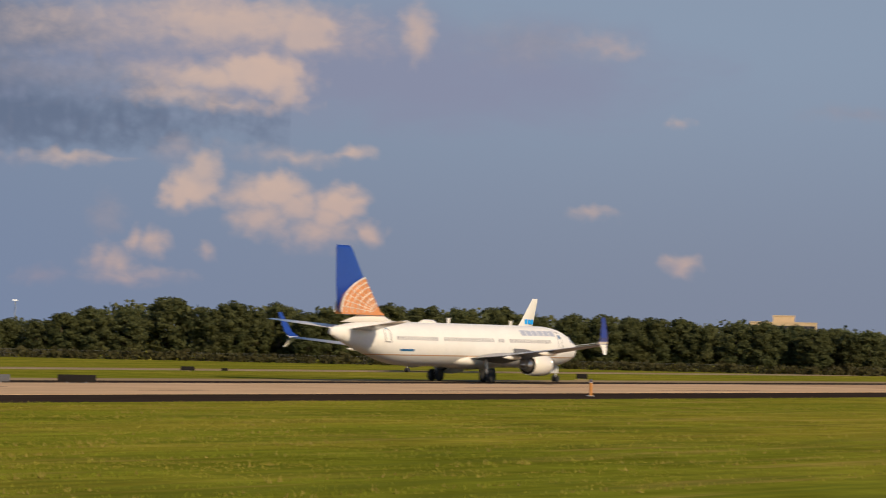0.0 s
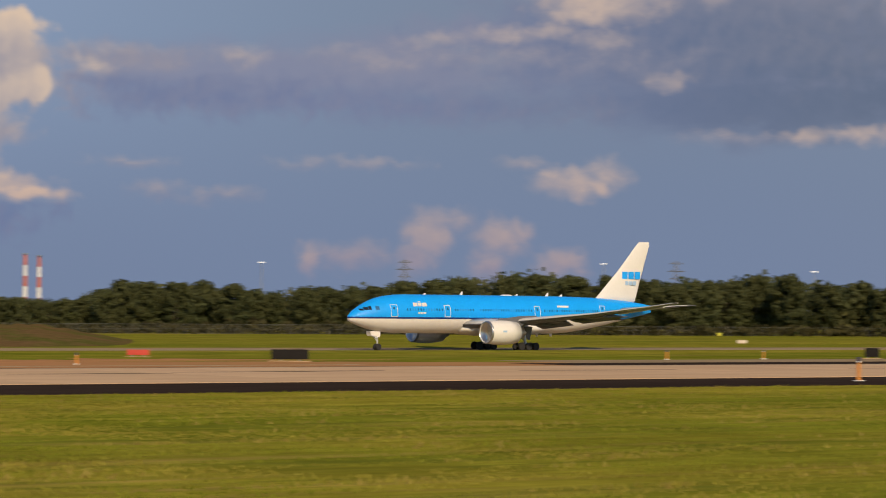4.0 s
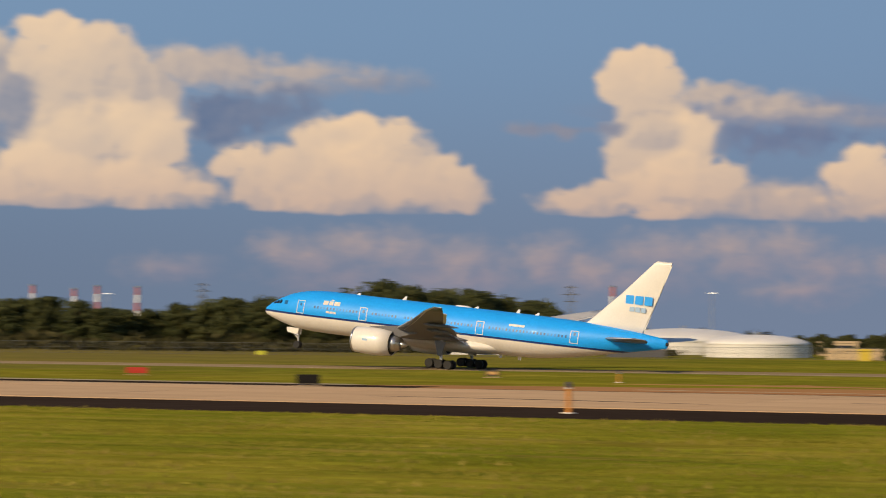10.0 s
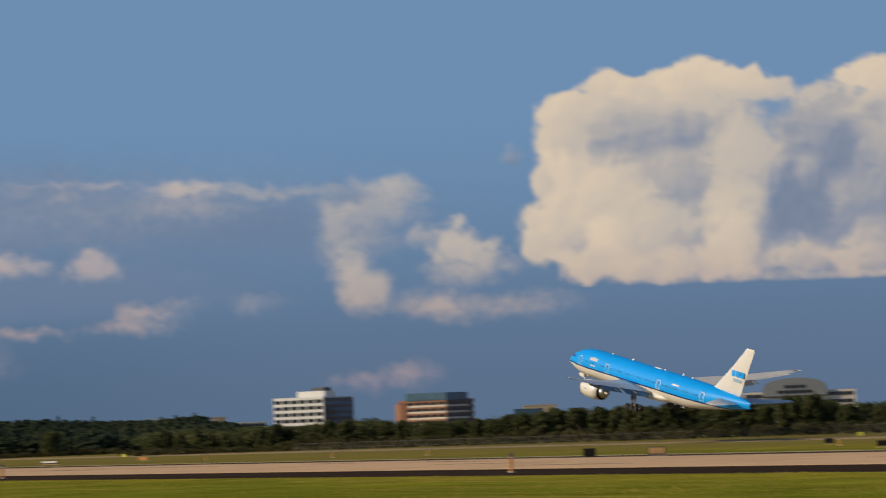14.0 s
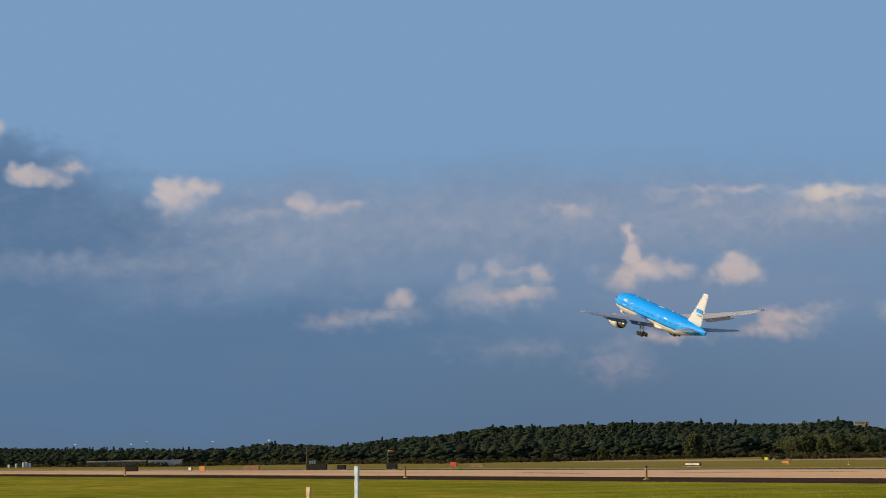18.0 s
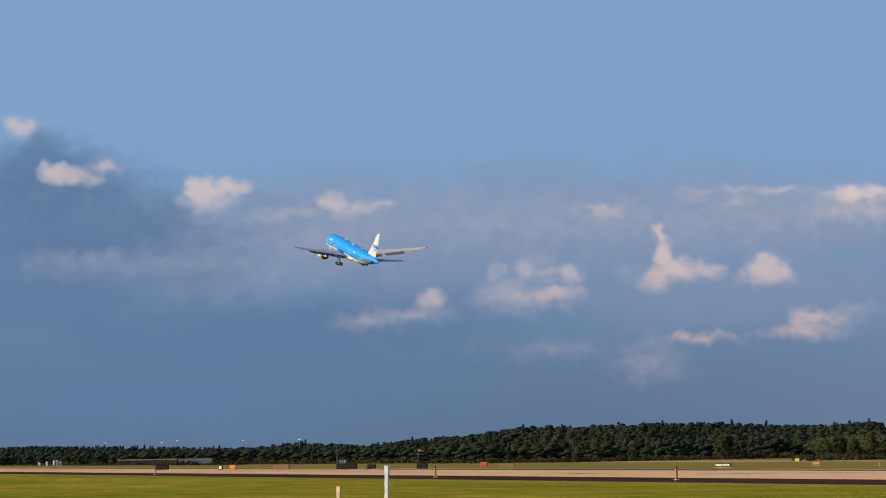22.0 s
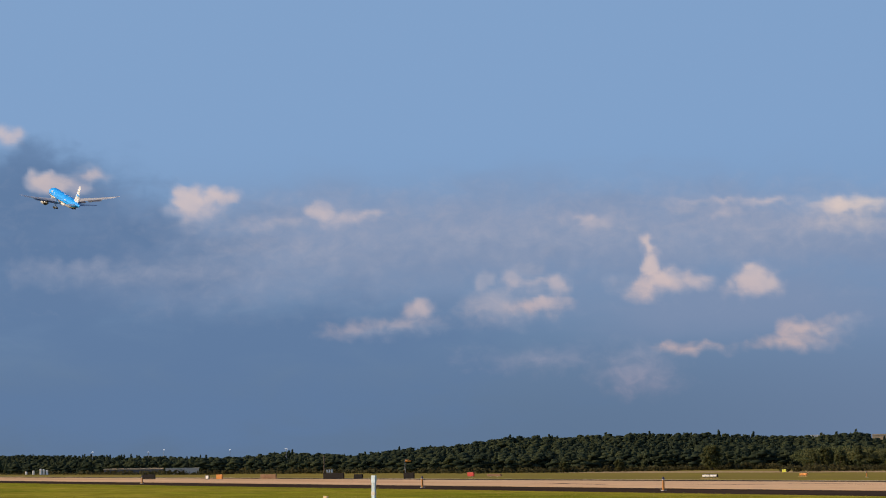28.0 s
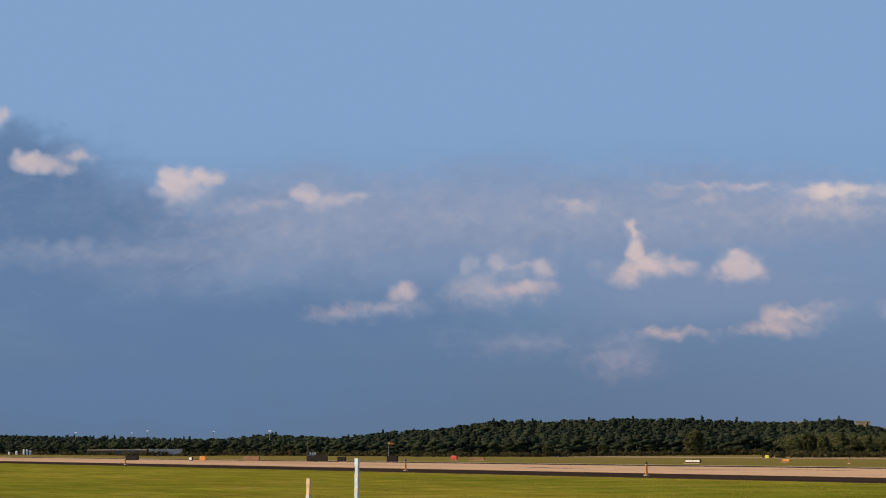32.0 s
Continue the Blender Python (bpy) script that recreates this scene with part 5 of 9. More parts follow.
def ground_height(x, y):
    """Level field round the taxiway, falling to the lower level of the runway."""
    if y < 172:
        return NEAR_Z
    if y < 330:
        k = (y - 172) / 158
        return NEAR_Z + (0.05 - NEAR_Z) * k
    if y < 352:
        return 0.05 + 0.28 * math.sin((y - 330) / 22 * math.pi / 2)
    if y < 358:
        return 0.33 * (358 - y) / 6 - 0.02 * (y - 352) / 6
    if y < 394:
        return -0.02
    r, a = math.hypot(x, y), math.degrees(math.atan2(-x, y))
    if r > 1000 and -5 < a < 24:
        return -(r - 1000) * 0.0075 * min(1, (a + 5) / 3, (24 - a) / 2)
    return 0.0


def on_ground(bearing, distance):
    b = radians(bearing)
    return ground_height(-math.sin(b) * distance, math.cos(b) * distance)


def ground_sheet():
    xs = [-4700, -3600, -2600, -2000, -1500, -1200] + list(range(-1000, 1001, 50)) + [1200, 1500, 2000, 2600, 3600, 4700]
    ys = [-4700, -2500, -1000, -400, -100, 0, 30, 60, 90, 120, 150, 172, 190, 210, 230, 260, 290, 310, 330, 337, 345, 352, 355, 358, 394, 398, 420, 460, 520, 600, 700, 850, 1100, 1500, 2200, 3200, 4700]
    vs = [(x, y, ground_height(x, y)) for y in ys for x in xs]
    w = len(xs)
    fs = [(j * w + i, j * w + i + 1, (j + 1) * w + i + 1, (j + 1) * w + i) for j in range(len(ys) - 1) for i in range(w - 1)]
    ob = mesh_part("ground", vs, fs, M_grass)
    return tagged(ob, "mown green airfield grass with dry straw-coloured streaks", "ground", kind="structure")


def strip(name, x0, x1, y0, y1, z, thick, mat, label, category):
    bm = bmesh.new()
    n = 60
    rings = []
    for i in range(n + 1):
        x = x0 + (x1 - x0) * i / n
        rings.append([(x, y0, z - thick), (x, y1, z - thick), (x, y1, z), (x, y0, z)])
    loft(bm, rings)
    return tagged(part(name, bm, mat), label, category, kind="structure")


ground_sheet()
strip("taxiway_shoulder", -4600, 4600, 98.5, 110.8, NEAR_Z + 0.02, 0.3, M_asphalt, "dark sealed asphalt shoulder beside the taxiway", "pavement")
strip("taxiway", -4600, 4600, 110.8, 138.0, NEAR_Z + 0.035, 0.3, M_concrete, "pale pinkish concrete taxiway with faint slab joints", "pavement")


def far_shoulder():
    """Reddish worn shoulder beyond the taxiway, running out into the grass at both ends."""
    r = np.random.default_rng(6)
    n = 110
    rows = []
    for i in range(n + 1):
        x = -78 + 222 * i / n
        y = 139.9 + 18.0 * min(1, 5 * i / n, 4 * (n - i) / n) ** 0.7 + 0.4 * r.standard_normal()
        rows.append([(x, 138.0, NEAR_Z - 0.2), (x, max(y, 138.4), NEAR_Z - 0.2), (x, max(y, 138.4), NEAR_Z + 0.014), (x, 138.0, NEAR_Z + 0.02)])
    return tagged(part("taxiway_far_shoulder", loft(bmesh.new(), rows), M_shoulder), "reddish brown worn shoulder beyond the taxiway", "pavement", kind="structure")


far_shoulder()
strip("dark_far_shoulder_1", 118, 4600, 138.02, 146.0, NEAR_Z + 0.022, 0.3, M_asphalt, "dark sealed asphalt beyond the taxiway", "pavement")
strip("pale_far_shoulder", 124, 4600, 146.0, 154.5, NEAR_Z + 0.018, 0.3, M_runway, "pale worn concrete strip beyond the dark shoulder", "pavement")
strip("dark_far_shoulder_2", -4600, -66, 138.02, 143.6, NEAR_Z + 0.022, 0.3, M_asphalt, "dark sealed asphalt beyond the taxiway", "pavement")
strip("tan_far_edge", -4600, -72, 143.6, 146.0, NEAR_Z + 0.018, 0.3, M_edge, "thin tan worn edge beyond the dark shoulder", "pavement")


def worn_edge():
    """Bare reddish earth with a ragged edge along the far side of the shoulder."""
    r = np.random.default_rng(3)
    n = 160
    bm = bmesh.new()
    rows = []
    for i in range(n + 1):
        x = -62 + 180 * i / n
        reach = min(1, 5 * i / n, 5 * (n - i) / n) * (9 + 4 * math.sin(i * 0.31) + 2.5 * r.standard_normal()) + 0.6
        rows.append([(x, 157.9, NEAR_Z - 0.1), (x, 158 + max(0.4, reach), NEAR_Z - 0.1), (x, 158 + max(0.4, reach), NEAR_Z + 0.008), (x, 157.9, NEAR_Z + 0.012)])
    loft(bm, rows)
    return tagged(part("bare_earth", bm, M_shoulder), "reddish bare earth worn along the grass edge", "ground", kind="structure")


worn_edge()
strip("runway", -4600, 4600, 358.5, 393.5, 0.02, 0.5, M_runway, "brownish grooved concrete runway", "runway")
strip("runway_edge_line", -4600, 4600, 374.5, 375.6, 0.032, 0.008, M_edge, "worn white painted edge line on the runway", "marking")


# ---- aircraft ----
def airfoil(chord, thick, n=10):
    """Section points (x back from the leading edge, z) round one rib."""
    up, low = [], []
    for i in range(n + 1):
        u = (1 - math.cos(math.pi * i / n)) / 2
        y = 5 * thick * (0.2969 * math.sqrt(u) - 0.126 * u - 0.3516 * u * u + 0.2843 * u ** 3 - 0.1036 * u ** 4)
        up.append((u * chord, y * chord * 1.15))
        low.append((u * chord, -y * chord * 0.85))
    return up + low[-2:0:-1]


def wing_bm(stations):
    """Lifting surface through (leading edge x, y, z, chord, thickness): x forward."""
    bm = bmesh.new()
    return loft(bm, [[(lx - px, ly, lz + pz) for px, pz in airfoil(c, t)] for lx, ly, lz, c, t in stations])


def dark_below(ob):
    """Pale grey on upward faces; darker grey below paints in the underside's shade."""
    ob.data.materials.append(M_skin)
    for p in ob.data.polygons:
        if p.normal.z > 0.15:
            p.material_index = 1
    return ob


def fin_bm(stations):
    """Upright surface through (leading edge x, z, chord, thickness)."""
    bm = bmesh.new()
    return loft(bm, [[(lx - px, pz, lz) for px, pz in airfoil(c, t)] for lx, lz, c, t in stations])


def fuselage_rings(stations, nose, n=40):
    """Rings at (distance from the nose, centre height, half width, half height)."""
    return [[(nose - s, math.cos(i * math.tau / n) * ry, zc + math.sin(i * math.tau / n) * rz) for i in range(n)] for s, zc, ry, rz in stations]


def fine(stations, per=4):
    """Smooth in-between stations (Catmull-Rom)."""
    a = np.array(stations, float)
    out = []
    for i in range(len(a) - 1):
        p0, p1, p2, p3 = a[max(i - 1, 0)], a[i], a[i + 1], a[min(i + 2, len(a) - 1)]
        for k in range(per):
            t = k / per
            c = 0.5 * (2 * p1 + (p2 - p0) * t + (2 * p0 - 5 * p1 + 4 * p2 - p3) * t * t + (3 * p1 - p0 - 3 * p2 + p3) * t ** 3)
            c[0] = p1[0] + (p2[0] - p1[0]) * t
            out.append(tuple(c))
    return out + [tuple(a[-1])]


def skin(stations, nose, s, side, z):
    """The y of the fuselage skin at distance s from the nose and height z."""
    a = np.array(stations, float)
    zc, ry, rz = (np.interp(s, a[:, 0], a[:, k]) for k in (1, 2, 3))
    return side * ry * math.sqrt(max(0.0, 1 - ((z - zc) / rz) ** 2))


def decal(stations, nose, s0, s1, z0, z1, side, proud=0.02, n=4):
    """A thin curved plate that lies on the skin between two stations and two heights."""
    bm = bmesh.new()
    grid = []
    for layer in (proud, -0.03):
        rows = []
        for j in range(n + 1):
            z = z0 + (z1 - z0) * j / n
            rows.append([bm.verts.new((nose - s, skin(stations, nose, s, side, z) + side * layer, z)) for s in (s0, (s0 + s1) / 2, s1)])
        grid.append(rows)
    for j in range(n):
        for i in range(2):
            for rows in grid:
                bm.faces.new((rows[j][i], rows[j][i + 1], rows[j + 1][i + 1], rows[j + 1][i]))
    for i in range(2):
        for j in (0, n):
            bm.faces.new((grid[0][j][i], grid[0][j][i + 1], grid[1][j][i + 1], grid[1][j][i]))
    for j in range(n):
        for i in (0, 2):
            bm.faces.new((grid[0][j][i], grid[0][j + 1][i], grid[1][j + 1][i], grid[1][j][i]))
    bmesh.ops.recalc_face_normals(bm, faces=bm.faces)
    return bm


def merge(*bms):
    out = bms[0]
    for b in bms[1:]:
        me = bpy.data.meshes.new("tmp")
        b.to_mesh(me)
        b.free()
        out.from_mesh(me)
        bpy.data.meshes.remove(me)
    return out


def wheel(parent, x, y, r, width, lift=0.0):
    w = smooth(part("wheel", turned_y([(-width / 2, r * 0.72), (-width / 2, r * 0.88), (-width * 0.3, r), (width * 0.3, r), (width / 2, r * 0.88), (width / 2, r * 0.72)], (x, y, r + lift)), M_tyre, parent), False)
    smooth(part("rim", turned_y([(-width * 0.42, r * 0.5), (-width * 0.36, r * 0.71), (width * 0.36, r * 0.71), (width * 0.42, r * 0.5)], (x, y, r + lift)), M_line if width < 0.4 else M_strut, w, "grey metal rim"), False)
    return w


def turned_y(profile, centre, n=20):
    bm = bmesh.new()
    cx, cy, cz = centre
    return loft(bm, [[(cx + math.cos(i * math.tau / n) * r, cy + y, cz + math.sin(i * math.tau / n) * r) for i in range(n)] for y, r in profile])


def door_outline(parent, st, nose, s, z0, z1, half, side, mat):
    t = 0.09
    bm = merge(decal(st, nose, s - half, s - half + t, z0, z1, side, 0.012), decal(st, nose, s + half - t, s + half, z0, z1, side, 0.012),
               decal(st, nose, s - half + t, s + half - t, z1 - t, z1, side, 0.012, 1), decal(st, nose, s - half + t, s + half - t, z0, z0 + t, side, 0.012, 1))
    d = part("door_outline", bm, mat, parent, "pale outlined cabin door")
    part("door_window", decal(st, nose, s - 0.16, s + 0.16, z0 + 1.15, z0 + 1.55, side, 0.012, 2), M_cabin, d, "small dark door window")
    return d


def window_row(parent, st, nose, runs, z, size, side, pitch=0.53, mat=None):
    """Small cabin windows, one by one, along each run."""
    for a, b in runs:
        s = a
        while s < b:
            shut = mat is None and (math.sin(s * 1.9) + 0.7 * math.sin(s * 7.3) > 0.25)
            part("cabin_window", decal(st, nose, s, s + size[0], z, z + size[1], side, 0.014, 1), M_blind if shut else mat or M_cabin, parent, "cabin window with its blind down" if shut else "")
            s += pitch


def engine(parent, x, y, z, r, length, mats, side):
    """Nacelle from its lip at x backwards."""
    lip, cowl = mats
    nac = smooth(part("engine_nacelle", turned(bmesh.new(), [(-0.9 * r, 0.05), (-0.9 * r, r * 0.80), (-0.15 * r, r * 0.78), (0.02, r * 0.80), (0.0, r * 0.86), (-0.18 * r, r * 0.93), (-0.35 * length, r), (-0.6 * length, r * 0.99), (-0.9 * length, r * 0.88), (-0.9 * length, r * 0.85), (-0.66 * length, r * 0.83), (-0.66 * length, 0.05)], 32, (x, y, z)), cowl, parent, "pale engine nacelle"))
    smooth(part("intake_lip", turned(bmesh.new(), [(-0.1, r * 0.82), (0.05, r * 0.815), (0.1, r * 0.86), (0.0, r * 0.91), (-0.22, r * 0.945)], 32, (x, y, z)), lip, nac, "polished intake lip"))
    smooth(part("fan", turned(bmesh.new(), [(-0.75 * r, r * 0.78), (-0.7 * r, r * 0.3), (-0.35 * r, 0.03)], 24, (x, y, z)), M_dark, nac, "dark fan with pale spinner"))
    smooth(part("fan_duct", turned(bmesh.new(), [(-0.88 * length, r * 0.845), (-0.70 * length, r * 0.80), (-0.69 * length, r * 0.45)], 28, (x, y, z)), M_dark, nac, "dark fan exhaust duct"))
    smooth(part("nozzle", turned(bmesh.new(), [(-0.67 * length, r * 0.60), (-0.92 * length, r * 0.60), (-1.10 * length, r * 0.46), (-1.10 * length, r * 0.40)], 28, (x, y, z)), M_steel, nac, "bare metal exhaust nozzle"))
    smooth(part("tail_plug", turned(bmesh.new(), [(-1.05 * length, r * 0.34), (-1.18 * length, r * 0.2), (-1.27 * length, 0.04)], 20, (x, y, z)), M_steel, nac, "bare metal exhaust cone"))
    # lettering bars on the cowl
    if r > 1.5:
        for k in (1, -1):
            part("cowl_mark", boxes((x - 0.42 * length, x - 0.30 * length, y + k * r * 0.985 - 0.03, y + k * r * 0.985 + 0.03, z + 0.05, z + 0.35)), M_paleblue, nac, "pale blue cowl mark")
    bm = bmesh.new()
    loft(bm, [[(x - 0.25 * length, y - 0.12, z + r * 0.9), (x - 0.25 * length, y + 0.12, z + r * 0.9), (x - 0.35 * length, y + 0.12, z + r * 1.08), (x - 0.35 * length, y - 0.12, z + r * 1.08)],
              [(x - length - 0.2 * r, y - 0.2, z + r * 0.55), (x - length - 0.2 * r, y + 0.2, z + r * 0.55), (x - length - 0.2 * r, y + 0.2, z + r * 1.35), (x - length - 0.2 * r, y - 0.2, z + r * 1.35)],
              [(x - length - 1.9 * r, y - 0.1, z + r * 1.05), (x - length - 1.9 * r, y + 0.1, z + r * 1.05), (x - length - 1.9 * r, y + 0.1, z + r * 1.4), (x - length - 1.9 * r, y - 0.1, z + r * 1.4)]])
    part("engine_pylon", bm, M_wing, nac, "grey engine pylon")
    return nac


def blue_airliner():
    """Wide twin-engine airliner; its origin lies on the ground between the main wheels, nose along +x."""
    nose = 31.8
    st = fine([(0, 5.05, 0.02, 0.02), (0.35, 5.1, 0.55, 0.55), (1.2, 5.25, 1.12, 1.08), (2.6, 5.42, 1.72, 1.72), (4.6, 5.62, 2.34, 2.42), (7.2, 5.74, 2.82, 2.9), (10.2, 5.8, 3.07, 3.08), (13, 5.8, 3.1, 3.1),
               (40, 5.8, 3.1, 3.1), (44, 5.86, 3.06, 3.02), (48, 6.06, 2.86, 2.74), (52, 6.34, 2.46, 2.34), (56, 6.6, 1.86, 1.82), (59.5, 6.78, 1.2, 1.3), (62, 6.86, 0.62, 0.92), (63.6, 6.9, 0.16, 0.62)])
    top = thing("airliner", pose(0, 370, 0.02), "sky-blue and white wide-body twin-engine airliner taking off from the runway", "airplane")
    body = smooth(part("fuselage", loft(bmesh.new(), fuselage_rings(st, nose)), M_blue_body, top, "sky-blue fuselage with navy cheatline and white belly"))
    # belly fairing
    smooth(part("belly_fairing", loft(bmesh.new(), fuselage_rings(fine([(19, 3.6, 0.5, 0.4), (22, 3.55, 2.6, 0.95), (26, 3.5, 3.35, 1.2), (33, 3.5, 3.4, 1.22), (37.5, 3.6, 2.7, 1.0), (41, 3.7, 0.6, 0.4)]), nose)), M_white, top, "white wing-root fairing"))
    for side in (1, -1):
        ws = [(nose - 20.6, side * 2.2, 4.15, 13.6, 0.13), (nose - 23.2, side * 5.2, 4.35, 11.2, 0.125), (nose - 26.7, side * 10.2, 4.85, 8.2, 0.115), (nose - 33.4, side * 20.0, 6.0, 5.0, 0.105), (nose - 39.0, side * 28.2, 7.35, 2.7, 0.1), (nose - 41.2, side * 30.4, 7.85, 1.3, 0.09)]
        w = dark_below(smooth(part("wing", wing_bm(ws), M_wing, top, "grey swept wing, toned pale above and shaded dark below")))
        # leading edge strip, flaps and their fairings
        edge = bmesh.new()
        loft(edge, [[(x + 0.06, y, z - 0.02), (x - 0.10 * c, y, z + c * t * 0.42 + 0.03), (x - 0.16 * c, y, z + c * t * 0.42), (x - 0.02, y, z), (x - 0.12 * c, y, z - c * t * 0.32 - 0.03)] for x, y, z, c, t in ws[1:]])
        part("slat", edge, M_wingtop, w, "bare metal leading-edge slat")
        for a, b, drop in ((0.08, 0.34, 0.55), (0.40, 0.66, 0.45)):
            def at(k):
                y = 2.6 + k * 26
                xs = np.interp(y, [abs(q[1]) for q in ws], [q[0] - q[3] for q in ws])
                return float(xs), y, float(np.interp(y, [abs(q[1]) for q in ws], [q[2] for q in ws]))
            fl = bmesh.new()
            loft(fl, [[(x + 1.5, side * y, z + 0.05), (x + 0.2, side * y, z + 0.02), (x - 1.5, side * y, z - drop - 0.25), (x - 1.55, side * y, z - drop - 0.3), (x - 0.1, side * y, z - 0.33), (x + 1.3, side * y, z - 0.2)] for x, y, z in (at(a), at((a + b) / 2), at(b))])
            part("flap", fl, M_wing, w, "grey lowered trailing-edge flap")
        for k in (0.22, 0.47, 0.68):
            y = 2.6 + k * 26
            xt = float(np.interp(y, [abs(q[1]) for q in ws], [q[0] - q[3] for q in ws]))
            zt = float(np.interp(y, [abs(q[1]) for q in ws], [q[2] for q in ws]))
            r = 0.42 - 0.2 * k
            smooth(part("flap_fairing", turned(bmesh.new(), [(3.2, 0.03), (2.0, r), (-0.4, r * 0.9), (-2.2, 0.05)], 12, (xt, side * y, zt - 0.42)), M_wing, w, "canoe-shaped flap fairing"))
        part("aileron", loft(bmesh.new(), [[(x, side * y, z + 0.03), (x - 0.5, side * y, z - 0.02), (x - 0.5, side * y, z - 0.08), (x, side * y, z - 0.09)] for x, y, z in ((nose - 38.4, 20.6, 6.05), (nose - 41.5, 27.6, 7.2))]), M_white, w, "pale aileron")
        part("wingtip_light", loft(bmesh.new(), [[(nose - 41.0, side * 30.0, 7.85), (nose - 42.4, side * 30.0, 7.85), (nose - 42.2, side * 30.0, 7.77)], [(nose - 41.4, side * 30.5, 7.9), (nose - 42.4, side * 30.5, 7.9), (nose - 42.3, side * 30.5, 7.83)]]), M_line, w, "pale wingtip lamp cover")
        dark_below(smooth(part("tailplane", wing_bm([(nose - 54.4, side * 1.2, 6.75, 6.6, 0.1), (nose - 58.8, side * 6.5, 7.2, 4.3, 0.09), (nose - 62.2, side * 10.7, 7.6, 2.2, 0.08)]), M_wing, top, "grey swept tailplane")))
        engine(top, nose - 20.1, side * 9.75, 2.95, 1.95, 6.6, (M_steel, M_white), side)
        # main gear: strut, six wheels, door
        g = part("main_landing_gear", rod(rod(rod(bmesh.new(), (0.3, side * 5.0, 4.2), (0, side * 5.45, 0.75), 0.24, 0.2), (-1.6, side * 5.45, 0.72), (1.6, side * 5.45, 0.72), 0.16), (1.8, side * 4.2, 3.6), (0.1, side * 5.4, 1.5), 0.12), M_strut, top, "grey main landing gear strut")
        for dx in (-1.47, 0, 1.47):
            for dy in (-0.7, 0.7):
                wheel(g, dx, side * 5.45 + dy, 0.66, 0.5)
        # the door's dark grey stands for the shadow it hangs in
        part("gear_door", loft(bmesh.new(), [[(-0.8, y, 3.9), (0.9, y, 3.9), (0.35, y, 1.9), (-0.25, y, 1.7)] for y in (side * 6.1 - 0.04, side * 6.1 + 0.04)]), M_wing, g, "main gear door coloured dark grey for shade")
        # doors, windows, cockpit glass
        for s in (7.2, 17.6, 36.2, 50.6):
            door_outline(top, st, nose, s, 5.32 if s < 50 else 5.6, 7.25 if s < 50 else 7.4, 0.62, side, M_line)
        window_row(top, st, nose, [(9.5, 16.6), (19.0, 23.2), (24.2, 35.2), (37.6, 49.4)], 6.32, (0.24, 0.34), side)
        # white bars for the lettering that is not spelled out
        for s0, s1, z0, z1 in ((10.9, 11.7, 7.0, 7.58), (11.85, 12.5, 7.0, 7.58), (12.65, 13.6, 7.0, 7.58), (12.0, 12.5, 7.68, 7.8), (11.6, 12.1, 5.8, 6.1), (12.2, 12.7, 5.8, 6.1), (12.8, 13.2, 5.8, 6.1)):
            part("airline_title", decal(st, nose, s0, s1, z0, z1, side, 0.016), M_line, top, "white painted title bar")
        part("registration_mark", decal(st, nose, 40.6, 43.0, 7.05, 7.35, side, 0.016), M_line, top, "white registration bar")
        part("emblem", decal(st, nose, 4.1, 4.7, 6.4, 6.95, side, 0.016), M_cabin, top, "small pale emblem")
        for a, b, c, d in ((2.35, 3.0, 6.35, 6.8), (3.05, 3.5, 6.4, 6.95), (1.75, 2.3, 6.25, 6.55)):
            part("cockpit_window", decal(st, nose, a, b, c, d, side, 0.02, 3), M_glass, top, "dark cockpit window")
        for z0, z1, x0, x1, m in ((12.0, 13.2, 56.9, 60.9, M_blue), (10.95, 11.6, 57.6, 60.0, M_paleblue)):
            w3 = (x1 - x0) / 3.4
            for i in range(3):
                a = nose - (x0 + i * w3 * 1.2)
                bmq = bmesh.new()
                y0 = side * 0.30
                box(bmq, a - w3, a, y0 - 0.02, y0 + 0.02, z0, z1)
                part("fin_lettering_bar", bmq, m, top, "coloured bar on the white fin")
    fin = smooth(part("fin", fin_bm([(nose - 49.6, 7.6, 10.2, 0.075), (nose - 51.6, 9.0, 8.6, 0.08), (nose - 56.2, 13.4, 5.6, 0.08), (nose - 60.4, 17.9, 2.7, 0.075), (nose - 60.9, 18.3, 2.3, 0.04)]), M_white, top, "white swept fin"))
    part("rudder", loft(bmesh.new(), [[(nose - 58.3, -0.12, 8.2), (nose - 60.0, 0, 8.2), (nose - 58.3, 0.12, 8.2)], [(nose - 62.2, -0.06, 17.8), (nose - 63.2, 0, 17.8), (nose - 62.2, 0.06, 17.8)]]), M_white, fin, "white rudder")
    for s, h in ((22.5, 0.55), (15.0, 0.25), (34.0, 0.3), (40.5, 0.55), (43.5, 0.35)):
        part("antenna", loft(bmesh.new(), [[(nose - s + 0.3, -0.05, 8.85), (nose - s - 0.35, -0.05, 8.85), (nose - s - 0.35, 0.05, 8.85), (nose - s + 0.3, 0.05, 8.85)], [(nose - s - 0.2, -0.02, 8.88 + h), (nose - s - 0.5, -0.02, 8.88 + h), (nose - s - 0.5, 0.02, 8.88 + h), (nose - s - 0.2, 0.02, 8.88 + h)]]), M_white, top, "white blade antenna")
    smooth(part("radome_hump", turned(bmesh.new(), [(1.6, 0.05), (0.8, 0.3), (-0.8, 0.3), (-1.6, 0.05)], 12, (nose - 32, 0, 8.78)), M_white, top, "white antenna hump"))
    for s in (38.5, 41.5):
        part("belly_antenna", boxes((nose - s - 0.3, nose - s + 0.2, -0.04, 0.04, 2.25, 2.8)), M_white, top, "white belly antenna")
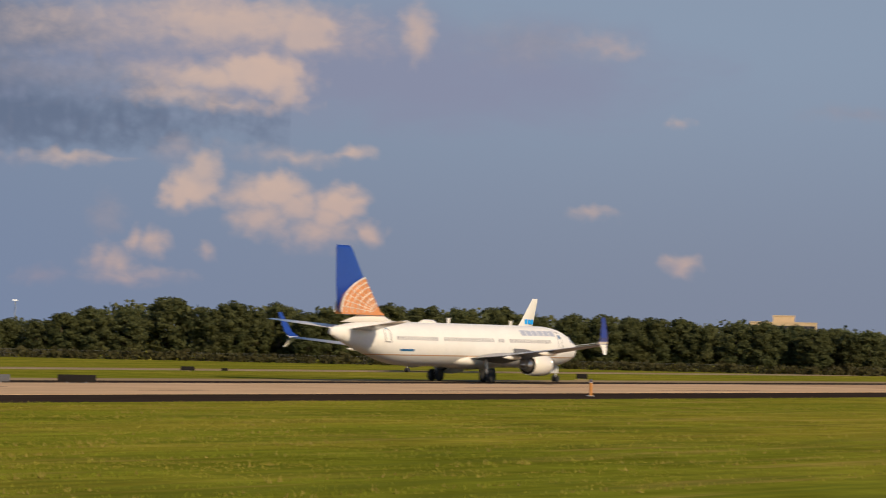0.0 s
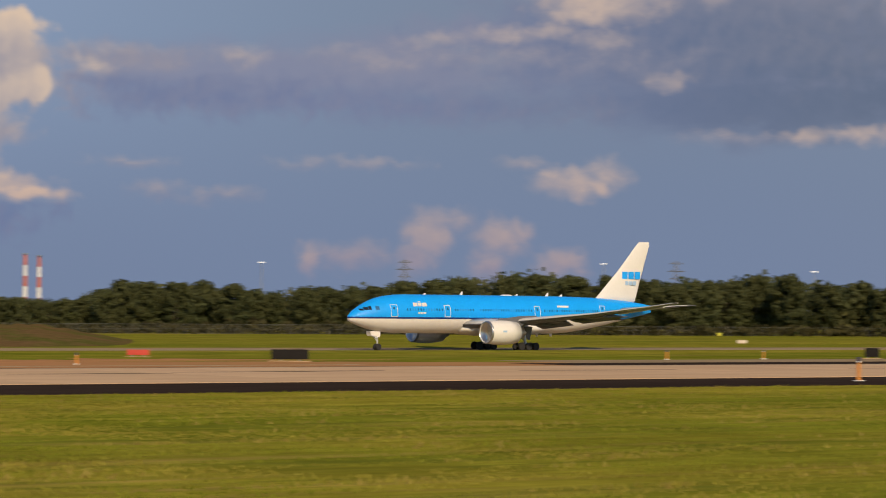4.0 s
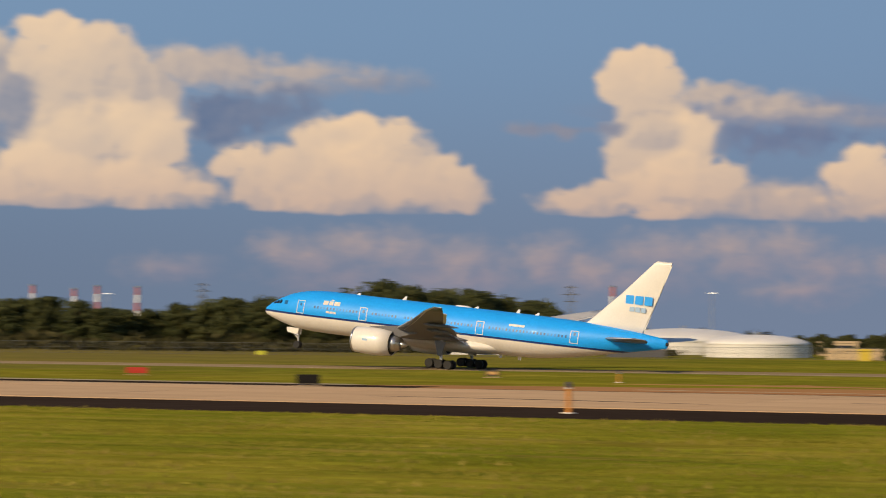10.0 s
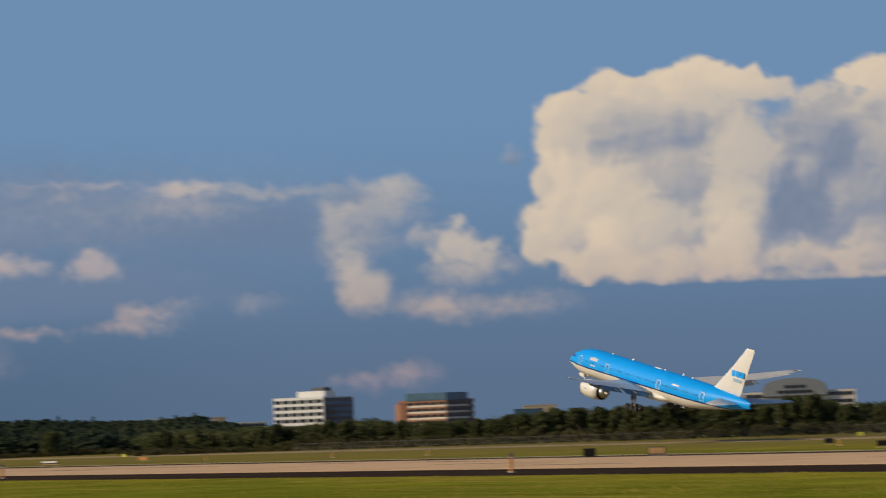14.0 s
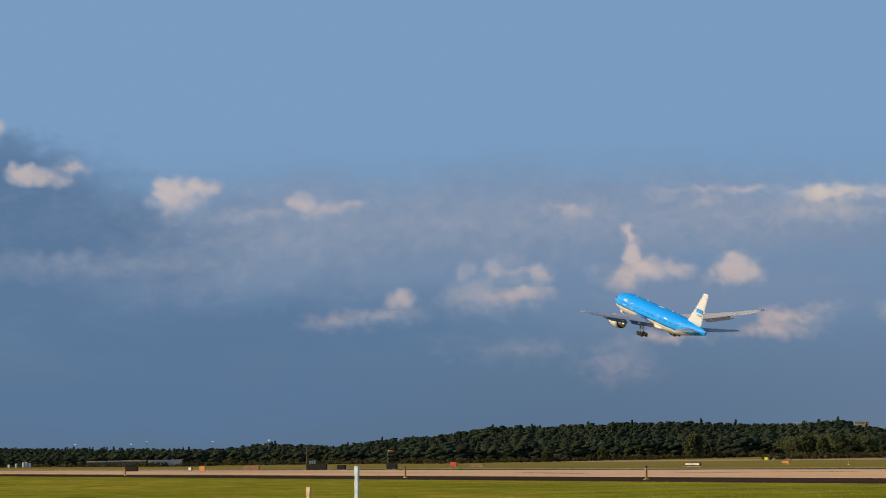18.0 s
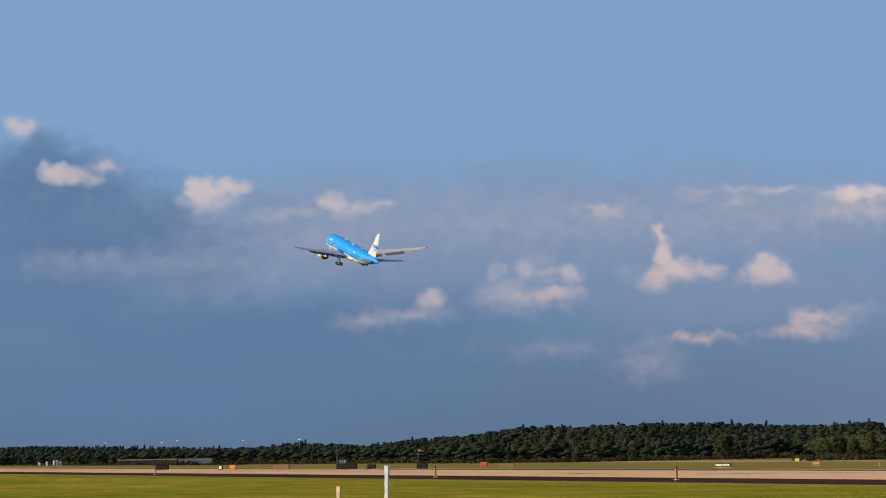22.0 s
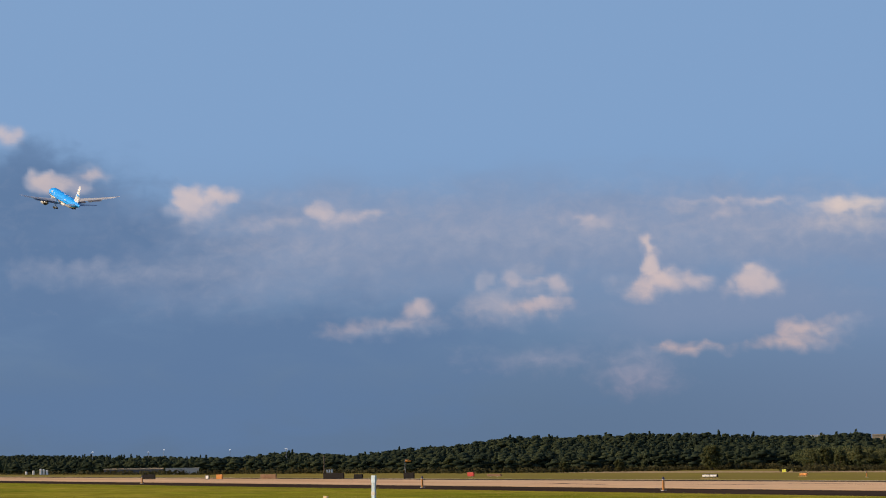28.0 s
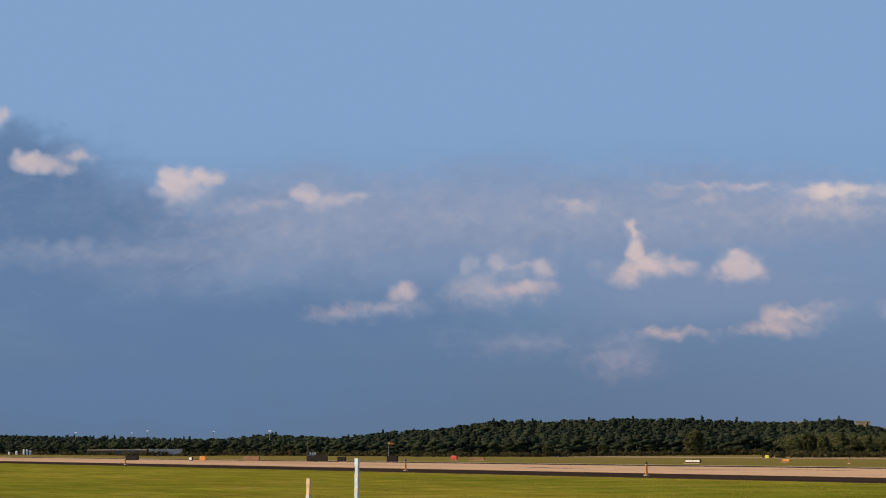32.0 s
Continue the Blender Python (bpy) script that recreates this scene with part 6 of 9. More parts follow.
    n = part("nose_landing_gear", rod(rod(bmesh.new(), (25.9, 0, 3.4), (25.9, 0, 0.5), 0.15, 0.12), (27.6, 0, 3.0), (25.9, 0, 1.4), 0.08), M_strut, top, "grey nose landing gear strut")
    for dy in (-0.3, 0.3):
        wheel(n, 25.9, dy, 0.53, 0.36)
    for side in (1, -1):
        part("nose_gear_door", loft(bmesh.new(), [[(25.7, y, 3.0), (27.7, y, 3.0), (27.5, y, 2.3), (25.8, y, 2.05)] for y in (side * 0.55 - 0.03, side * 0.55 + 0.03)]), M_white, n, "white nose gear door")
    part("landing_light", boxes((25.95, 26.1, -0.25, 0.25, 1.9, 2.1)), M_lamp, n, "lit taxi light")
    part("tail_cone_outlet", turned(bmesh.new(), [(nose - 63.45, 0.32), (nose - 63.75, 0.22)], 12, (0, 0, 6.9)), M_dark, top, "dark exhaust outlet in the tail cone")
    return top


def white_airliner():
    """Narrow twin-engine airliner rolling on the taxiway; origin on the ground between the main wheels, nose along +x."""
    nose = 20.6
    st = fine([(0, 2.95, 0.02, 0.02), (0.3, 2.98, 0.42, 0.42), (1.2, 3.1, 0.95, 0.95), (2.6, 3.25, 1.4, 1.45), (4.4, 3.36, 1.74, 1.82), (6.6, 3.4, 1.88, 2.0), (30, 3.4, 1.88, 2.0), (33, 3.5, 1.8, 1.88), (36, 3.78, 1.46, 1.52), (39, 4.1, 0.95, 1.05), (41.2, 4.3, 0.42, 0.56), (42.0, 4.35, 0.2, 0.32)])
    top = thing("narrow_airliner", pose(229, 146, NEAR_Z), "white narrow-body airliner with blue and gold tail on the taxiway", "airplane")
    smooth(part("fuselage", loft(bmesh.new(), fuselage_rings(st, nose)), livery("white_livery", [(2.35, (0.62, 0.60, 0.57)), (2.45, (0.50, 0.30, 0.16)), (99, (0.80, 0.78, 0.74))]), top, "white fuselage with thin gold line"))
    smooth(part("belly_fairing", loft(bmesh.new(), fuselage_rings(fine([(14, 2.0, 0.3, 0.2), (16, 1.95, 1.7, 0.7), (22, 1.95, 1.9, 0.75), (25.5, 2.1, 0.4, 0.3)]), nose)), M_white, top, "pale wing-root fairing"))
    for side in (1, -1):
        ws = [(nose - 14.2, side * 1.4, 2.15, 7.9, 0.13), (nose - 16.6, side * 5.0, 2.5, 4.9, 0.12), (nose - 19.9, side * 11.0, 3.1, 3.1, 0.11), (nose - 23.0, side * 16.9, 3.75, 1.65, 0.1)]
        w = dark_below(smooth(part("wing", wing_bm(ws), M_wing, top, "grey swept wing, toned pale above and shaded dark below")))
        part("slat", loft(bmesh.new(), [[(x + 0.05, y, z - 0.02), (x - 0.12 * c, y, z + c * t * 0.42 + 0.025), (x - 0.18 * c, y, z + c * t * 0.42), (x - 0.02, y, z), (x - 0.12 * c, y, z - c * t * 0.3 - 0.02)] for x, y, z, c, t in ws[1:]]), M_wingtop, w, "bare metal leading edge")
        up = part("winglet", loft(bmesh.new(), [[(x, side * y - 0.05, z), (x - c, side * y - 0.02, z), (x - c, side * y + 0.02, z), (x, side * y + 0.05, z)] for x, y, z, c in ((nose - 23.0, 16.9, 3.72, 1.6), (nose - 23.8, 17.35, 4.35, 1.15), (nose - 25.0, 17.75, 6.15, 0.5))]), M_navy, w, "upright blue winglet")
        part("winglet_root", loft(bmesh.new(), [[(x, side * y - 0.06, z), (x - c, side * y - 0.03, z), (x - c, side * y + 0.03, z), (x, side * y + 0.06, z)] for x, y, z, c in ((nose - 22.95, 16.85, 3.7, 1.66), (nose - 23.45, 17.15, 4.0, 1.4))]), M_white, up, "white winglet root")
        part("lower_winglet", loft(bmesh.new(), [[(x, side * y - 0.04, z), (x - c, side * y - 0.02, z), (x - c, side * y + 0.02, z), (x, side * y + 0.04, z)] for x, y, z, c in ((nose - 23.3, 17.0, 3.75, 1.1), (nose - 24.4, 17.6, 2.85, 0.35))]), M_white, w, "white lower winglet")
        for k in (0.3, 0.62):
            y = 1.9 + k * 14
            xt = float(np.interp(y, [abs(q[1]) for q in ws], [q[0] - q[3] for q in ws]))
            zt = float(np.interp(y, [abs(q[1]) for q in ws], [q[2] for q in ws]))
            smooth(part("flap_fairing", turned(bmesh.new(), [(1.9, 0.02), (1.2, 0.22), (-0.3, 0.2), (-1.3, 0.03)], 10, (xt, side * y, zt - 0.25)), M_white, w, "pale flap fairing"))
        smooth(part("tailplane", wing_bm([(nose - 36.2, side * 0.7, 4.6, 3.9, 0.1), (nose - 40.2, side * 7.1, 5.35, 1.5, 0.09)]), M_white, top, "pale swept tailplane"))
        engine(top, nose - 13.6, side * 4.83, 1.72, 1.06, 3.5, (M_steel, M_white), side)
        g = part("main_landing_gear", rod(bmesh.new(), (-0.1, side * 2.7, 2.2), (0, side * 2.86, 0.55), 0.14, 0.11), M_strut, top, "grey main landing gear strut")
        for dy in (-0.43, 0.43):
            wheel(g, 0, side * 2.86 + dy, 0.565, 0.42)
        window_row(top, st, nose, [(7.6, 15.2), (16.2, 17.2), (18.0, 26.6), (27.6, 34.2)], 3.75, (0.24, 0.34), side, 0.51, M_window)
        for s in (5.6, 35.2):
            door_outline(top, st, nose, s, 3.05 if s < 20 else 3.5, 4.85 if s < 20 else 5.0, 0.42, side, M_wing)
        for i in range(6):
            part("airline_title", decal(st, nose, 6.4 + i * 1.05, 7.25 + i * 1.05, 4.45, 4.95, side, 0.014), M_title, top, "blue-grey title block")
        part("registration_mark", decal(st, nose, 31.4, 33.4, 2.75, 2.95, side, 0.014), M_cabin, top, "small dark registration bar")
        for a, b, c, d in ((1.75, 2.3, 3.85, 4.2), (2.35, 2.8, 3.9, 4.3)):
            part("cockpit_window", decal(st, nose, a, b, c, d, side, 0.02, 3), M_glass, top, "dark cockpit window")
    fs = [(nose - 31.6, 5.2, 9.0, 0.03), (nose - 34.6, 6.1, 6.4, 0.07), (nose - 36.4, 8.3, 4.9, 0.08), (nose - 38.9, 11.65, 2.5, 0.08), (nose - 39.3, 11.95, 2.0, 0.04)]
    fin = smooth(part("fin", fin_bm(fs[1:]), M_navy, top, "deep blue swept fin"))
    smooth(part("dorsal_fillet", fin_bm([fs[0], (fs[1][0] + 0.05, 6.06, 2.6, 0.16)]), M_white, fin, "white dorsal fillet"))
    # gilt globe on the lower fin: a plain disc sector with pale meridians
    for side in (1, -1):
        bm = bmesh.new()
        cx, cz, wide, tall = nose - 34.6, 6.05, 6.3, 3.4
        front = lambda z: np.interp(z, [f[1] for f in fs], [f[0] for f in fs])
        rear = lambda z: np.interp(z, [f[1] for f in fs], [f[0] - f[2] for f in fs])
        skin = lambda z: side * (0.36 - 0.10 * (z - 5) / 4)
        def globe(z, k):
            a = front(z) - 0.12
            b = min(a - 0.02, max(rear(z) + 0.08, cx - wide * math.sqrt(max(0, 1 - max(0, (z - cz) / tall) ** 2))))
            return (a + (b - a) * k, skin(z), z)
        rows = [[bm.verts.new(globe(5.9 + 3.25 * j / 10, i / 8)) for i in range(9)] for j in range(11)]
        for j in range(10):
            for i in range(8):
                bm.faces.new((rows[j][i], rows[j][i + 1], rows[j + 1][i + 1], rows[j + 1][i]))
        ext = bmesh.ops.extrude_face_region(bm, geom=list(bm.faces))
        for v in ext["geom"]:
            if isinstance(v, bmesh.types.BMVert):
                v.co.y -= side * 0.2
        bmesh.ops.recalc_face_normals(bm, faces=bm.faces)
        gl = part("globe_emblem", bm, M_gold, fin, "copper-gold globe panel")
        lines = bmesh.new()

        def on_fin(size, turn):
            z = cz + tall * size * math.sin(turn)
            return Vector((cx - wide * size * math.cos(turn), skin(z) + side * 0.02, z))

        def trace(points, r):
            for p, q in zip(points, points[1:]):
                if all(rear(v.z) + 0.06 < v.x < front(v.z) - 0.1 for v in (p, q)):
                    rod(lines, p, q, r, n=4)
        for size in (0.30, 0.45, 0.60, 0.75, 0.88, 1.0):
            trace([on_fin(size, k * 0.06) for k in range(26)], 0.05 if size < 1 else 0.09)
        for k in range(1, 9):
            trace([on_fin(0.2 + 0.05 * j, k * 0.17) for j in range(17)], 0.03)
        part("globe_grid", lines, M_line, gl, "white grid lines")
    for s, h in ((23.0, 0.5), (12.0, 0.45)):
        part("antenna", boxes((nose - s - 0.25, nose - s + 0.15, -0.03, 0.03, 5.3, 5.4 + h)), M_white, top, "white blade antenna")
    smooth(part("radome_hump", turned(bmesh.new(), [(1.5, 0.05), (0.7, 0.3), (-0.7, 0.3), (-1.5, 0.05)], 12, (nose - 26.5, 0, 5.38)), M_white, top, "white antenna hump"))
    n = part("nose_landing_gear", rod(bmesh.new(), (17.17, 0, 2.0), (17.17, 0, 0.35), 0.09), M_strut, top, "grey nose landing gear strut")
    for dy in (-0.2, 0.2):
        wheel(n, 17.17, dy, 0.34, 0.2)
    part("nose_gear_door", boxes((16.6, 18.3, 0.38, 0.42, 0.9, 1.55)), M_white, n, "white nose gear door")
    part("beacon", turned(bmesh.new(), [(0.12, 0.05), (0, 0.12), (-0.12, 0.05)], 8, (1.0, 0, 1.15)), M_red, top, "red belly beacon")
    return top


blue_plane = blue_airliner()
white_plane = white_airliner()


# ---- trees and bushes ----
# height of the tree tops over the eye's level, in degrees, along the bearings
TOPS_RIGHT = [(-80, 0.49), (-70, 0.54), (-65, 0.52), (-62.8, 0.62), (-60, 0.6), (-58, 0.77), (-54.5, 0.68), (-53, 0.73), (-51.2, 0.81), (-49.8, 0.47), (-48.4, 0.31), (-47.3, 0.41), (-45.9, 0.55), (-44.6, 0.79), (-42.9, 0.73), (-41.5, 0.62), (-40.2, 0.84), (-39.1, 0.8), (-37.6, 0.62), (-36, 0.5), (-34.2, 0.4), (-32, 0.57), (-31.3, 0.49), (-30.3, 0.12), (-28.6, 0.24), (-27.5, 0.63), (-26.4, 0.58), (-25.6, 0.44), (-24.8, 0.86), (-23.5, 0.52), (-22.6, 0.09)]
TOPS_LEFT = [(21.2, -0.10), (22.3, 0.12), (22.9, 0.60), (23.6, 0.54), (25.0, 0.83), (26.3, 0.82), (27.2, 0.5), (28.2, 0.58), (29.4, 0.40), (30.6, 0.20), (32.3, 0.46), (33.4, 0.39), (34.1, 0.51), (36.8, 0.46), (37.6, 0.15), (38.1, -0.30), (38.4, -0.46), (41.0, -0.46), (41.2, -0.12), (41.6, 0.0), (42.2, 0.12), (42.75, 0.08), (42.85, -0.2), (42.95, -0.45), (43.4, -0.45), (43.5, -0.14), (44.2, -0.18), (44.5, -0.10), (45.2, -0.06), (45.9, 0.07), (48.3, 0.0), (49.6, 0.06), (50.6, 0.30), (51.9, 0.10), (52.9, 0.18), (54.1, 0.20), (55.4, 0.18), (56.9, 0.05), (58.4, 0.02), (59.3, 0.18), (60.4, 0.06), (61.4, 0.06), (62.6, 0.36), (63.4, 0.30), (65.8, 0.40), (69.4, 0.40), (70.4, 0.24), (71.5, 0.20), (72.5, 0.08), (73.7, 0.16), (75, 0.08), (79.0, 0.19), (84, 0.15), (92, 0.15)]
TOPS_MIDDLE = [(-13.6, -0.01), (-12.9, 0.21), (-11.4, 0.02), (-9, -0.07), (-6.9, 0.01), (-5.8, 0.09), (-4.7, 0.46), (-2.5, 0.62), (-1.2, 0.54), (-0.6, 0.36), (-0.2, 0.02), (0.1, -0.35), (3.4, -0.45)]
FAR = [(-80, 950), (-65, 910), (-48, 870), (-40, 790), (-31, 720), (-22, 690), (-13, 730), (3, 760), (20, 640), (30, 660), (38, 690), (46, 650), (55, 760), (62, 860), (70, 960), (73, 1250), (80, 1900), (92, 2100)]


def along(table, a):
    return float(np.interp(a, [q[0] for q in table], [q[1] for q in table]))


def leaf_cloud(balls, count, size, rng):
    """Small leaf sprays over the outside of overlapping clumps, as quads facing outwards."""
    balls = np.array(balls, float)
    w = balls[:, 3] * balls[:, 4]
    pick = rng.choice(len(balls), count, p=w / w.sum())
    d = rng.normal(size=(count, 3))
    d /= np.linalg.norm(d, axis=1)[:, None]
    rad = 0.72 + 0.36 * rng.random(count) ** 0.6
    c = balls[pick, :3] + d * rad[:, None] * balls[pick][:, [3, 3, 4]]
    nrm = d * 0.75 + rng.normal(size=(count, 3)) * 0.55
    nrm /= np.linalg.norm(nrm, axis=1)[:, None]
    u = np.cross(nrm, rng.normal(size=(count, 3)))
    u /= np.linalg.norm(u, axis=1)[:, None]
    v = np.cross(nrm, u)
    s = size * (0.6 + 0.8 * rng.random(count))[:, None]
    quad = np.stack([c - u * s - v * s * 0.6, c + u * s * 0.9 - v * s * 0.7, c + u * s + v * s * 0.8, c - u * s * 0.8 + v * s], 1)
    return quad.reshape(-1, 3)


def quads(n):
    return np.arange(n).reshape(-1, 4)


def cloud_mesh(name, pts, mat):
    me = bpy.data.meshes.new(name)
    me.vertices.add(len(pts))
    me.vertices.foreach_set("co", np.ascontiguousarray(pts, np.float64).ravel())
    me.loops.add(len(pts))
    me.loops.foreach_set("vertex_index", np.arange(len(pts)))
    me.polygons.add(len(pts) // 4)
    me.polygons.foreach_set("loop_start", np.arange(0, len(pts), 4))
    me.update(calc_edges=True)
    me.materials.append(mat)
    return me


def crown_balls(kind, rng, low=0.30):
    """Clumps of a crown for a tree one unit high."""
    out = []
    if kind == "broad":
        for k in range(44):
            z = low + (0.92 - low) * (k + rng.uniform(0, 1)) / 44
            reach = 0.30 * math.sqrt(max(0.05, 1 - ((z - 0.52) / 0.44) ** 2))
            a = k * 2.4 + rng.uniform(-0.5, 0.5)
            r = reach * rng.uniform(0.45, 1.0)
            out.append((math.cos(a) * r, math.sin(a) * r, z, rng.uniform(0.07, 0.135), rng.uniform(0.055, 0.10)))
    else:
        for k in range(15):
            z = low - 0.1 + (1.03 - low) * k / 14
            reach = 0.25 * (1.05 - z) ** 0.7
            a = rng.uniform(0, math.tau)
            out.append((math.cos(a) * reach * 0.7, math.sin(a) * reach * 0.7, z, 0.05 + reach * 0.55, 0.075))
    return out


def core_mesh(name, balls, mat, rng, shrink=0.72, level=1):
    """Lumpy solid inner foliage, one knobbly ball to each clump."""
    ball = bmesh.new()
    bmesh.ops.create_icosphere(ball, subdivisions=level, radius=1.0)
    ball.verts.index_update()
    unit = np.array([v.co[:] for v in ball.verts])
    tri = np.array([[v.index for v in f.verts] for f in ball.faces])
    ball.free()
    b = np.array(balls, float)
    knob = 1 + rng.uniform(-0.22, 0.22, (len(b), len(unit), 1))
    pts = b[:, None, :3] + unit[None] * knob * b[:, None, [3, 3, 4]] * shrink
    faces = tri[None] + (np.arange(len(b)) * len(unit))[:, None, None]
    me = bpy.data.meshes.new(name)
    pts, faces = pts.reshape(-1, 3), faces.reshape(-1, 3)
    me.vertices.add(len(pts))
    me.vertices.foreach_set("co", pts.ravel())
    me.loops.add(faces.size)
    me.loops.foreach_set("vertex_index", faces.ravel())
    me.polygons.add(len(faces))
    me.polygons.foreach_set("loop_start", np.arange(0, faces.size, 3))
    me.update(calc_edges=True)
    me.polygons.foreach_set("use_smooth", np.ones(len(faces), bool))
    me.materials.append(mat)
    return me


def tree(name, kind, seed, m, label, mat):
    rng = np.random.default_rng(seed)
    balls = crown_balls(kind, rng, 0.14)
    top = thing(name, m, label, "tree", "trees along the airfield fence")
    bm = bmesh.new()
    lean = rng.uniform(-0.02, 0.02)
    rod(bm, (0, 0, -0.02), (lean, 0, 0.42), 0.024, 0.015, 7)
    rod(bm, (lean, 0, 0.42), (lean * 2, 0.01, 0.8), 0.015, 0.005, 6)
    for b in balls[:6]:
        rod(bm, (lean, 0, 0.3 + 0.2 * rng.random()), b[:3], 0.009, 0.003, 5)
    part("trunk", bm, M_bark, top, "brown trunk with limbs")
    cr = new("crown", cloud_mesh("crown", leaf_cloud(balls, 5200, 0.0145, rng), mat))
    cr.parent = top
    inner = new("inner_foliage", core_mesh("inner_foliage", balls, mat, rng))
    inner.parent = top
    return top


def sized_copy(ob, m):
    """A copy at a pose that carries its own size."""
    return copy_thing(ob, m @ Matrix.Diagonal((*(1 / q for q in ob.scale), 1)))


def hill_foot(a):
    return float(np.interp(a, [61, 70, 74, 80, 92], [1020, 1020, 1250, 1800, 1900]))


def hill_height(a, R):
    """Ground of the wooded rise: level at its foot, its brow in line with the tree tops."""
    near = hill_foot(a)
    k = max(0.0, min(1.0, (R - near) / (near * 0.38)))
    brow = EYE + math.tan(radians(along(TOPS_LEFT, a))) * near * 1.38 - 7.6
    return max(0.0, brow) * (0.15 * k + 0.85 * k * k * (3 - 2 * k))


def hillside():
    vs, fs = [], []
    n, m = 64, 12
    for i in range(n + 1):
        a = 60.5 + 32 * i / n
        b = radians(a)
        for j in range(m + 1):
            R = hill_foot(a) * (1 + 0.42 * j / m)
            vs.append((-math.sin(b) * R, math.cos(b) * R, hill_height(a, R) + (0.02 if j else -0.2)))
    for i in range(n):
        for j in range(m):
            q = i * (m + 1) + j
            fs.append((q, q + 1, q + m + 2, q + m + 1))
    return tagged(mesh_part("hillside", vs, fs, M_bush), "low dark wooded rise beyond the airfield", "hill", kind="structure")


hillside()


def trees_along():
    rng = np.random.default_rng(5)
    kinds = []
    for i in range(7):
        kinds.append(("broad", i, "dense dark green broadleaf tree with an uneven crown"))
    for i in range(4):
        kinds.append(("conical", 20 + i, "dark green pointed tree in a dense wood"))
    made = {}
    back = []
    for table, lo, hi in ((TOPS_RIGHT, -80, -22.8), (TOPS_MIDDLE, -13.4, 0.1), (TOPS_LEFT, 21.3, 63.5)):
        a = lo
        while a < hi:
            R = along(FAR, a) + rng.uniform(-8, 12)
            h = EYE + math.tan(radians(along(table, a))) * R
            k = int(rng.integers(0, 7)) if a < 61 else (int(rng.integers(7, 11)) if rng.random() < 0.4 else int(rng.integers(0, 7)))
            s = max(2.5, h * rng.uniform(0.86, 1.04) * (0.62 if a > 61.3 else 1.0)) * 1.03
            m = place(a, R, 0, rng.uniform(0, 360)) @ Matrix.Diagonal((s * rng.uniform(0.9, 1.25), s * rng.uniform(0.9, 1.25), s, 1))
            kind, seed, label = kinds[k]
            if a < -66:
                back.append((a, R, s, k))
            elif k in made:
                sized_copy(made[k], m)
            else:
                made[k] = tree("tree", kind, seed, m, label, M_leaf)
            for row in range(5 if a < 61 else 8):
                R2 = R + 8 + 15 * row + rng.uniform(-6, 10)
                a2 = a + rng.uniform(-0.45, 0.45)
                h2 = max(2.5, (EYE + math.tan(radians(along(table, a2))) * R2) * rng.uniform(0.8, 1.0) * (0.62 if a > 61.3 else 1.0))
                back.append((a2, R2, h2, k))
            a += max(0.24 if a < 61 else 0.17, h * (0.52 if a < 61 else 0.40) / R * 57.3) * rng.uniform(0.7, 1.3)
    for a in np.arange(21.6, 60.5, 0.22):
        back.append((a + rng.uniform(-0.1, 0.1), 1650 + rng.uniform(-60, 60), rng.uniform(6.5, 9.5) * (0.5 if 37.2 < a < 45.6 else 1.0), int(rng.integers(0, 7))))
    for a in np.arange(41.6, 47.4, 0.12):
        back.append((a, 840 + rng.uniform(-30, 30), rng.uniform(4.6, 5.6), int(rng.integers(0, 7))))
    # the wood behind, and undergrowth along its edge
    pts = []
    for a, R, h, k in back:
        b = radians(a)
        w = 1.1 if a < 61 else 1.9
        balls = [(x * h * w, y * h * w, z * h, r * h * 1.3, q * h * 1.2) for x, y, z, r, q in crown_balls(kinds[k][0] if a < 61 else "broad", rng, 0.12 if a < 61 else 0.5)]
        p = leaf_cloud(balls, 300, (0.034 if a < 61 else 0.040) * h, rng)
        pts.append(p + np.array([-math.sin(b) * R, math.cos(b) * R, 0]))
    tagged(new("woodland", cloud_mesh("woodland", np.concatenate(pts), M_wood)), "dense dark green wood behind the airfield fence", "woods", kind="stuff")
    pts = []
    for lo, hi, tall in ((-80, -32, 3.6), (-32, -21, 3.2), (-24.5, -12.0, 3.0), (-12.2, -8.0, 2.6), (14, 22.5, 2.2), (15.8, 22.6, 5.6), (22, 38, 4.2), (38, 44, 0.9), (44, 61, 4.0), (61, 72, 2.6), (-9, -0.2, 3.5), (72, 90, 3.0)):
        a = lo
        while a < hi:
            R = (min(hill_foot(a), 1300) if a > 64 else along(FAR, a) + (90 if 5 < tall < 5.8 else 0) if not -22 < a < 20 else 690 + (70 if tall > 5 else 0)) - rng.uniform(6, 22)
            b = radians(a)
            h = tall * rng.uniform(0.5, 1.15)
            balls = [(rng.uniform(-1, 1) * h * 0.6, rng.uniform(-0.5, 0.5) * h, h * rng.uniform(0.15, 0.6), h * 0.35, h * 0.3) for _ in range(5)]
            pts.append(leaf_cloud(balls, 60, 0.12 * h, rng) + np.array([-math.sin(b) * R, math.cos(b) * R, 0]))
            a += h * 0.55 / R * 57.3
    tagged(new("undergrowth", cloud_mesh("undergrowth", np.concatenate(pts), M_bush)), "dry olive bushes along the foot of the wood", "bushes", kind="stuff")
    return [made[k] for k in sorted(made)]


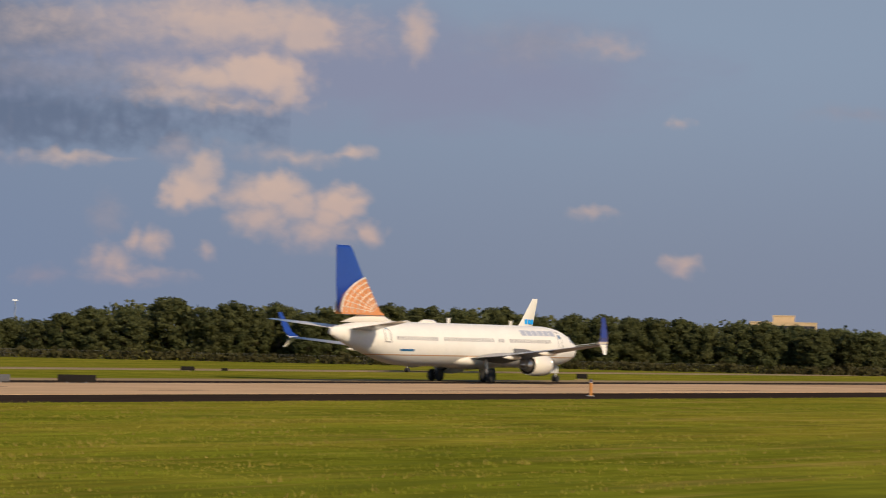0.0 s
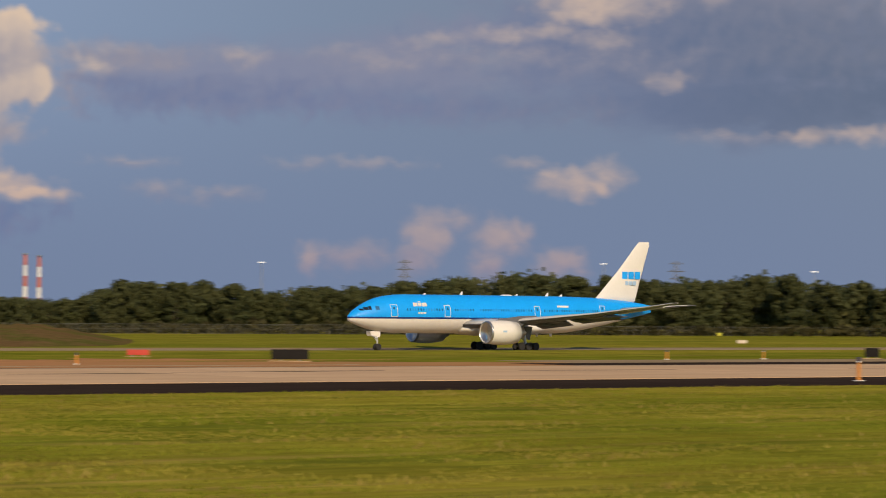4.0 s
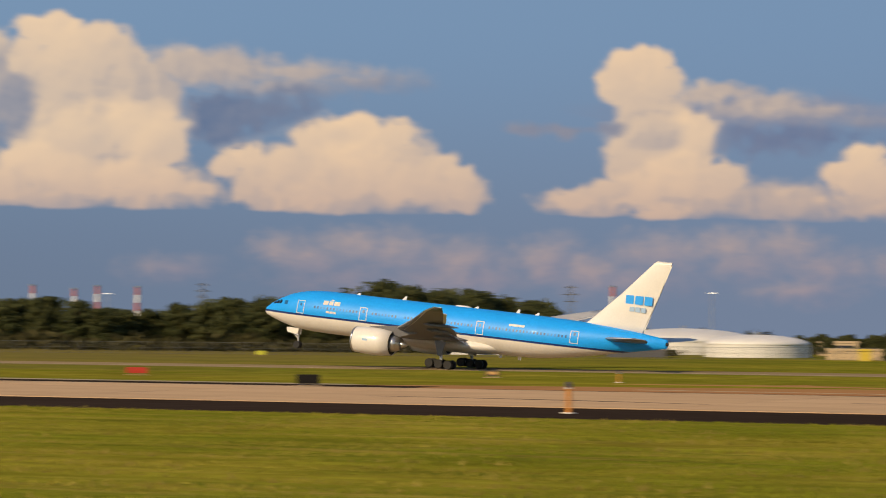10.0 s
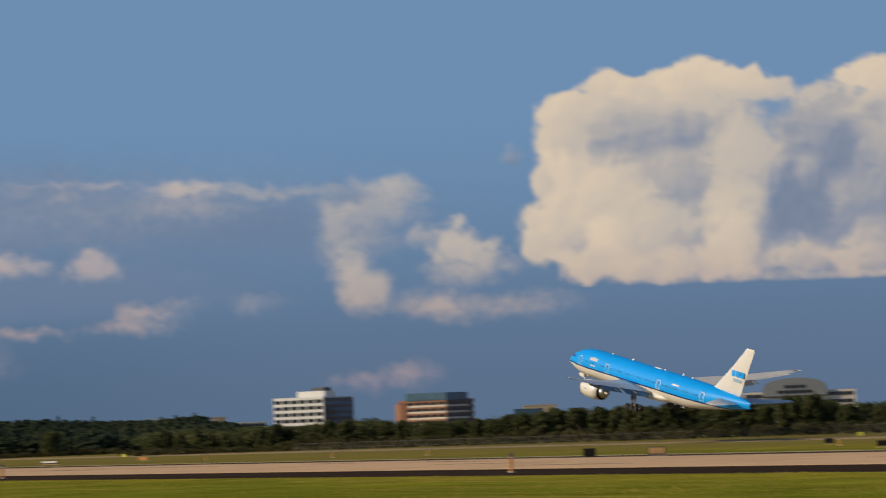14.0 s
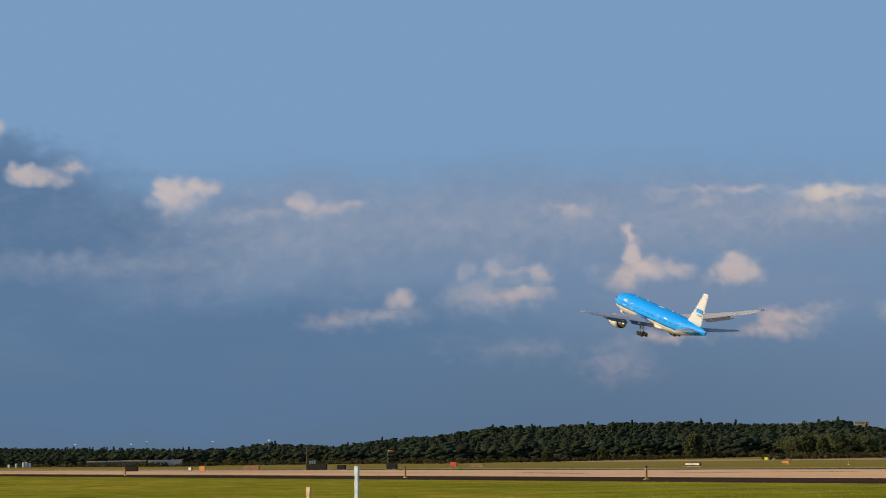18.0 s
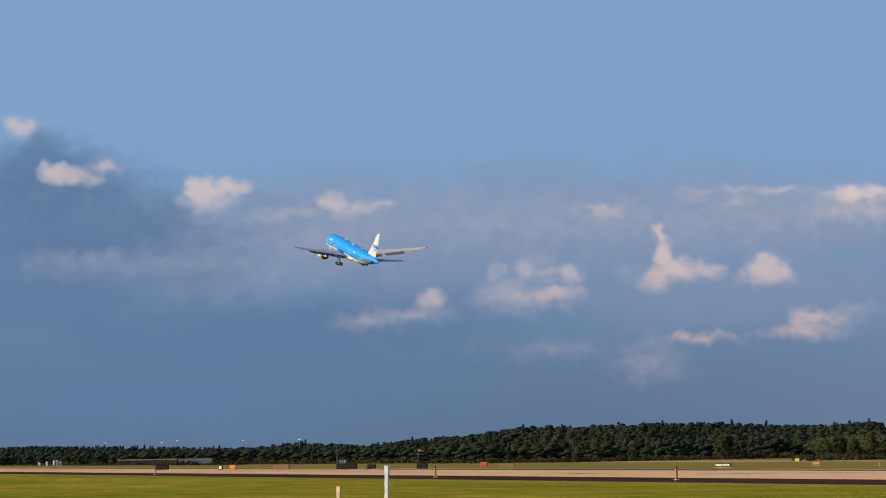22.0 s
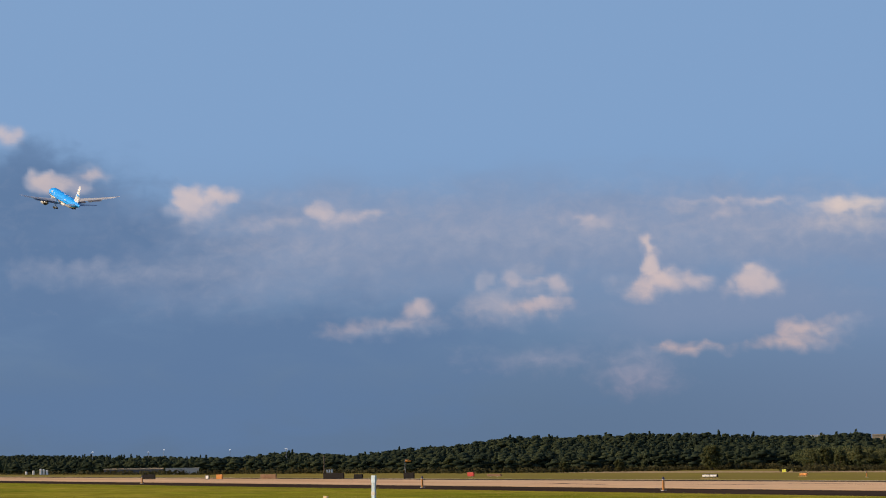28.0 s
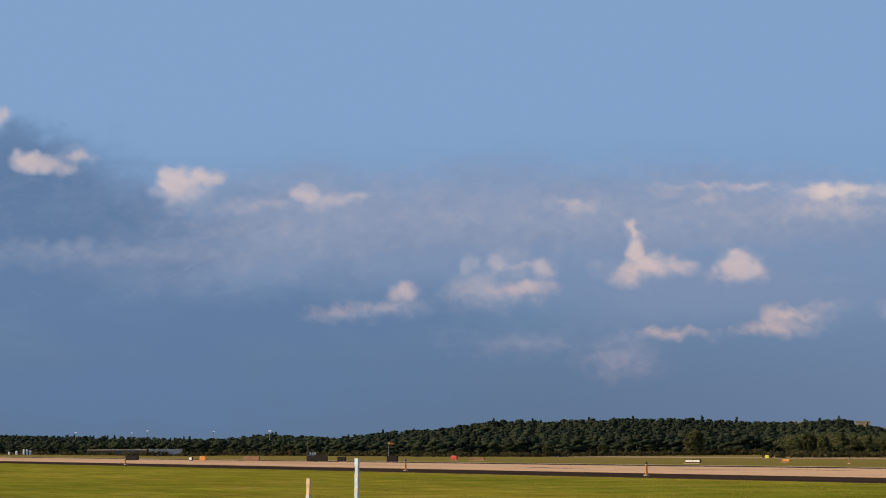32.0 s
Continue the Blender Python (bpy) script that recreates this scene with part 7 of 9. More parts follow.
def hill_wood():
    """Close-set mixed wood over the rise: rounded and pointed crowns of leaf sprays over solid inner foliage."""
    rng = np.random.default_rng(23)
    leaves, cores = [], []
    for row in range(20):
        k = row / 19
        a = 61.0
        while a < 92.0:
            near = hill_foot(a)
            R = near * (1 + 0.38 * k) + rng.uniform(-9, 9)
            b = radians(a)
            at = np.array([-math.sin(b) * R, math.cos(b) * R, hill_height(a, R) - 0.3])
            pointed = rng.random() < 0.14
            h = rng.uniform(5.2, 7.6) * (1.1 if pointed else 0.95)
            w = h * (rng.uniform(0.22, 0.30) if pointed else rng.uniform(0.40, 0.60))
            balls = []
            for q in range(7):
                z = 0.15 + 0.78 * q / 6
                reach = w * ((1.05 - z) ** 0.7 if pointed else math.sqrt(max(0.1, 1 - ((z - 0.5) / 0.52) ** 2)))
                g = q * 2.4 + rng.uniform(0, 1)
                balls.append((math.cos(g) * reach * 0.5, math.sin(g) * reach * 0.5, z * h, reach * rng.uniform(0.6, 0.95) + 0.25, h * 0.11))
            leaves.append(leaf_cloud(balls, 60, 0.36, rng) + at)
            cores += [(x + at[0], y + at[1], z + at[2], r, t) for x, y, z, r, t in balls]
            a += 4.2 / R * 57.3 * rng.uniform(0.5, 1.5) * (1.0 if a < 74 else 1.35)
    tagged(new("hill_wood", cloud_mesh("hill_wood", np.concatenate(leaves), M_pine)), "dark green mixed wood on a low rise", "woods", kind="stuff")
    inner = new("hill_wood_shade", core_mesh("hill_wood_shade", cores, M_pine, rng, 0.96, 1))
    tagged(inner, "dense inner foliage of the hillside wood", "woods", kind="stuff")


hill_wood()
TREES = trees_along()
# single trees and bushes that stand apart: bearing, distance, height, kind
APART = [(-13.2, 700, 10.5, 1), (-14.3, 695, 6.0, 5), (-18.7, 700, 5.2, 0), (-17.1, 690, 4.6, 2), (-15.6, 690, 4.4, 4), (-20.1, 690, 4.4, 5), (-21.3, 690, 5.4, 6), (6.3, 494, 5.0, 2), (6.05, 492, 4.8, 5), (5.75, 493, 4.7, 1), (5.45, 494, 4.4, 0), (5.2, 493, 4.2, 6), (4.95, 495, 3.8, 4), (17.2, 640, 4.2, 0), (16.7, 600, 2.6, 3), (65.4, 1000, 9.0, 3), (62.9, 985, 6.5, 1), (63.5, 990, 7.0, 4), (67.2, 1000, 4.5, 2), (68.3, 1000, 4.0, 0)]
# bushy clumps: first and last bearing, distance, height
for lo, hi, R, h in ((1.6, 3.0, 620, 4.9), (0.15, 0.5, 600, 5.9), (7.5, 8.4, 700, 4.8), (8.8, 9.3, 700, 2.9), (9.7, 10.3, 700, 4.0), (14.5, 15.2, 700, 4.0), (15.3, 16.0, 545, 4.6), (15.9, 17.7, 720, 4.9), (20.8, 21.9, 680, 6.2), (40.25, 40.85, 640, 3.4), (38.0, 38.5, 640, 5.2)):
    for i in range(round((hi - lo) / 0.14) + 1):
        APART.append((lo + i * 0.14, R + 7 * math.sin(i * 2.1), h * (0.86 + 0.14 * math.sin(i * 1.7 + lo)), (i * 3 + 1) % 7))
for a, R, h, k in APART:
    sized_copy(TREES[k], place(a, R, 0, a * 37 % 360) @ Matrix.Diagonal((h * 1.25, h * 1.25, h, 1)))


# ---- buildings and towers beyond the field ----
def across(centre, a, R):
    """Sideways offset, seen from the field, of a bearing from a building's middle."""
    return -(a - centre) * math.pi / 180 * R


def ribbon(parent, x0, x1, y, z0, z1, bay, mat, sink=0.35):
    """A row of panes set back behind a face at y; each pane is a piece of its own on one mesh."""
    n = max(1, round((x1 - x0) / bay))
    w = (x1 - x0) / n
    me = None
    for i in range(n):
        if me is None:
            first = part("pane", boxes((-w * 0.47, w * 0.47, -0.05, 0.05, z0 + 0.06, z1 - 0.06)), mat, parent)
            me = first.data
            ob = first
        else:
            ob = new("pane", me)
            ob.parent = parent
        ob.location = (x0 + w * (i + 0.5), y + sink, 0)


def brick_office():
    C, R = -18.0, 850.0
    top = thing("brick_office", place(C, R, 0), "low red-brown brick office with dark ribbon windows", "building")
    L, Rt = across(C, -13.15, R), across(C, -22.9, R)
    part("core", boxes((L + 16, Rt - 2, 1.2, 34, 0, 10.6)), M_winband, top, "dark core behind the window ribbons")
    for i in range(4):
        z = 10.9 - i * 2.75
        l = L + i * 4.5
        b = part("brick_band", boxes((l, Rt - i * 0.4, 0, 36, z - 1.35, z), bevel=0.04), M_brick, top, "red-brown brick parapet band")
        part("coping", boxes((l - 0.1, Rt - i * 0.4 + 0.1, -0.12, 0.3, z - 1.47, z - 1.352)), M_cream, b, "pale coping line")
        ribbon(top, l + 3, Rt - 2, 0.5, z - 2.75, z - 1.47, 4.5, M_winband)
    part("base", boxes((L + 22, Rt - 4, 0.2, 34, -0.2, 0.5)), M_brick, top, "brick base")
    for a0, a1, h in ((-14.48, -17.0, 15.1), (-19.34, -21.94, 15.9)):
        x0, x1 = across(C, a0, R), across(C, a1, R)
        blk = part("roof_block", boxes((x0, x1, 4, 26, 10.6, h), bevel=0.05), M_brick, top, "brick rooftop plant block")
        part("roof_edge", boxes((x0 - 0.1, x1 + 0.1, 3.9, 26.1, h - 0.05, h + 0.18)), M_cream, blk, "pale roof edge")
        sx = (x0 + x1) / 2
        part("sign_panel", loft(bmesh.new(), [[(sx + math.cos(k * math.tau / 16) * 4.2, y, h - 1.9 + math.sin(k * math.tau / 16) * 0.75) for k in range(16)] for y in (3.8, 3.99)]), M_board, blk, "pale oval sign")
    t = bmesh.new()
    x = across(C, -18.2, R)
    loft(t, [[(x + math.cos(k * math.tau / 18) * r, 2 + math.sin(k * math.tau / 18) * r, z) for k in range(18)] for z, r in ((0, 4.7), (13.2, 4.7), (13.3, 5.3), (14.0, 5.3))])
    part("stair_tower", t, M_darkroof, top, "dark round stair tower")
    for a, w in ((-13.9, 3.5), (-17.35, 3.0), (-18.9, 2.2), (-22.3, 4.0)):
        xx = across(C, a, R)
        part("roof_unit", boxes((xx - w, xx + w, 6, 10, 10.9, 12.1), bevel=0.05), M_tank, top, "pale rooftop unit")


def terraced_office():
    C, R = -5.0, 980.0
    top = thing("terraced_office", place(C, R, 0), "stepped office with red bands and green glazing", "building")
    # bearings of both ends, floor, height and setback of each storey
    rows = [(-3.05, -6.95, -0.3, 3.5, 0.0), (-3.10, -6.90, 3.2, 3.6, 1.0), (-3.14, -6.84, 6.8, 3.6, 2.0), (-3.18, -6.78, 10.4, 3.5, 3.0), (-3.22, -6.72, 13.9, 2.0, 4.0), (-3.80, -5.78, 15.9, 2.5, 8.0), (-3.84, -5.70, 18.4, 2.2, 9.0)]
    for a0, a1, z, h, d in rows:
        x0, x1 = across(C, a0, R), across(C, a1, R)
        glass = h - 1.75
        part("floor_core", boxes((x0 + 0.6, x1 - 0.6, d + 0.8, 30, z, z + h)), M_green, top, "green glazed storey")
        if glass > 0.4:
            ribbon(top, x0 + 1, x1 - 1, d + 0.3, z, z + glass, 4.0, M_green)
        bnd = part("red_band", boxes((x0, x1, d, 30, z + glass + 0.35, z + h - 0.4)), M_redband, top, "red terracotta band")
        part("pale_coping", boxes((x0 - 0.1, x1 + 0.1, d - 0.12, 30, z + h - 0.4, z + h)), M_cream, bnd, "pale concrete coping")
        part("pale_sill", boxes((x0, x1, d - 0.06, 30, z + glass, z + glass + 0.35)), M_cream, bnd, "pale concrete sill")


def big_tank(C, half, R, top_el, platform):
    r = math.tan(radians(half)) * R
    top = thing("storage_tank", place(C, R + r, 0), "large white cylindrical storage tank with a low roof", "tank")
    n = 64
    ring = lambda z, q: [(math.cos(k * math.tau / n) * q, math.sin(k * math.tau / n) * q, z) for k in range(n)]
    H = EYE + math.tan(radians(top_el)) * R
    for k in range(6):
        z0, z1 = H * k / 6, H * (k + 1) / 6
        smooth(part("shell_course", loft(bmesh.new(), [ring(z0, r), ring(z1 - 0.06, r), ring(z1 - 0.05, r - 0.06), ring(z1, r - 0.06)]), M_tank, top, "white welded shell course"), False)
    part("roof", loft(bmesh.new(), [ring(H, r + 0.15), ring(H + 0.25, r + 0.15), ring(H + 1.6, 2.0), ring(H + 1.7, 0.5)]), M_tank, top, "low white cone roof")
    xx = across(C, platform, R)
    if r > 10:
        part("platform", boxes((xx - 2.2, xx + 2.2, -r * 0.6, -r * 0.6 + 3, H + 0.2, H + 2.4)), M_grey, top, "grey roof platform")


def low_wall():
    C, R = 11.0, 505.0
    top = thing("long_shed", place(C, R, 0), "long low beige shed with a red stripe", "building")
    x0, x1, x2 = across(C, 15.9, R), across(C, 1.05, R), across(C, -0.35, R)
    body = part("wall", boxes((x0, x2, 0, 12, 0, 3.7)), M_beige, top, "plain beige wall")
    part("red_bay", boxes((x1 + 0.02, x1 + 3.4, -0.5, 0, 1.1, 2.1)), M_redband, body, "red loading bay canopy")
    part("stripe", boxes((x0, x1, -0.06, 0, 1.32, 1.8)), M_redband, body, "red stripe")
    part("lower_wall", boxes((x0, x1, -0.12, 0, 0, 1.3)), M_cream, body, "pale lower wall")
    part("parapet", boxes((x0, x1, -0.06, 0, 1.802, 2.05)), M_cream, body, "pale string course")


def dome_tank(C, a0, a1, R, rim, crown):
    r = abs(a0 - a1) / 2 * math.pi / 180 * R
    top = thing("domed_tank", place(C, R + r, 0), "low white domed storage tank", "tank", "low domed tanks")
    n = 48
    ring = lambda z, q: [(math.cos(k * math.tau / n) * q, math.sin(k * math.tau / n) * q, z) for k in range(n)]
    part("shell", loft(bmesh.new(), [ring(-0.5, r), ring(rim, r)]), M_tank, top, "white tank shell")
    smooth(part("dome_roof", loft(bmesh.new(), [ring(rim + 0.01, r + 0.1)] + [ring(rim + (crown - rim) * math.sin(k * math.pi / 12), r * math.cos(k * math.pi / 12) + 0.05) for k in range(1, 6)] + [ring(crown, 0.1)]), M_tank, top, "white domed roof"))
    part("vent", rod(bmesh.new(), (0, 0, crown - 0.1), (0, 0, crown + 0.6), 0.4), M_grey, top, "roof vent")


def plain_block(name, C, R, a0, a1, z0, z1, mat, label, storeys=0, glass=None, depth=18, roof=None):
    """A plain building with window rows and a parapet."""
    top = thing(name, place(C, R, 0), label, "building")
    x0, x1 = across(C, a0, R), across(C, a1, R)
    x0, x1 = min(x0, x1), max(x0, x1)
    body = part("wall", boxes((x0, x1, 0, depth, z0, z1), bevel=0.05), mat, top)
    part("parapet", boxes((x0 - 0.15, x1 + 0.15, -0.15, depth + 0.15, z1 - 0.1, z1 + 0.35)), roof or mat, body, "roof parapet")
    for i in range(storeys):
        h = (z1 - z0) / storeys
        ribbon(top, x0 + 0.6, x1 - 0.6, -0.08, z0 + h * i + h * 0.3, z0 + h * i + h * 0.82, 3.0, glass or M_winband, 0.0)
    return top


def curved_roof_office():
    C, R = 50.75, 1250.0
    top = thing("curved_roof_office", place(C, R, 0), "pale office with a barrel-roofed centre above the trees", "building")
    lo = EYE + R * math.tan(radians(0.32))
    hi = EYE + R * math.tan(radians(0.58))
    x0, x1 = across(C, 51.85, R), across(C, 49.65, R)
    part("wing_wall", boxes((x0, x1, 0, 30, 0, lo)), M_cream, top, "pale concrete wings")
    for i in range(4):
        ribbon(top, x0 + 1, x1 - 1, -0.1, 1.5 + i * 3.2, 3.1 + i * 3.2, 3.6, M_winband, 0.0)
    xa, xb = across(C, 51.45, R), across(C, 50.2, R)
    mid, half = (xa + xb) / 2, (xb - xa) / 2
    prof = [(mid - half, lo - 2), (mid - half, lo + 1)] + [(mid - half * math.cos(k * math.pi / 10) * 0.98, lo + 1 + (hi - lo - 1) * math.sin(k * math.pi / 10) ** 0.75) for k in range(1, 10)] + [(mid + half, lo + 1), (mid + half, lo - 2)]
    part("barrel_roof", loft(bmesh.new(), [[(x, y, z) for x, z in prof] for y in (-2, 28)]), M_dome, top, "grey glazed barrel roof")
    for i in range(2):
        ribbon(top, xa + 6 + i * 3, xb - 6 - i * 3, -2.1, lo - 1 + i * 2.2, lo + 0.4 + i * 2.2, 3.0, M_winband, 0.0)


def grid_tower(name, C, R, a0, a1, top_el, label, wallmat, glassmat, storeys, bay, side_mat, pent=0.0):
    """Office tower of floor bands and piers, turned so that its long front takes the sun and its end stays dark."""
    turn = -30.0
    c, s = math.cos(radians(turn)), -math.sin(radians(turn))
    full = abs(a0 - a1) * math.pi / 180 * R
    W, D = full * 0.62 / c, full * 0.38 / s
    corner = a0 + (a1 - a0) * 0.62
    top = thing(name, place(corner, R, 0, turn), label, "building")
    H = EYE + R * math.tan(radians(top_el))
    part("glass_core", boxes((-W + 0.4, -0.4, 0.6, D - 0.4, 0, H - 0.5)), glassmat, top, "glazed core")
    if side_mat:
        part("dark_end", boxes((-0.3, 0.25, 0.5, D, 0, H * 0.95)), side_mat, top, "dark glazed end")
    fl = H / storeys
    for i in range(storeys):
        z = fl * i
        part("floor_band", boxes((-W, 0, 0, D, z + fl * 0.56, z + fl)), wallmat, top, "pale floor band")
        n = max(3, round(D / bay))
        for k in range(n):
            part("end_pane", boxes((0.26, 0.32, 0.8 + k * (D - 1) / n, 0.8 + (k + 0.8) * (D - 1) / n, z + fl * 0.25, z + fl * 0.8)), M_winband, top)
    n = max(3, round(W / bay))
    for i in range(n + 1):
        x = -W + W * i / n
        part("pier", boxes((x - 0.2, x + 0.2, -0.15, 0.5, 0, H - 0.2)), wallmat, top, "pale pier")
    if pent:
        part("penthouse", boxes((-W * 0.6, -W * 0.05, 4, 14, H, H + pent)), wallmat, top, "rooftop plant room")
        part("lift_house", boxes((-W * 0.35, -W * 0.1, 6, 12, H + pent, H + pent + 1.6)), M_darkroof, top, "dark lift house")
    return top


brick_office()
terraced_office()
big_tank(5.6, 1.98, 820.0, 0.50, 4.28)
big_tank(12.3, 1.53, 880.0, 0.36, 13.15)
big_tank(3.17, 0.29, 700.0, 0.375, 3.17)
low_wall()
plain_block("tan_hut", 17.0, 660, 17.35, 16.6, 0, 2.9, M_beige, "low tan hut among bushes", 1, M_winband, 6)
dome_tank(20.0, 21.5, 18.5, 650, 2.8, 5.9)
dome_tank(18.55, 19.6, 17.5, 600, 2.6, 4.75)
plain_block("grey_shed", 20.9, 590, 21.5, 20.35, 0, 2.75, M_darkroof, "low dark grey shed before a domed tank", 0, None, 8, M_cream)
plain_block("white_hut", 24.05, 610, 24.6, 23.95, 0, 2.9, M_tank, "low white hut under the trees", 1, M_winband, 6)
plain_block("white_hut", 23.65, 612, 23.93, 23.45, 0, 2.1, M_tank, "low white hut beside another under the trees", 0, None, 6, M_grey)
plain_block("low_white_wall", 22.5, 600, 23.0, 22.0, 0, 0.75, M_tank, "low white wall at the edge of the wood", 0, None, 0.6)
plain_block("yellow_container", 16.46, 560, 16.58, 16.34, 0, 2.0, M_yellow, "yellow container with pale ends beside a hut", 0, None, 2.4)
plain_block("tan_store", 15.95, 575, 17.2, 16.0, 0, 1.9, M_beige, "low tan store behind a yellow container", 0, None, 5)
plain_block("cream_roofed_block", 12.5, 620, 14.6, 10.4, 0, 4.2, M_cream, "low cream block with a dark red band", 1, M_redband, 8)
curved_roof_office()
grid_tower("concrete_tower", 60.3, 1300, 61.06, 59.48, 0.585, "white concrete office tower with a dark glazed wing", M_tank, M_winband, 7, 4.0, M_bluegl, 2.6)
grid_tower("brick_glass_tower", 57.9, 1300, 58.6, 57.1, 0.44, "red-brown office with blue glazed upper floors", M_brick, M_winband, 6, 4.0, None, 0)


def brick_tower_trim():
    top = next(o for o in bpy.data.objects if o.name == "brick_glass_tower")
    H = EYE + 1300 * math.tan(radians(0.44))
    W = 1.5 * math.pi / 180 * 1300 * 0.62 / math.cos(radians(30))
    part("stair_tower", rod(bmesh.new(), (-W + 1.0, 4, 0), (-W + 1.0, 4, H - 1.5), 4.6, 4.6, 20), M_brick, top, "round brick stair tower")
    for i in range(1, 6):
        z = H * i / 6
        part("white_band", boxes((-W + 5, 0.4, -0.25, -0.152, z - 0.55, z + 0.35)), M_cream, top, "thin white band")
        part("white_band", boxes((0.40, 0.50, 0.2, 20, z - 0.5, z + 0.3)), M_cream, top, "thin white band")
    part("glass_crown", boxes((-W + 4, 0.6, -0.3, 19, H - 0.4, H + 3.0)), M_bluegl, top, "blue mirror-glass top storey")


brick_tower_trim()
plain_block("blue_glass_block", 56.0, 1400, 56.33, 55.75, 2, EYE + 1400 * 0.003, M_bluegl, "low blue mirror-glass office", 3, M_bluegl)
plain_block("tan_block", 55.75, 1430, 56.15, 55.5, 4, EYE + 1430 * 0.0042, M_beige, "low tan office block", 0)
plain_block("white_wing", 61.6, 1500, 61.85, 61.2, 4, EYE + 1500 * 0.0022, M_cream, "low pale building among the trees", 2, M_winband)
plain_block("tan_roof", 62.15, 1500, 62.28, 62.0, 6, EYE + 1500 * 0.0044, M_beige, "tan rooftop block above the wood", 0)
plain_block("white_roof", 63.4, 1600, 63.55, 63.2, 8, EYE + 1600 * 0.0046, M_tank, "white rooftop above the wood", 0)
plain_block("beige_hotel", -63.8, 1300, -63.12, -64.42, 6, EYE + 1300 * 0.0101, M_beige, "beige flat-roofed block above the trees", 2, M_winband)
plain_block("beige_penthouse", -63.77, 1304, -63.56, -63.98, EYE + 1300 * 0.0101, EYE + 1300 * 0.0124, M_beige, "beige rooftop plant block", 0)
plain_block("grey_roof", -49.3, 1300, -49.15, -49.42, 6, EYE + 1300 * 0.0041, M_bluegl, "small blue-grey roof above the trees", 0)
plain_block("white_depot", 40.5, 700, 41.15, 39.93, 0, 4.75, M_tank, "low white depot building", 3, M_tank, 16)
plain_block("grey_garage", 39.45, 702, 39.9, 39.0, 0, 4.3, M_cream, "grey garage with wide dark doors", 1, M_darkroof, 14, M_rust)
plain_block("white_store", 38.8, 704, 38.98, 38.45, 0, 4.5, M_tank, "low white store with a dark loading bay", 0, None, 14)
plain_block("loading_bay", 38.7, 702.4, 38.85, 38.5, 0, 2.2, M_winband, "dark loading bay before a white store", 0, None, 1.2)
plain_block("white_annex", 38.35, 745, 38.75, 37.95, 0, 5.75, M_tank, "white flat-roofed annex behind a store", 0, None, 12)
plain_block("white_hut", 43.17, 600, 43.42, 42.93, 0, 5.15, M_tank, "small white two-storey hut", 4, M_tank, 6)
plain_block("tan_shed", 43.9, 800, 44.25, 43.3, 0, EYE - 800 * 0.0016, M_beige, "low tan shed with flat roof", 0)
plain_block("tan_warehouse", 48.55, 900, 48.9, 48.2, 0, EYE + 900 * 0.0011, M_beige, "low tan warehouse roof", 0)


def chimney(a, el, R, foot=0.0):
    top = thing("striped_mast", place(a, R, foot), "red and white banded mast", "mast", "red and white masts")
    H = EYE + R * math.tan(radians(el)) - foot
    for k in range(6):
        z0, z1 = H * k / 6, H * (k + 1) / 6
        r0 = 1.15 - 0.05 * k
        part("band", rod(bmesh.new(), (0, 0, z0), (0, 0, z1), r0, r0 - 0.05, 10), M_redband if k % 2 else M_tank, top, "painted band")
    part("cap", rod(bmesh.new(), (0, 0, H), (0, 0, H + 0.5), 1.25, 1.25, 10), M_grey, top, "grey top platform")


for a, el, R in ((-27.96, 0.93, 1500), (-28.24, 0.90, 1500), (-29.49, 0.99, 1450), (-29.76, 0.955, 1450), (21.38, 0.74, 1300), (32.75, 0.67, 1400), (31.95, 0.61, 1400), (31.5, 0.67, 1400), (30.72, 0.66, 1400)):
    chimney(a, el, R, on_ground(a, R))


def pylon(a, el, R):
    """Lattice power pylon with cross arms."""
    top = thing("pylon", place(a, R, on_ground(a, R)), "dark lattice power pylon", "pylon", "power pylons")
    H = EYE + R * math.tan(radians(el)) - on_ground(a, R)
    w = H * 0.09
    legs = []
    bm = bmesh.new()
    for sx in (-1, 1):
        for sy in (-1, 1):
            rod(bm, (sx * w, sy * w, 0), (sx * w * 0.22, sy * w * 0.22, H), 0.22, 0.14, 4)
    for k in range(8):
        z0, z1 = H * k / 8, H * (k + 1) / 8
        w0, w1 = w * (1 - 0.78 * k / 8), w * (1 - 0.78 * (k + 1) / 8)
        for s in (-1, 1):
            rod(bm, (-w0, s * w0, z0), (w1, s * w1, z1), 0.11, n=4)
            rod(bm, (w0, s * w0, z0), (-w1, s * w1, z1), 0.11, n=4)
    part("lattice_mast", bm, M_steelwork, top, "dark steel lattice")
    for z, reach in ((0.97, 0.10), (0.85, 0.13), (0.73, 0.10)):
        arm = bmesh.new()
        rod(arm, (-H * reach, 0, H * z), (H * reach, 0, H * z), 0.2, n=4)
        rod(arm, (-H * reach, 0, H * z), (0, 0, H * (z + 0.04)), 0.12, n=4)
        rod(arm, (H * reach, 0, H * z), (0, 0, H * (z + 0.04)), 0.12, n=4)
        part("cross_arm", arm, M_steelwork, top, "cross arm")


for a, el, R in ((-42.25, 0.97, 1500), (-47.84, 0.72, 1500), (-36.91, 0.955, 1500), (-55.28, 0.76, 1500), (20.78, 0.87, 1300), (11.6, 0.95, 1500), (29.45, 0.74, 1500), (22.21, 0.75, 1500), (38.05, 0.41, 1400), (40.22, 0.29, 1500), (-10.18, 1.05, 1500), (0.82, 1.05, 1500)):
    pylon(a, el, R)


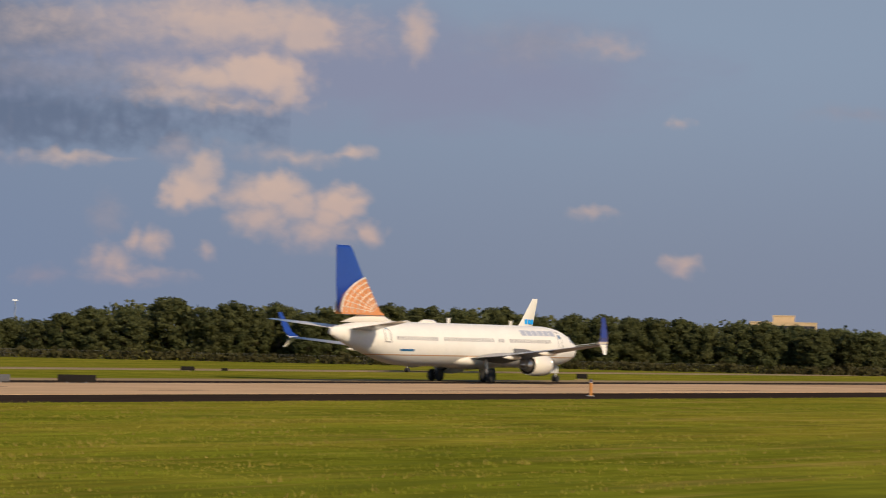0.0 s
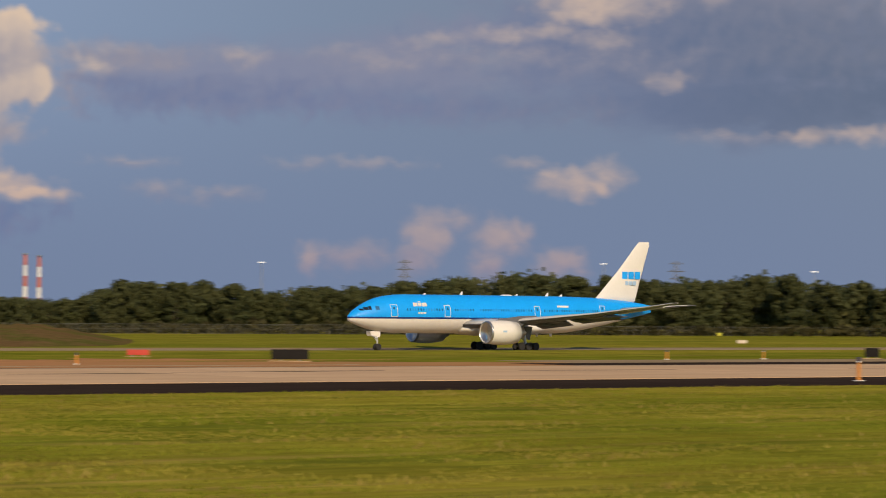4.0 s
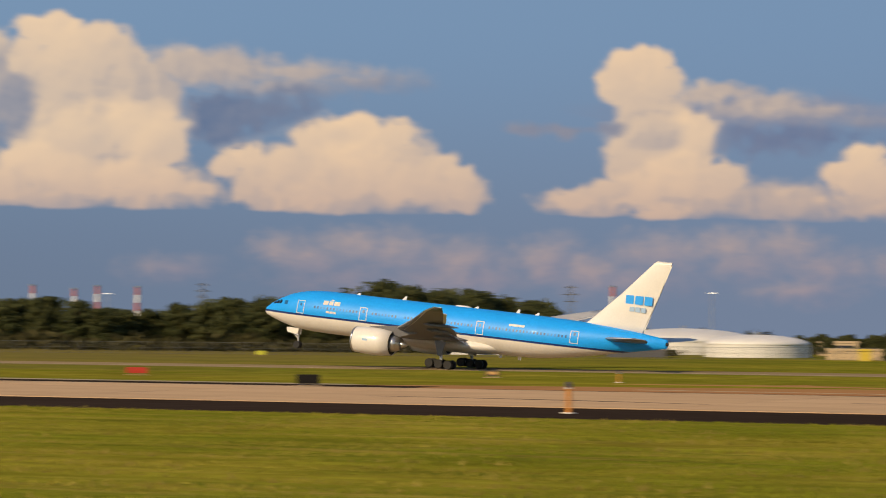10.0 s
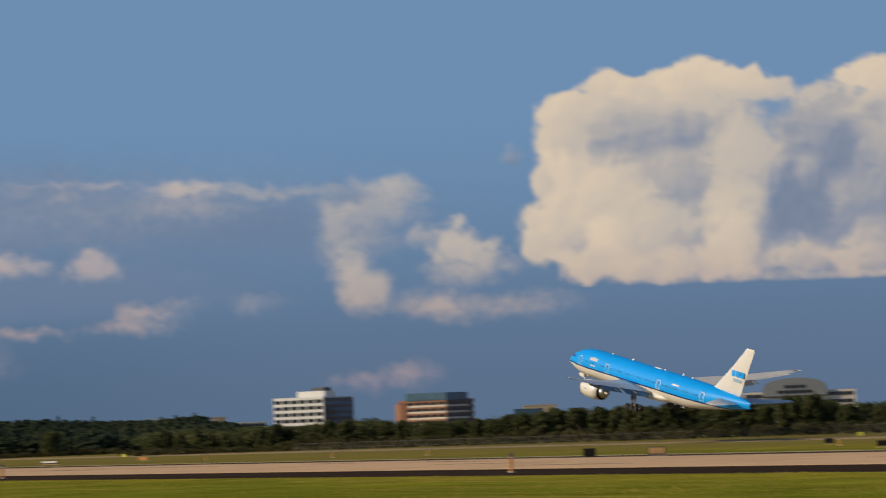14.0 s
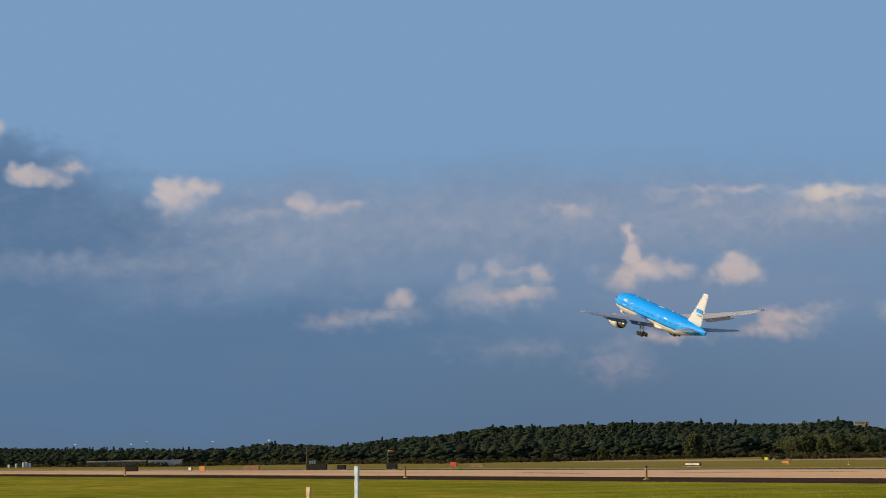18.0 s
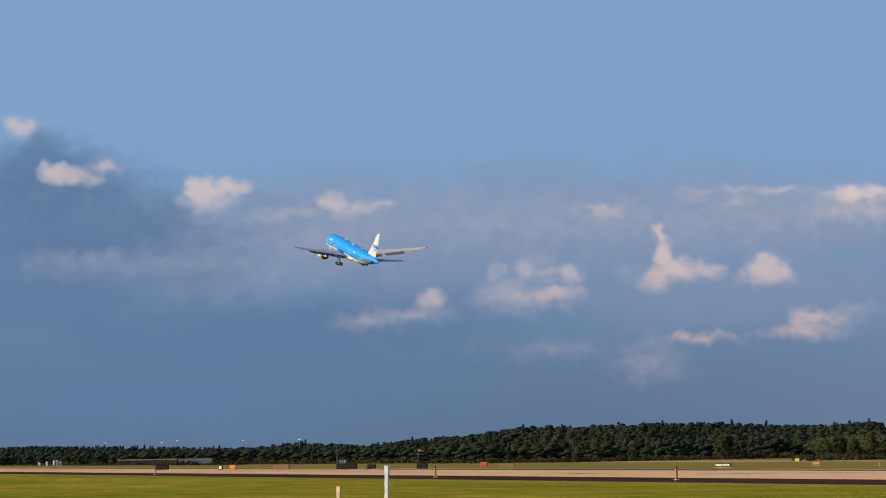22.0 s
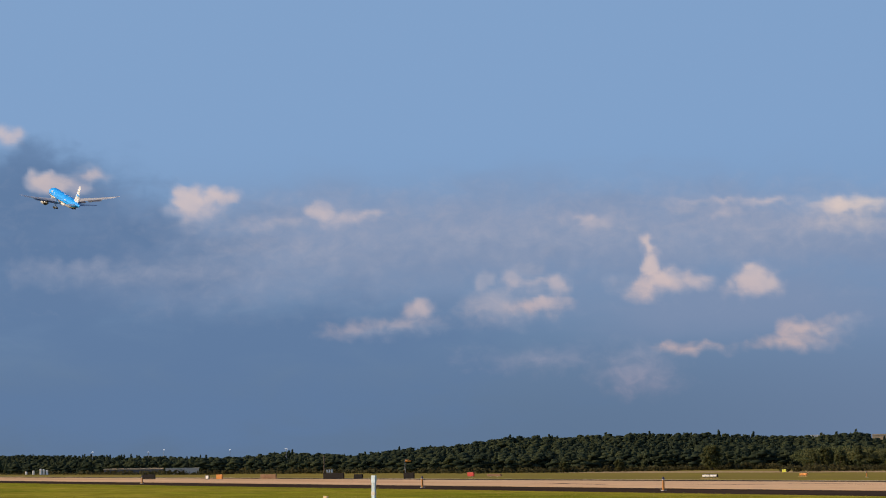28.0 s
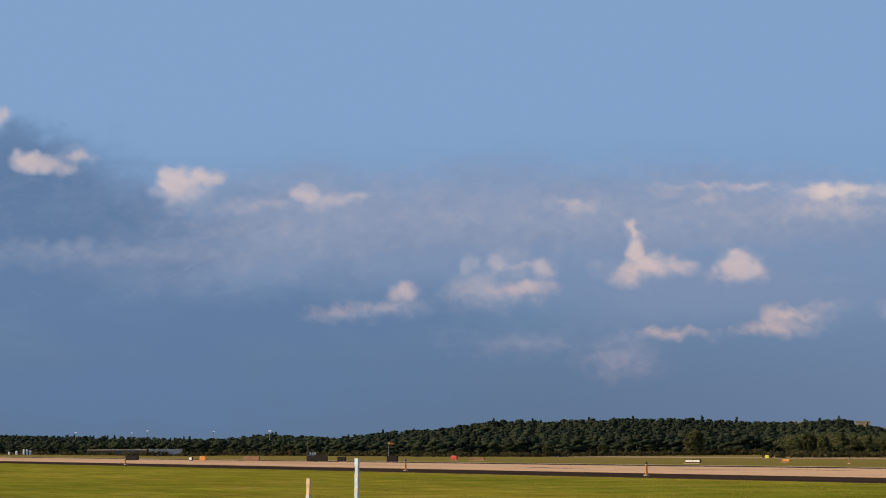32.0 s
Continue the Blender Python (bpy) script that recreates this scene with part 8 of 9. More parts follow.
def light_mast(a, el, R):
    top = thing("light_mast", place(a, R, 0), "tall grey floodlight mast with a lit head", "lamp post", "floodlight masts")
    H = EYE + R * math.tan(radians(el))
    part("pole", rod(bmesh.new(), (0, 0, 0), (0, 0, H), 0.26, 0.13, 8), M_grey, top, "slim grey pole")
    w = 0.35 if a > 61 else (0.6 if a < -30 else 1.0)
    head = part("lamp_ring", boxes((-1.7 * w, 1.7 * w, -0.5, 0.5, H - 0.1, H + 0.16), bevel=0.05), M_grey, top, "lamp frame")
    for k in range({1.0: 5, 0.6: 3}.get(w, 2)):
        part("lamp", boxes((-1.6 * w + k * 0.68, -1.6 * w + 0.48 + k * 0.68, -0.62, -0.502, H - 0.22, H + 0.2)), M_lamp, head, "white floodlight")


for a, el, R in ((-40.83, 0.92, 1100), (-44.94, 0.80, 1100), (-47.9, 1.03, 1100), (-48.72, 0.67, 1100), (-55.85, 0.65, 1200), (-27.28, 0.915, 1000), (-34.1, 0.887, 1000), (-12.2, 0.84, 1000), (-19.89, 0.927, 1000), (-4.1, 0.955, 1050), (3.82, 0.88, 1100), (19.44, 0.63, 1100), (11.54, 0.79, 1100), (31.3, 0.523, 1200), (48.84, 0.342, 1300), (45.26, 0.215, 1300), (44.49, 0.194, 1300), (77.52, 0.194, 1900), (76.43, 0.175, 1900), (76.13, 0.214, 1900), (74.84, 0.19, 1900), (73.74, 0.19, 1400)):
    light_mast(a, el, R)


# ---- banks, fence and field furniture ----
def bank(name, a0, a1, R, depth, height, mat, label, straight=False):
    """A long low mound between two bearings."""
    vs, fs = [], []
    n, m = 60, 9
    rng = np.random.default_rng(int(abs(a0) * 10))
    for i in range(n + 1):
        b = radians(a0 + (a1 - a0) * i / n)
        along_f = min(1.0, 6 * min(i, n - i) / n)
        for j in range(m):
            k = j / (m - 1)
            r = (R + depth * (k - 0.5)) / (math.cos(b) if straight else 1.0)
            z = -0.3 + (height * along_f * (0.9 + 0.2 * rng.random()) + 0.3) * math.sin(math.pi * min(1, k * 1.6) / 2) * (1 if k < 0.7 else (1 - k) / 0.3)
            vs.append((-math.sin(b) * r, math.cos(b) * r, z))
    for i in range(n):
        for j in range(m - 1):
            fs.append((i * m + j, i * m + j + 1, (i + 1) * m + j + 1, (i + 1) * m + j))
    return tagged(smooth(mesh_part(name, vs, fs, mat)), label, "embankment", kind="structure")


bank("embankment_1", -20.4, -31.6, 461, 118, 3.15, M_scrub, "brownish scrubby earth bank beyond the runway", True)
bank("embankment_2", -3.9, -9.8, 580, 34, 2.1, M_grass, "green grassy mound beyond the runway")

FENCE = [(-66, 905), (-48, 858), (-40, 770), (-31, 690), (-20, 640), (-8, 620), (4, 615), (20, 560), (30, 580), (40, 600), (55, 640), (62, 760), (66, 860), (72, 1100)]


def fence():
    top = thing("boundary_fence", pose(0, 0, 0), "grey chain-link boundary fence beyond the runway", "fence")
    pts = []
    a = -66.0
    while a < 61:
        R = along(FENCE, a)
        b = radians(a)
        pts.append(Vector((-math.sin(b) * R, math.cos(b) * R, 0)))
        a += 6.4 / R * 57.3
    pts = pts[:300]
    first = part("post", rod(bmesh.new(), (0, 0, -0.1), (0, 0, 2.5), 0.06, n=6), M_fence, top)
    first.location = pts[0]
    for p in pts[1:]:
        ob = new("post", first.data)
        ob.parent = top
        ob.location = p
    for z, r in ((2.42, 0.035), (1.3, 0.02), (0.15, 0.02)):
        bm = bmesh.new()
        for p, q in zip(pts, pts[1:]):
            rod(bm, p + Vector((0, 0, z)), q + Vector((0, 0, z)), r, n=4)
        part("rail", bm, M_fence, top, "thin grey rail")
    bm = bmesh.new()
    for k in range(14):
        z = 0.25 + k * 0.16
        for p, q in zip(pts, pts[1:]):
            rod(bm, p + Vector((0, 0, z)), q + Vector((0, 0, z)), 0.012, n=3)
    tagged(part("wire_mesh", bm, M_fence, top, "fine fence wires"), kind="stuff")


fence()


def level(x, y):
    return ground_height(x, y) + (0.02 if 98.5 < y < 158 else 0.0)


def field_sign(x, y, w, h, mat, label, frame_mat=None, legs=2, bars=False, name="airfield_sign"):
    """Low guidance sign seen from behind: housing, inset panel, legs and plinth, facing the watcher."""
    a = math.degrees(math.atan2(-x, y))
    a -= 40 if a > 62 else 0
    top = thing(name, pose(x, y, level(x, y), 0, 0, a), label, "sign", "airfield signs")
    gap = 0.12
    body = part("housing", boxes((-w / 2, w / 2, -0.12, 0.12, gap, h), bevel=0.025), frame_mat or mat, top, "sign housing")
    n = max(1, round(w / 1.0))
    for i in range(n):
        x0 = -w / 2 + 0.06 + i * (w - 0.12) / n
        part("panel", boxes((x0 + 0.03, x0 + (w - 0.12) / n - 0.03, -0.135, -0.1, gap + 0.08, h - 0.07)), mat, body)
    for i in range(legs):
        xx = -w / 2 + w * (i + 0.5) / legs
        part("leg", boxes((xx - 0.04, xx + 0.04, -0.05, 0.05, 0, gap + 0.05)), M_grey, top, "short grey leg")
    part("plinth", boxes((-w / 2 - 0.15, w / 2 + 0.15, -0.3, 0.3, -0.04, 0.02)), M_concrete, top, "concrete plinth")
    if bars:
        for i in range(4):
            part("lettering_bar", boxes((-w * 0.3 + i * w * 0.16, -w * 0.3 + i * w * 0.16 + w * 0.09, -0.142, -0.136, gap + 0.2, h - 0.2)), M_black, body, "dark unreadable mark")
    return top


DARK = "black metal airfield sign seen from behind on the grass"
for x, y, w, h in ((163.6, 137.5, 2.8, 0.62), (161.5, 155.6, 1.1, 0.8), (445.8, 347, 2.7, 0.9), (469.5, 356, 1.3, 0.7), (270.3, 157, 1.2, 0.65), (-15.5, 162, 1.4, 0.42), (-72.3, 139.7, 1.25, 0.62), (-130, 159, 2.1, 0.6), (-116, 142, 2.0, 0.42), (-205.3, 171, 0.8, 0.55),
                   (-193.4, 136, 1.0, 0.8), (-178.3, 154, 0.9, 0.55), (-155.5, 156, 1.4, 0.5), (-443, 137, 4.2, 1.0), (-436.3, 139, 1.7, 0.8), (-413.6, 139.7, 2.0, 1.0), (-526, 127, 3.0, 0.95)):
    field_sign(x, y, w, h, M_black, DARK)
for a, w in ((1.5, 2.2), (0.62, 1.8), (-0.5, 2.4)):
    x, y = -math.sin(radians(a)) * 488, math.cos(radians(a)) * 488
    field_sign(x, y, w, 1.3, M_yellow, "yellow board before a long beige shed", M_yellow)
field_sign(34.5, 512, 1.9, 0.45, M_cream, "small cream marker board beyond the runway", M_beige)
field_sign(155.2, 138.2, 2.5, 0.62, M_darkroof, "dull grey airfield sign beside the taxiway", M_darkroof)
field_sign(418.2, 440, 2.0, 0.8, M_cream, "small cream marker board beyond the runway", M_beige)
field_sign(107, 154.7, 2.4, 0.75, M_black, "dark grey slatted airfield sign beside the taxiway", M_black)


def slatted_sign(x, y, w):
    """Back of a wide sign: two deep trays on end frames, with light between them."""
    top = thing("slatted_sign", pose(x, y, level(x, y), 0, 0, math.degrees(math.atan2(-x, y))), "dark slatted airfield sign with grey rails beside the taxiway", "sign", "airfield signs")
    for s in (-1, 1):
        part("end_frame", boxes((s * w / 2 - 0.14, s * w / 2 + 0.14, -0.25, 0.25, 0, 1.1), bevel=0.03), M_black, top, "black end frame")
    part("upper_tray", boxes((-w / 2 + 0.142, w / 2 - 0.142, -0.18, 0.18, 0.66, 1.08), bevel=0.03), M_black, top, "black upper tray")
    part("lower_tray", boxes((-w / 2 + 0.142, w / 2 - 0.142, -0.14, 0.14, 0.16, 0.50), bevel=0.03), M_black, top, "black lower tray")
    for z, t in ((0.86, 0.05), (0.54, 0.07), (0.30, 0.04)):
        part("rail", boxes((-w / 2 + 0.15, w / 2 - 0.15, -0.24, -0.182, z, z + t)), M_grey, top, "grey metal rail")
    for k in range(4):
        part("bracket", boxes((-w * 0.36 + k * w * 0.24 - 0.05, -w * 0.36 + k * w * 0.24 + 0.05, -0.1, 0.1, 0, 0.7)), M_grey, top, "grey bracket")


slatted_sign(52.3, 139.7, 3.2)
for x, y, w, h in ((105.3, 170.5, 1.5, 0.5), (-95.3, 160.4, 1.3, 0.5)):
    field_sign(x, y, w, h, M_red, "red airfield sign beside the runway", M_red)
for x, y, w, h in ((119, 171, 0.9, 0.55), (-75.2, 171, 0.8, 0.45), (-189, 139.5, 1.4, 0.75)):
    field_sign(x, y, w, h, M_wood_stake, "weathered brown field marker box on the grass", M_bark)
for x, y, w, h in ((-488, 130.3, 1.3, 0.9), (-336, 166.6, 1.2, 0.4)):
    field_sign(x, y, w, h, M_orange, "orange airfield sign beside the taxiway", M_orange)
field_sign(-473, 134.8, 3.4, 0.85, M_rust, "rust-brown airfield sign beside the taxiway", M_rust)
field_sign(-492, 129.2, 0.8, 0.8, M_tank, "white airfield marker board with dark frame", M_black)
field_sign(-337, 154, 2.5, 0.5, M_tank, "white airfield sign with dark ends and unreadable marks", M_black, 2, True)
# the three-part orange sign by the taxiway
field_sign(60.75, 137.5, 1.0, 0.95, M_orange, "rust-orange framed sign box beside the taxiway", M_bark)
field_sign(61.85, 137.6, 0.9, 1.08, M_black, "dark narrow sign box beside the taxiway", M_bark)
field_sign(62.95, 137.5, 1.05, 1.0, M_orange, "bright orange sign panel beside the taxiway", M_orange)


def bollard(x, y, h=1.22, r=0.105):
    top = thing("marker_post", pose(x, y, level(x, y), 0, 0, 0), "orange marker post with dark cap on a pale base", "post", "orange marker posts")
    part("base_plate", rod(bmesh.new(), (0, 0, -0.03), (0, 0, 0.04), r * 2.6, r * 2.5, 16), M_line, top, "pale round base")
    part("body", rod(bmesh.new(), (0, 0, 0.04), (0, 0, h * 0.8), r, r * 0.95, 12), M_orange, top, "faded orange tube")
    part("collar", rod(bmesh.new(), (0, 0, h * 0.78), (0, 0, h * 0.82), r * 1.12, r * 1.12, 12), M_line, top, "pale collar")
    part("cap", rod(bmesh.new(), (0, 0, h * 0.82), (0, 0, h), r * 1.15, r * 0.9, 12), M_cap, top, "dark glass cap")
    return top


first_post = bollard(180.7, 104.2)
for x in (255.0, 107.2, 30.0, -42.6, -78.3, -112.5, -157.0, -238.0, -304.0, -436.0):
    copy_thing(first_post, pose(x, 104.2, level(x, 104.2)))
POSTS = ((40.0, 148.5), (50.3, 148.5), (60.3, 148.5), (79.0, 148.5), (87.5, 148.5), (140.4, 155.5), (150.0, 155.5), (172.6, 155.5), (-63.0, 162), (-117.0, 161.5), (-146.5, 158), (-165, 162), (-197.3, 165.5), (-279, 161.5), (-259, 161.5), (-310, 162))
small_post = tagged(bollard(POSTS[0][0], POSTS[0][1], 0.68, 0.075), group="small marker posts")
for x, y in POSTS[1:]:
    copy_thing(small_post, pose(x, y, level(x, y)))


def big_board():
    """Back of a large sign on a paved pad near the watcher."""
    x, y = 13.85, 68.5
    top = thing("sign_board", pose(x, y, NEAR_Z, 0, 0, -11.5), "large cream sign board seen from behind on grey posts", "sign")
    W, z0, z1 = 4.08, 0.20, 1.85
    bm = box(bmesh.new(), -W / 2, W / 2, 0, 0.07, z0, z1)
    es = [e for e in bm.edges if abs(e.verts[0].co.y - e.verts[1].co.y) > 0.05]
    bmesh.ops.bevel(bm, geom=es, offset=0.14, segments=5, affect="EDGES")
    part("panel", bm, M_board, top, "cream panel with rounded corners")
    for sx in (-1.56, 1.5):
        p = part("post", boxes((sx - 0.07, sx + 0.07, -0.13, -0.004, 0, 1.76), bevel=0.01), M_grey, top, "grey steel post")
        part("foot", boxes((sx - 0.14, sx + 0.14, -0.2, 0.08, -0.03, 0.14), bevel=0.02), M_concrete, p, "concrete foot")
        for z in (z0 + 0.25, z1 - 0.42):
            part("clamp", boxes((sx - 0.1, sx + 0.1, -0.155, -0.132, z - 0.05, z + 0.05)), M_dark, p, "rusty clamp")
    for z in (z0 + 0.25, z1 - 0.42):
        part("rail", boxes((-W / 2 + 0.2, W / 2 - 0.25, -0.035, -0.003, z - 0.02, z + 0.02)), M_rust, top, "thin rusty rail")
    part("pad_kerb", boxes((-2.6, 3.0, -1.15, -0.95, -0.05, 0.05), bevel=0.015), M_concrete, top, "pale concrete kerb")
    part("junction_box", boxes((-1.98, -1.72, -0.32, -0.12, 0, 0.16), bevel=0.015), M_tank, top, "small pale junction box")


big_board()


def path_patch():
    vs, rng = [], np.random.default_rng(8)
    n = 70
    near, far = [], []
    for i in range(n + 1):
        x = 4.5 + 19.6 * i / n
        taper = min(1, 4 * i / n, 5 * (n - i) / n)
        far.append((x, 67.8 + 4.0 * taper + 0.35 * rng.standard_normal() + 0.08 * (x - 12), NEAR_Z + 0.012))
        near.append((x, 67.6 - 6.4 * taper + 0.35 * rng.standard_normal(), NEAR_Z + 0.012))
    bm = bmesh.new()
    a = [bm.verts.new(p) for p in near]
    b = [bm.verts.new(p) for p in far]
    for i in range(n):
        bm.faces.new((a[i], a[i + 1], b[i + 1], b[i]))
    ext = bmesh.ops.extrude_face_region(bm, geom=list(bm.faces))
    for v in ext["geom"]:
        if isinstance(v, bmesh.types.BMVert):
            v.co.z -= 0.1
    bmesh.ops.recalc_face_normals(bm, faces=bm.faces)
    return tagged(part("paved_pad", bm, M_path), "worn brown asphalt pad with crumbling edges", "pavement", kind="structure")


path_patch()


def stake(name, bearing, R, top_el, w, mat, label, lean):
    a = radians(bearing)
    x, y = -math.sin(a) * R, math.cos(a) * R
    h = EYE + R * math.tan(radians(top_el)) - NEAR_Z
    top = thing(name, pose(x, y, NEAR_Z, 0, 0, bearing) @ pose(0, 0, 0, 0, lean, 0) @ pose(0, 0, 0, 0, 0, -42), label, "stake", "survey stakes")
    part("shaft", boxes((-w / 2, w / 2, -w / 4, w / 4, -0.1, h), bevel=0.01), mat, top)
    part("tip", boxes((-w / 2 - 0.004, w / 2 + 0.004, -w / 4 - 0.004, w / 4 + 0.004, h - 0.16, h + 0.004)), mat, top, "painted tip")
    for k in range(5):
        part("stripe", boxes((-w / 2 - 0.003, w / 2 + 0.003, -w / 4 - 0.003, w / 4 + 0.003, h - 0.4 - k * 0.28, h - 0.33 - k * 0.28)), M_line, top, "pale stripe")


stake("marker_pole", 72.1, 60, -0.365, 0.092, M_palepost, "pale blue and white slim pole in the grass", 1.4)
stake("wooden_stake", 73.1, 58, -0.75, 0.085, M_stake, "weathered orange wooden stake in the grass", 2.6)


def windsock(x, y):
    top = thing("windsock", pose(x, y, level(x, y), 0, 0, 70), "orange windsock on a slim pole", "windsock")
    part("pole", rod(bmesh.new(), (0, 0, 0), (0, 0, 2.9), 0.06, 0.04), M_grey, top, "slim pole")
    smooth(part("sock", turned(bmesh.new(), [(0, 0.22), (0.35, 0.2), (0.7, 0.16), (1.05, 0.11)], 14, (0, 0, 2.7)), M_orange, top, "orange cloth sock"))
    part("hoop", turned(bmesh.new(), [(-0.03, 0.23), (0.03, 0.23)], 14, (0, 0, 2.7)), M_grey, top, "wire hoop")


windsock(-452, 152)


field_sign(-437, 158, 1.3, 0.75, M_red, "small red airfield sign beside the runway", M_red)
field_sign(-429, 159, 2.8, 0.45, M_rust, "long dull brown airfield sign beside the runway", M_rust)
for a, el, w in ((-17.5, -0.58, 1.6), (-43.1, -0.43, 1.4), (-51.4, -0.40, 1.4), (49.6, -0.55, 1.4), (40.2, -0.6, 1.5), (28.3, -0.62, 1.8), (64.0, -0.45, 1.4), (-9.0, -0.62, 2.2)):
    R = along(FENCE, a) - 4
    b = radians(a)
    field_sign(-math.sin(b) * R, math.cos(b) * R, w, 0.9, M_limeyellow, "small yellow-green notice board by the fence", M_limeyellow, name="notice_board")
plain_block("low_hangar", 76.7, 1300, 77.3, 76.15, 0, 3.0, M_darkroof, "long low dark hangar roof", 0, None, 30, M_beige)
plain_block("pale_shed", 75.8, 1290, 76.1, 75.45, 0, 2.9, M_cream, "long low pale shed", 0, M_winband, 12)
for a, h in ((78.80, 0.9), (78.66, 1.2), (78.52, 1.7), (78.46, 1.7), (78.40, 1.4)):
    top = thing("white_drum_tank", place(a, 948, on_ground(a, 948)), "small upright white drum tank", "tank", "white drum tanks")
    part("shell", rod(bmesh.new(), (0, 0, 0), (0, 0, h), 0.36, 0.36, 14), M_tank, top)
    part("lid", rod(bmesh.new(), (0, 0, h), (0, 0, h + 0.12), 0.38, 0.15, 14), M_tank, top, "white cone lid")


def taxiway_marks():
    """Sealed joints along the slabs, and curved tyre marks across them."""
    strip("taxiway_edge_seal", -62, 110, 138.3, 139.6, NEAR_Z + 0.026, 0.004, M_asphalt, "dark sealed strip along the taxiway edge", "marking")
    strip("shoulder_edge_line", -55, 105, 143.6, 144.5, NEAR_Z + 0.026, 0.004, M_edge, "faded pale line on the worn shoulder", "marking")
    strip("taxiway_edge_line", -900, 900, 136.6, 136.95, NEAR_Z + 0.059, 0.004, M_edge, "faded pale line along the taxiway edge", "marking")
    r = np.random.default_rng(4)
    for k in range(26):
        x, y = -330 + 22 * k + r.uniform(-8, 8), r.uniform(114, 134)
        n, length, bend = 14, r.uniform(6, 22), r.uniform(-0.06, 0.06)
        bm = bmesh.new()
        pts = [(x + length * i / n, y + bend * length * (i / n) ** 2 * 3) for i in range(n + 1)]
        w = [0.30 * math.sin(math.pi * (i + 0.5) / (n + 1)) + 0.02 for i in range(n + 1)]
        loft(bm, [[(px, py - q, NEAR_Z + 0.050), (px, py + q, NEAR_Z + 0.050), (px, py + q, NEAR_Z + 0.059), (px, py - q, NEAR_Z + 0.059)] for (px, py), q in zip(pts, w)])
        tagged(part("tyre_mark", bm, M_rubber), "black curved tyre mark on the taxiway", "marking", kind="structure")


taxiway_marks()


# ---- grass ----
def grass_tufts(name, xs, ys, tall, rng, blades, label, mat=None):
    n = len(xs)
    pts = np.zeros((n, blades, 3, 3))
    for k in range(blades):
        ang = rng.uniform(0, math.tau, n)
        h = tall * rng.uniform(0.5, 1.2, n)
        wd = 0.02 + 0.10 * h
        bx, by = xs + rng.normal(0, 0.05, n), ys + rng.normal(0, 0.05, n)
        dx, dy = np.cos(ang), np.sin(ang)
        bend = h * rng.uniform(0.1, 0.7, n)
        base = np.full(n, NEAR_Z - 0.01)
        pts[:, k, 0] = np.stack([bx - dx * wd, by - dy * wd * 0.3, base], -1)
        pts[:, k, 1] = np.stack([bx + dx * wd, by + dy * wd * 0.3, base], -1)
        pts[:, k, 2] = np.stack([bx + dy * bend, by - dx * bend, base + h], -1)
    pts = pts.reshape(-1, 3)
    me = bpy.data.meshes.new(name)
    me.vertices.add(len(pts))
    me.vertices.foreach_set("co", pts.ravel())
    me.loops.add(len(pts))
    me.loops.foreach_set("vertex_index", np.arange(len(pts)))
    me.polygons.add(len(pts) // 3)
    me.polygons.foreach_set("loop_start", np.arange(0, len(pts), 3))
    me.update(calc_edges=True)
    me.materials.append(mat or M_blade)
    return tagged(new(name, me), label, "grass", kind="stuff")


rng = np.random.default_rng(11)
N = 190000
gy = 34 + 64.5 * rng.random(N) ** 0.8
gx = -gy * np.tan(np.radians(rng.uniform(-70, 79, N)))
far_ok = np.hypot(gx, gy) < 330
gx, gy = gx[far_ok], gy[far_ok]
on_pad = (gx > 3) & (gx < 24.5) & (gy > 60.6) & (gy < 73)
clump = np.array([noise.noise(Vector((x * 0.12, y * 0.7, 0))) for x, y in zip(gx, gy)])
keep = ~on_pad & (clump > -0.25)
grass_tufts("grass_tufts", gx[keep], gy[keep], 0.05 + 0.05 * np.clip(clump[keep] + 0.5, 0, 1.2), rng, 3, "short mown grass tufts beside the taxiway")
dry = keep & (clump > 0.28)
pick = np.flatnonzero(dry)[::4]
grass_tufts("dry_grass", gx[pick] + rng.normal(0, 0.3, len(pick)), gy[pick] + rng.normal(0, 0.15, len(pick)), 0.07 + 0.10 * rng.random(len(pick)), rng, 4, "dry straw-coloured tufts scattered in the mown grass", M_straw)
N = 9000
ex = rng.uniform(2, 27, N)
side = rng.random(N) < 0.75
ey = np.where(side, 72.4 + 0.08 * (ex - 12) + np.abs(rng.normal(0, 2.2, N)), 60.9 - np.abs(rng.normal(0, 0.8, N)))
grass_tufts("tall_grass", ex, ey, np.where(side, 0.16 + 0.22 * rng.random(N), 0.07), rng, 5, "longer unmown grass fringing the asphalt pad", M_tall)


def field_pole(bearing, R, top_el):
    top = thing("field_pole", place(bearing, R, 0), "slim brown wooden pole with small white boxes", "pole")
    H = EYE + R * math.tan(radians(top_el))
    part("shaft", rod(bmesh.new(), (0, 0, -0.1), (0, 0, H), 0.22, 0.16), M_bark, top, "brown shaft")
    for k in range(3):
        part("box", boxes((0.6 + k * 0.7, 1.1 + k * 0.7, -0.2, 0.2, H * 0.28, H * 0.42), bevel=0.03), M_tank, top, "small white box")
    part("arm", boxes((0.1, 2.7, -0.06, 0.06, H * 0.24, H * 0.28)), M_bark, top, "brown cross arm")


field_pole(73.0, 880, 0.042)


def cover_slab(x, y, a):
    top = thing("cover_slab", pose(x, y, NEAR_Z, 0, 0, a), "low white concrete cover slab in the grass", "slab")
    part("slab", boxes((-0.5, 0.5, -0.3, 0.3, -0.05, 0.16), bevel=0.03), M_tank, top, "white concrete slab")
    part("lid", boxes((-0.3, 0.3, -0.2, 0.2, 0.16, 0.2), bevel=0.015), M_cream, top, "raised lid")


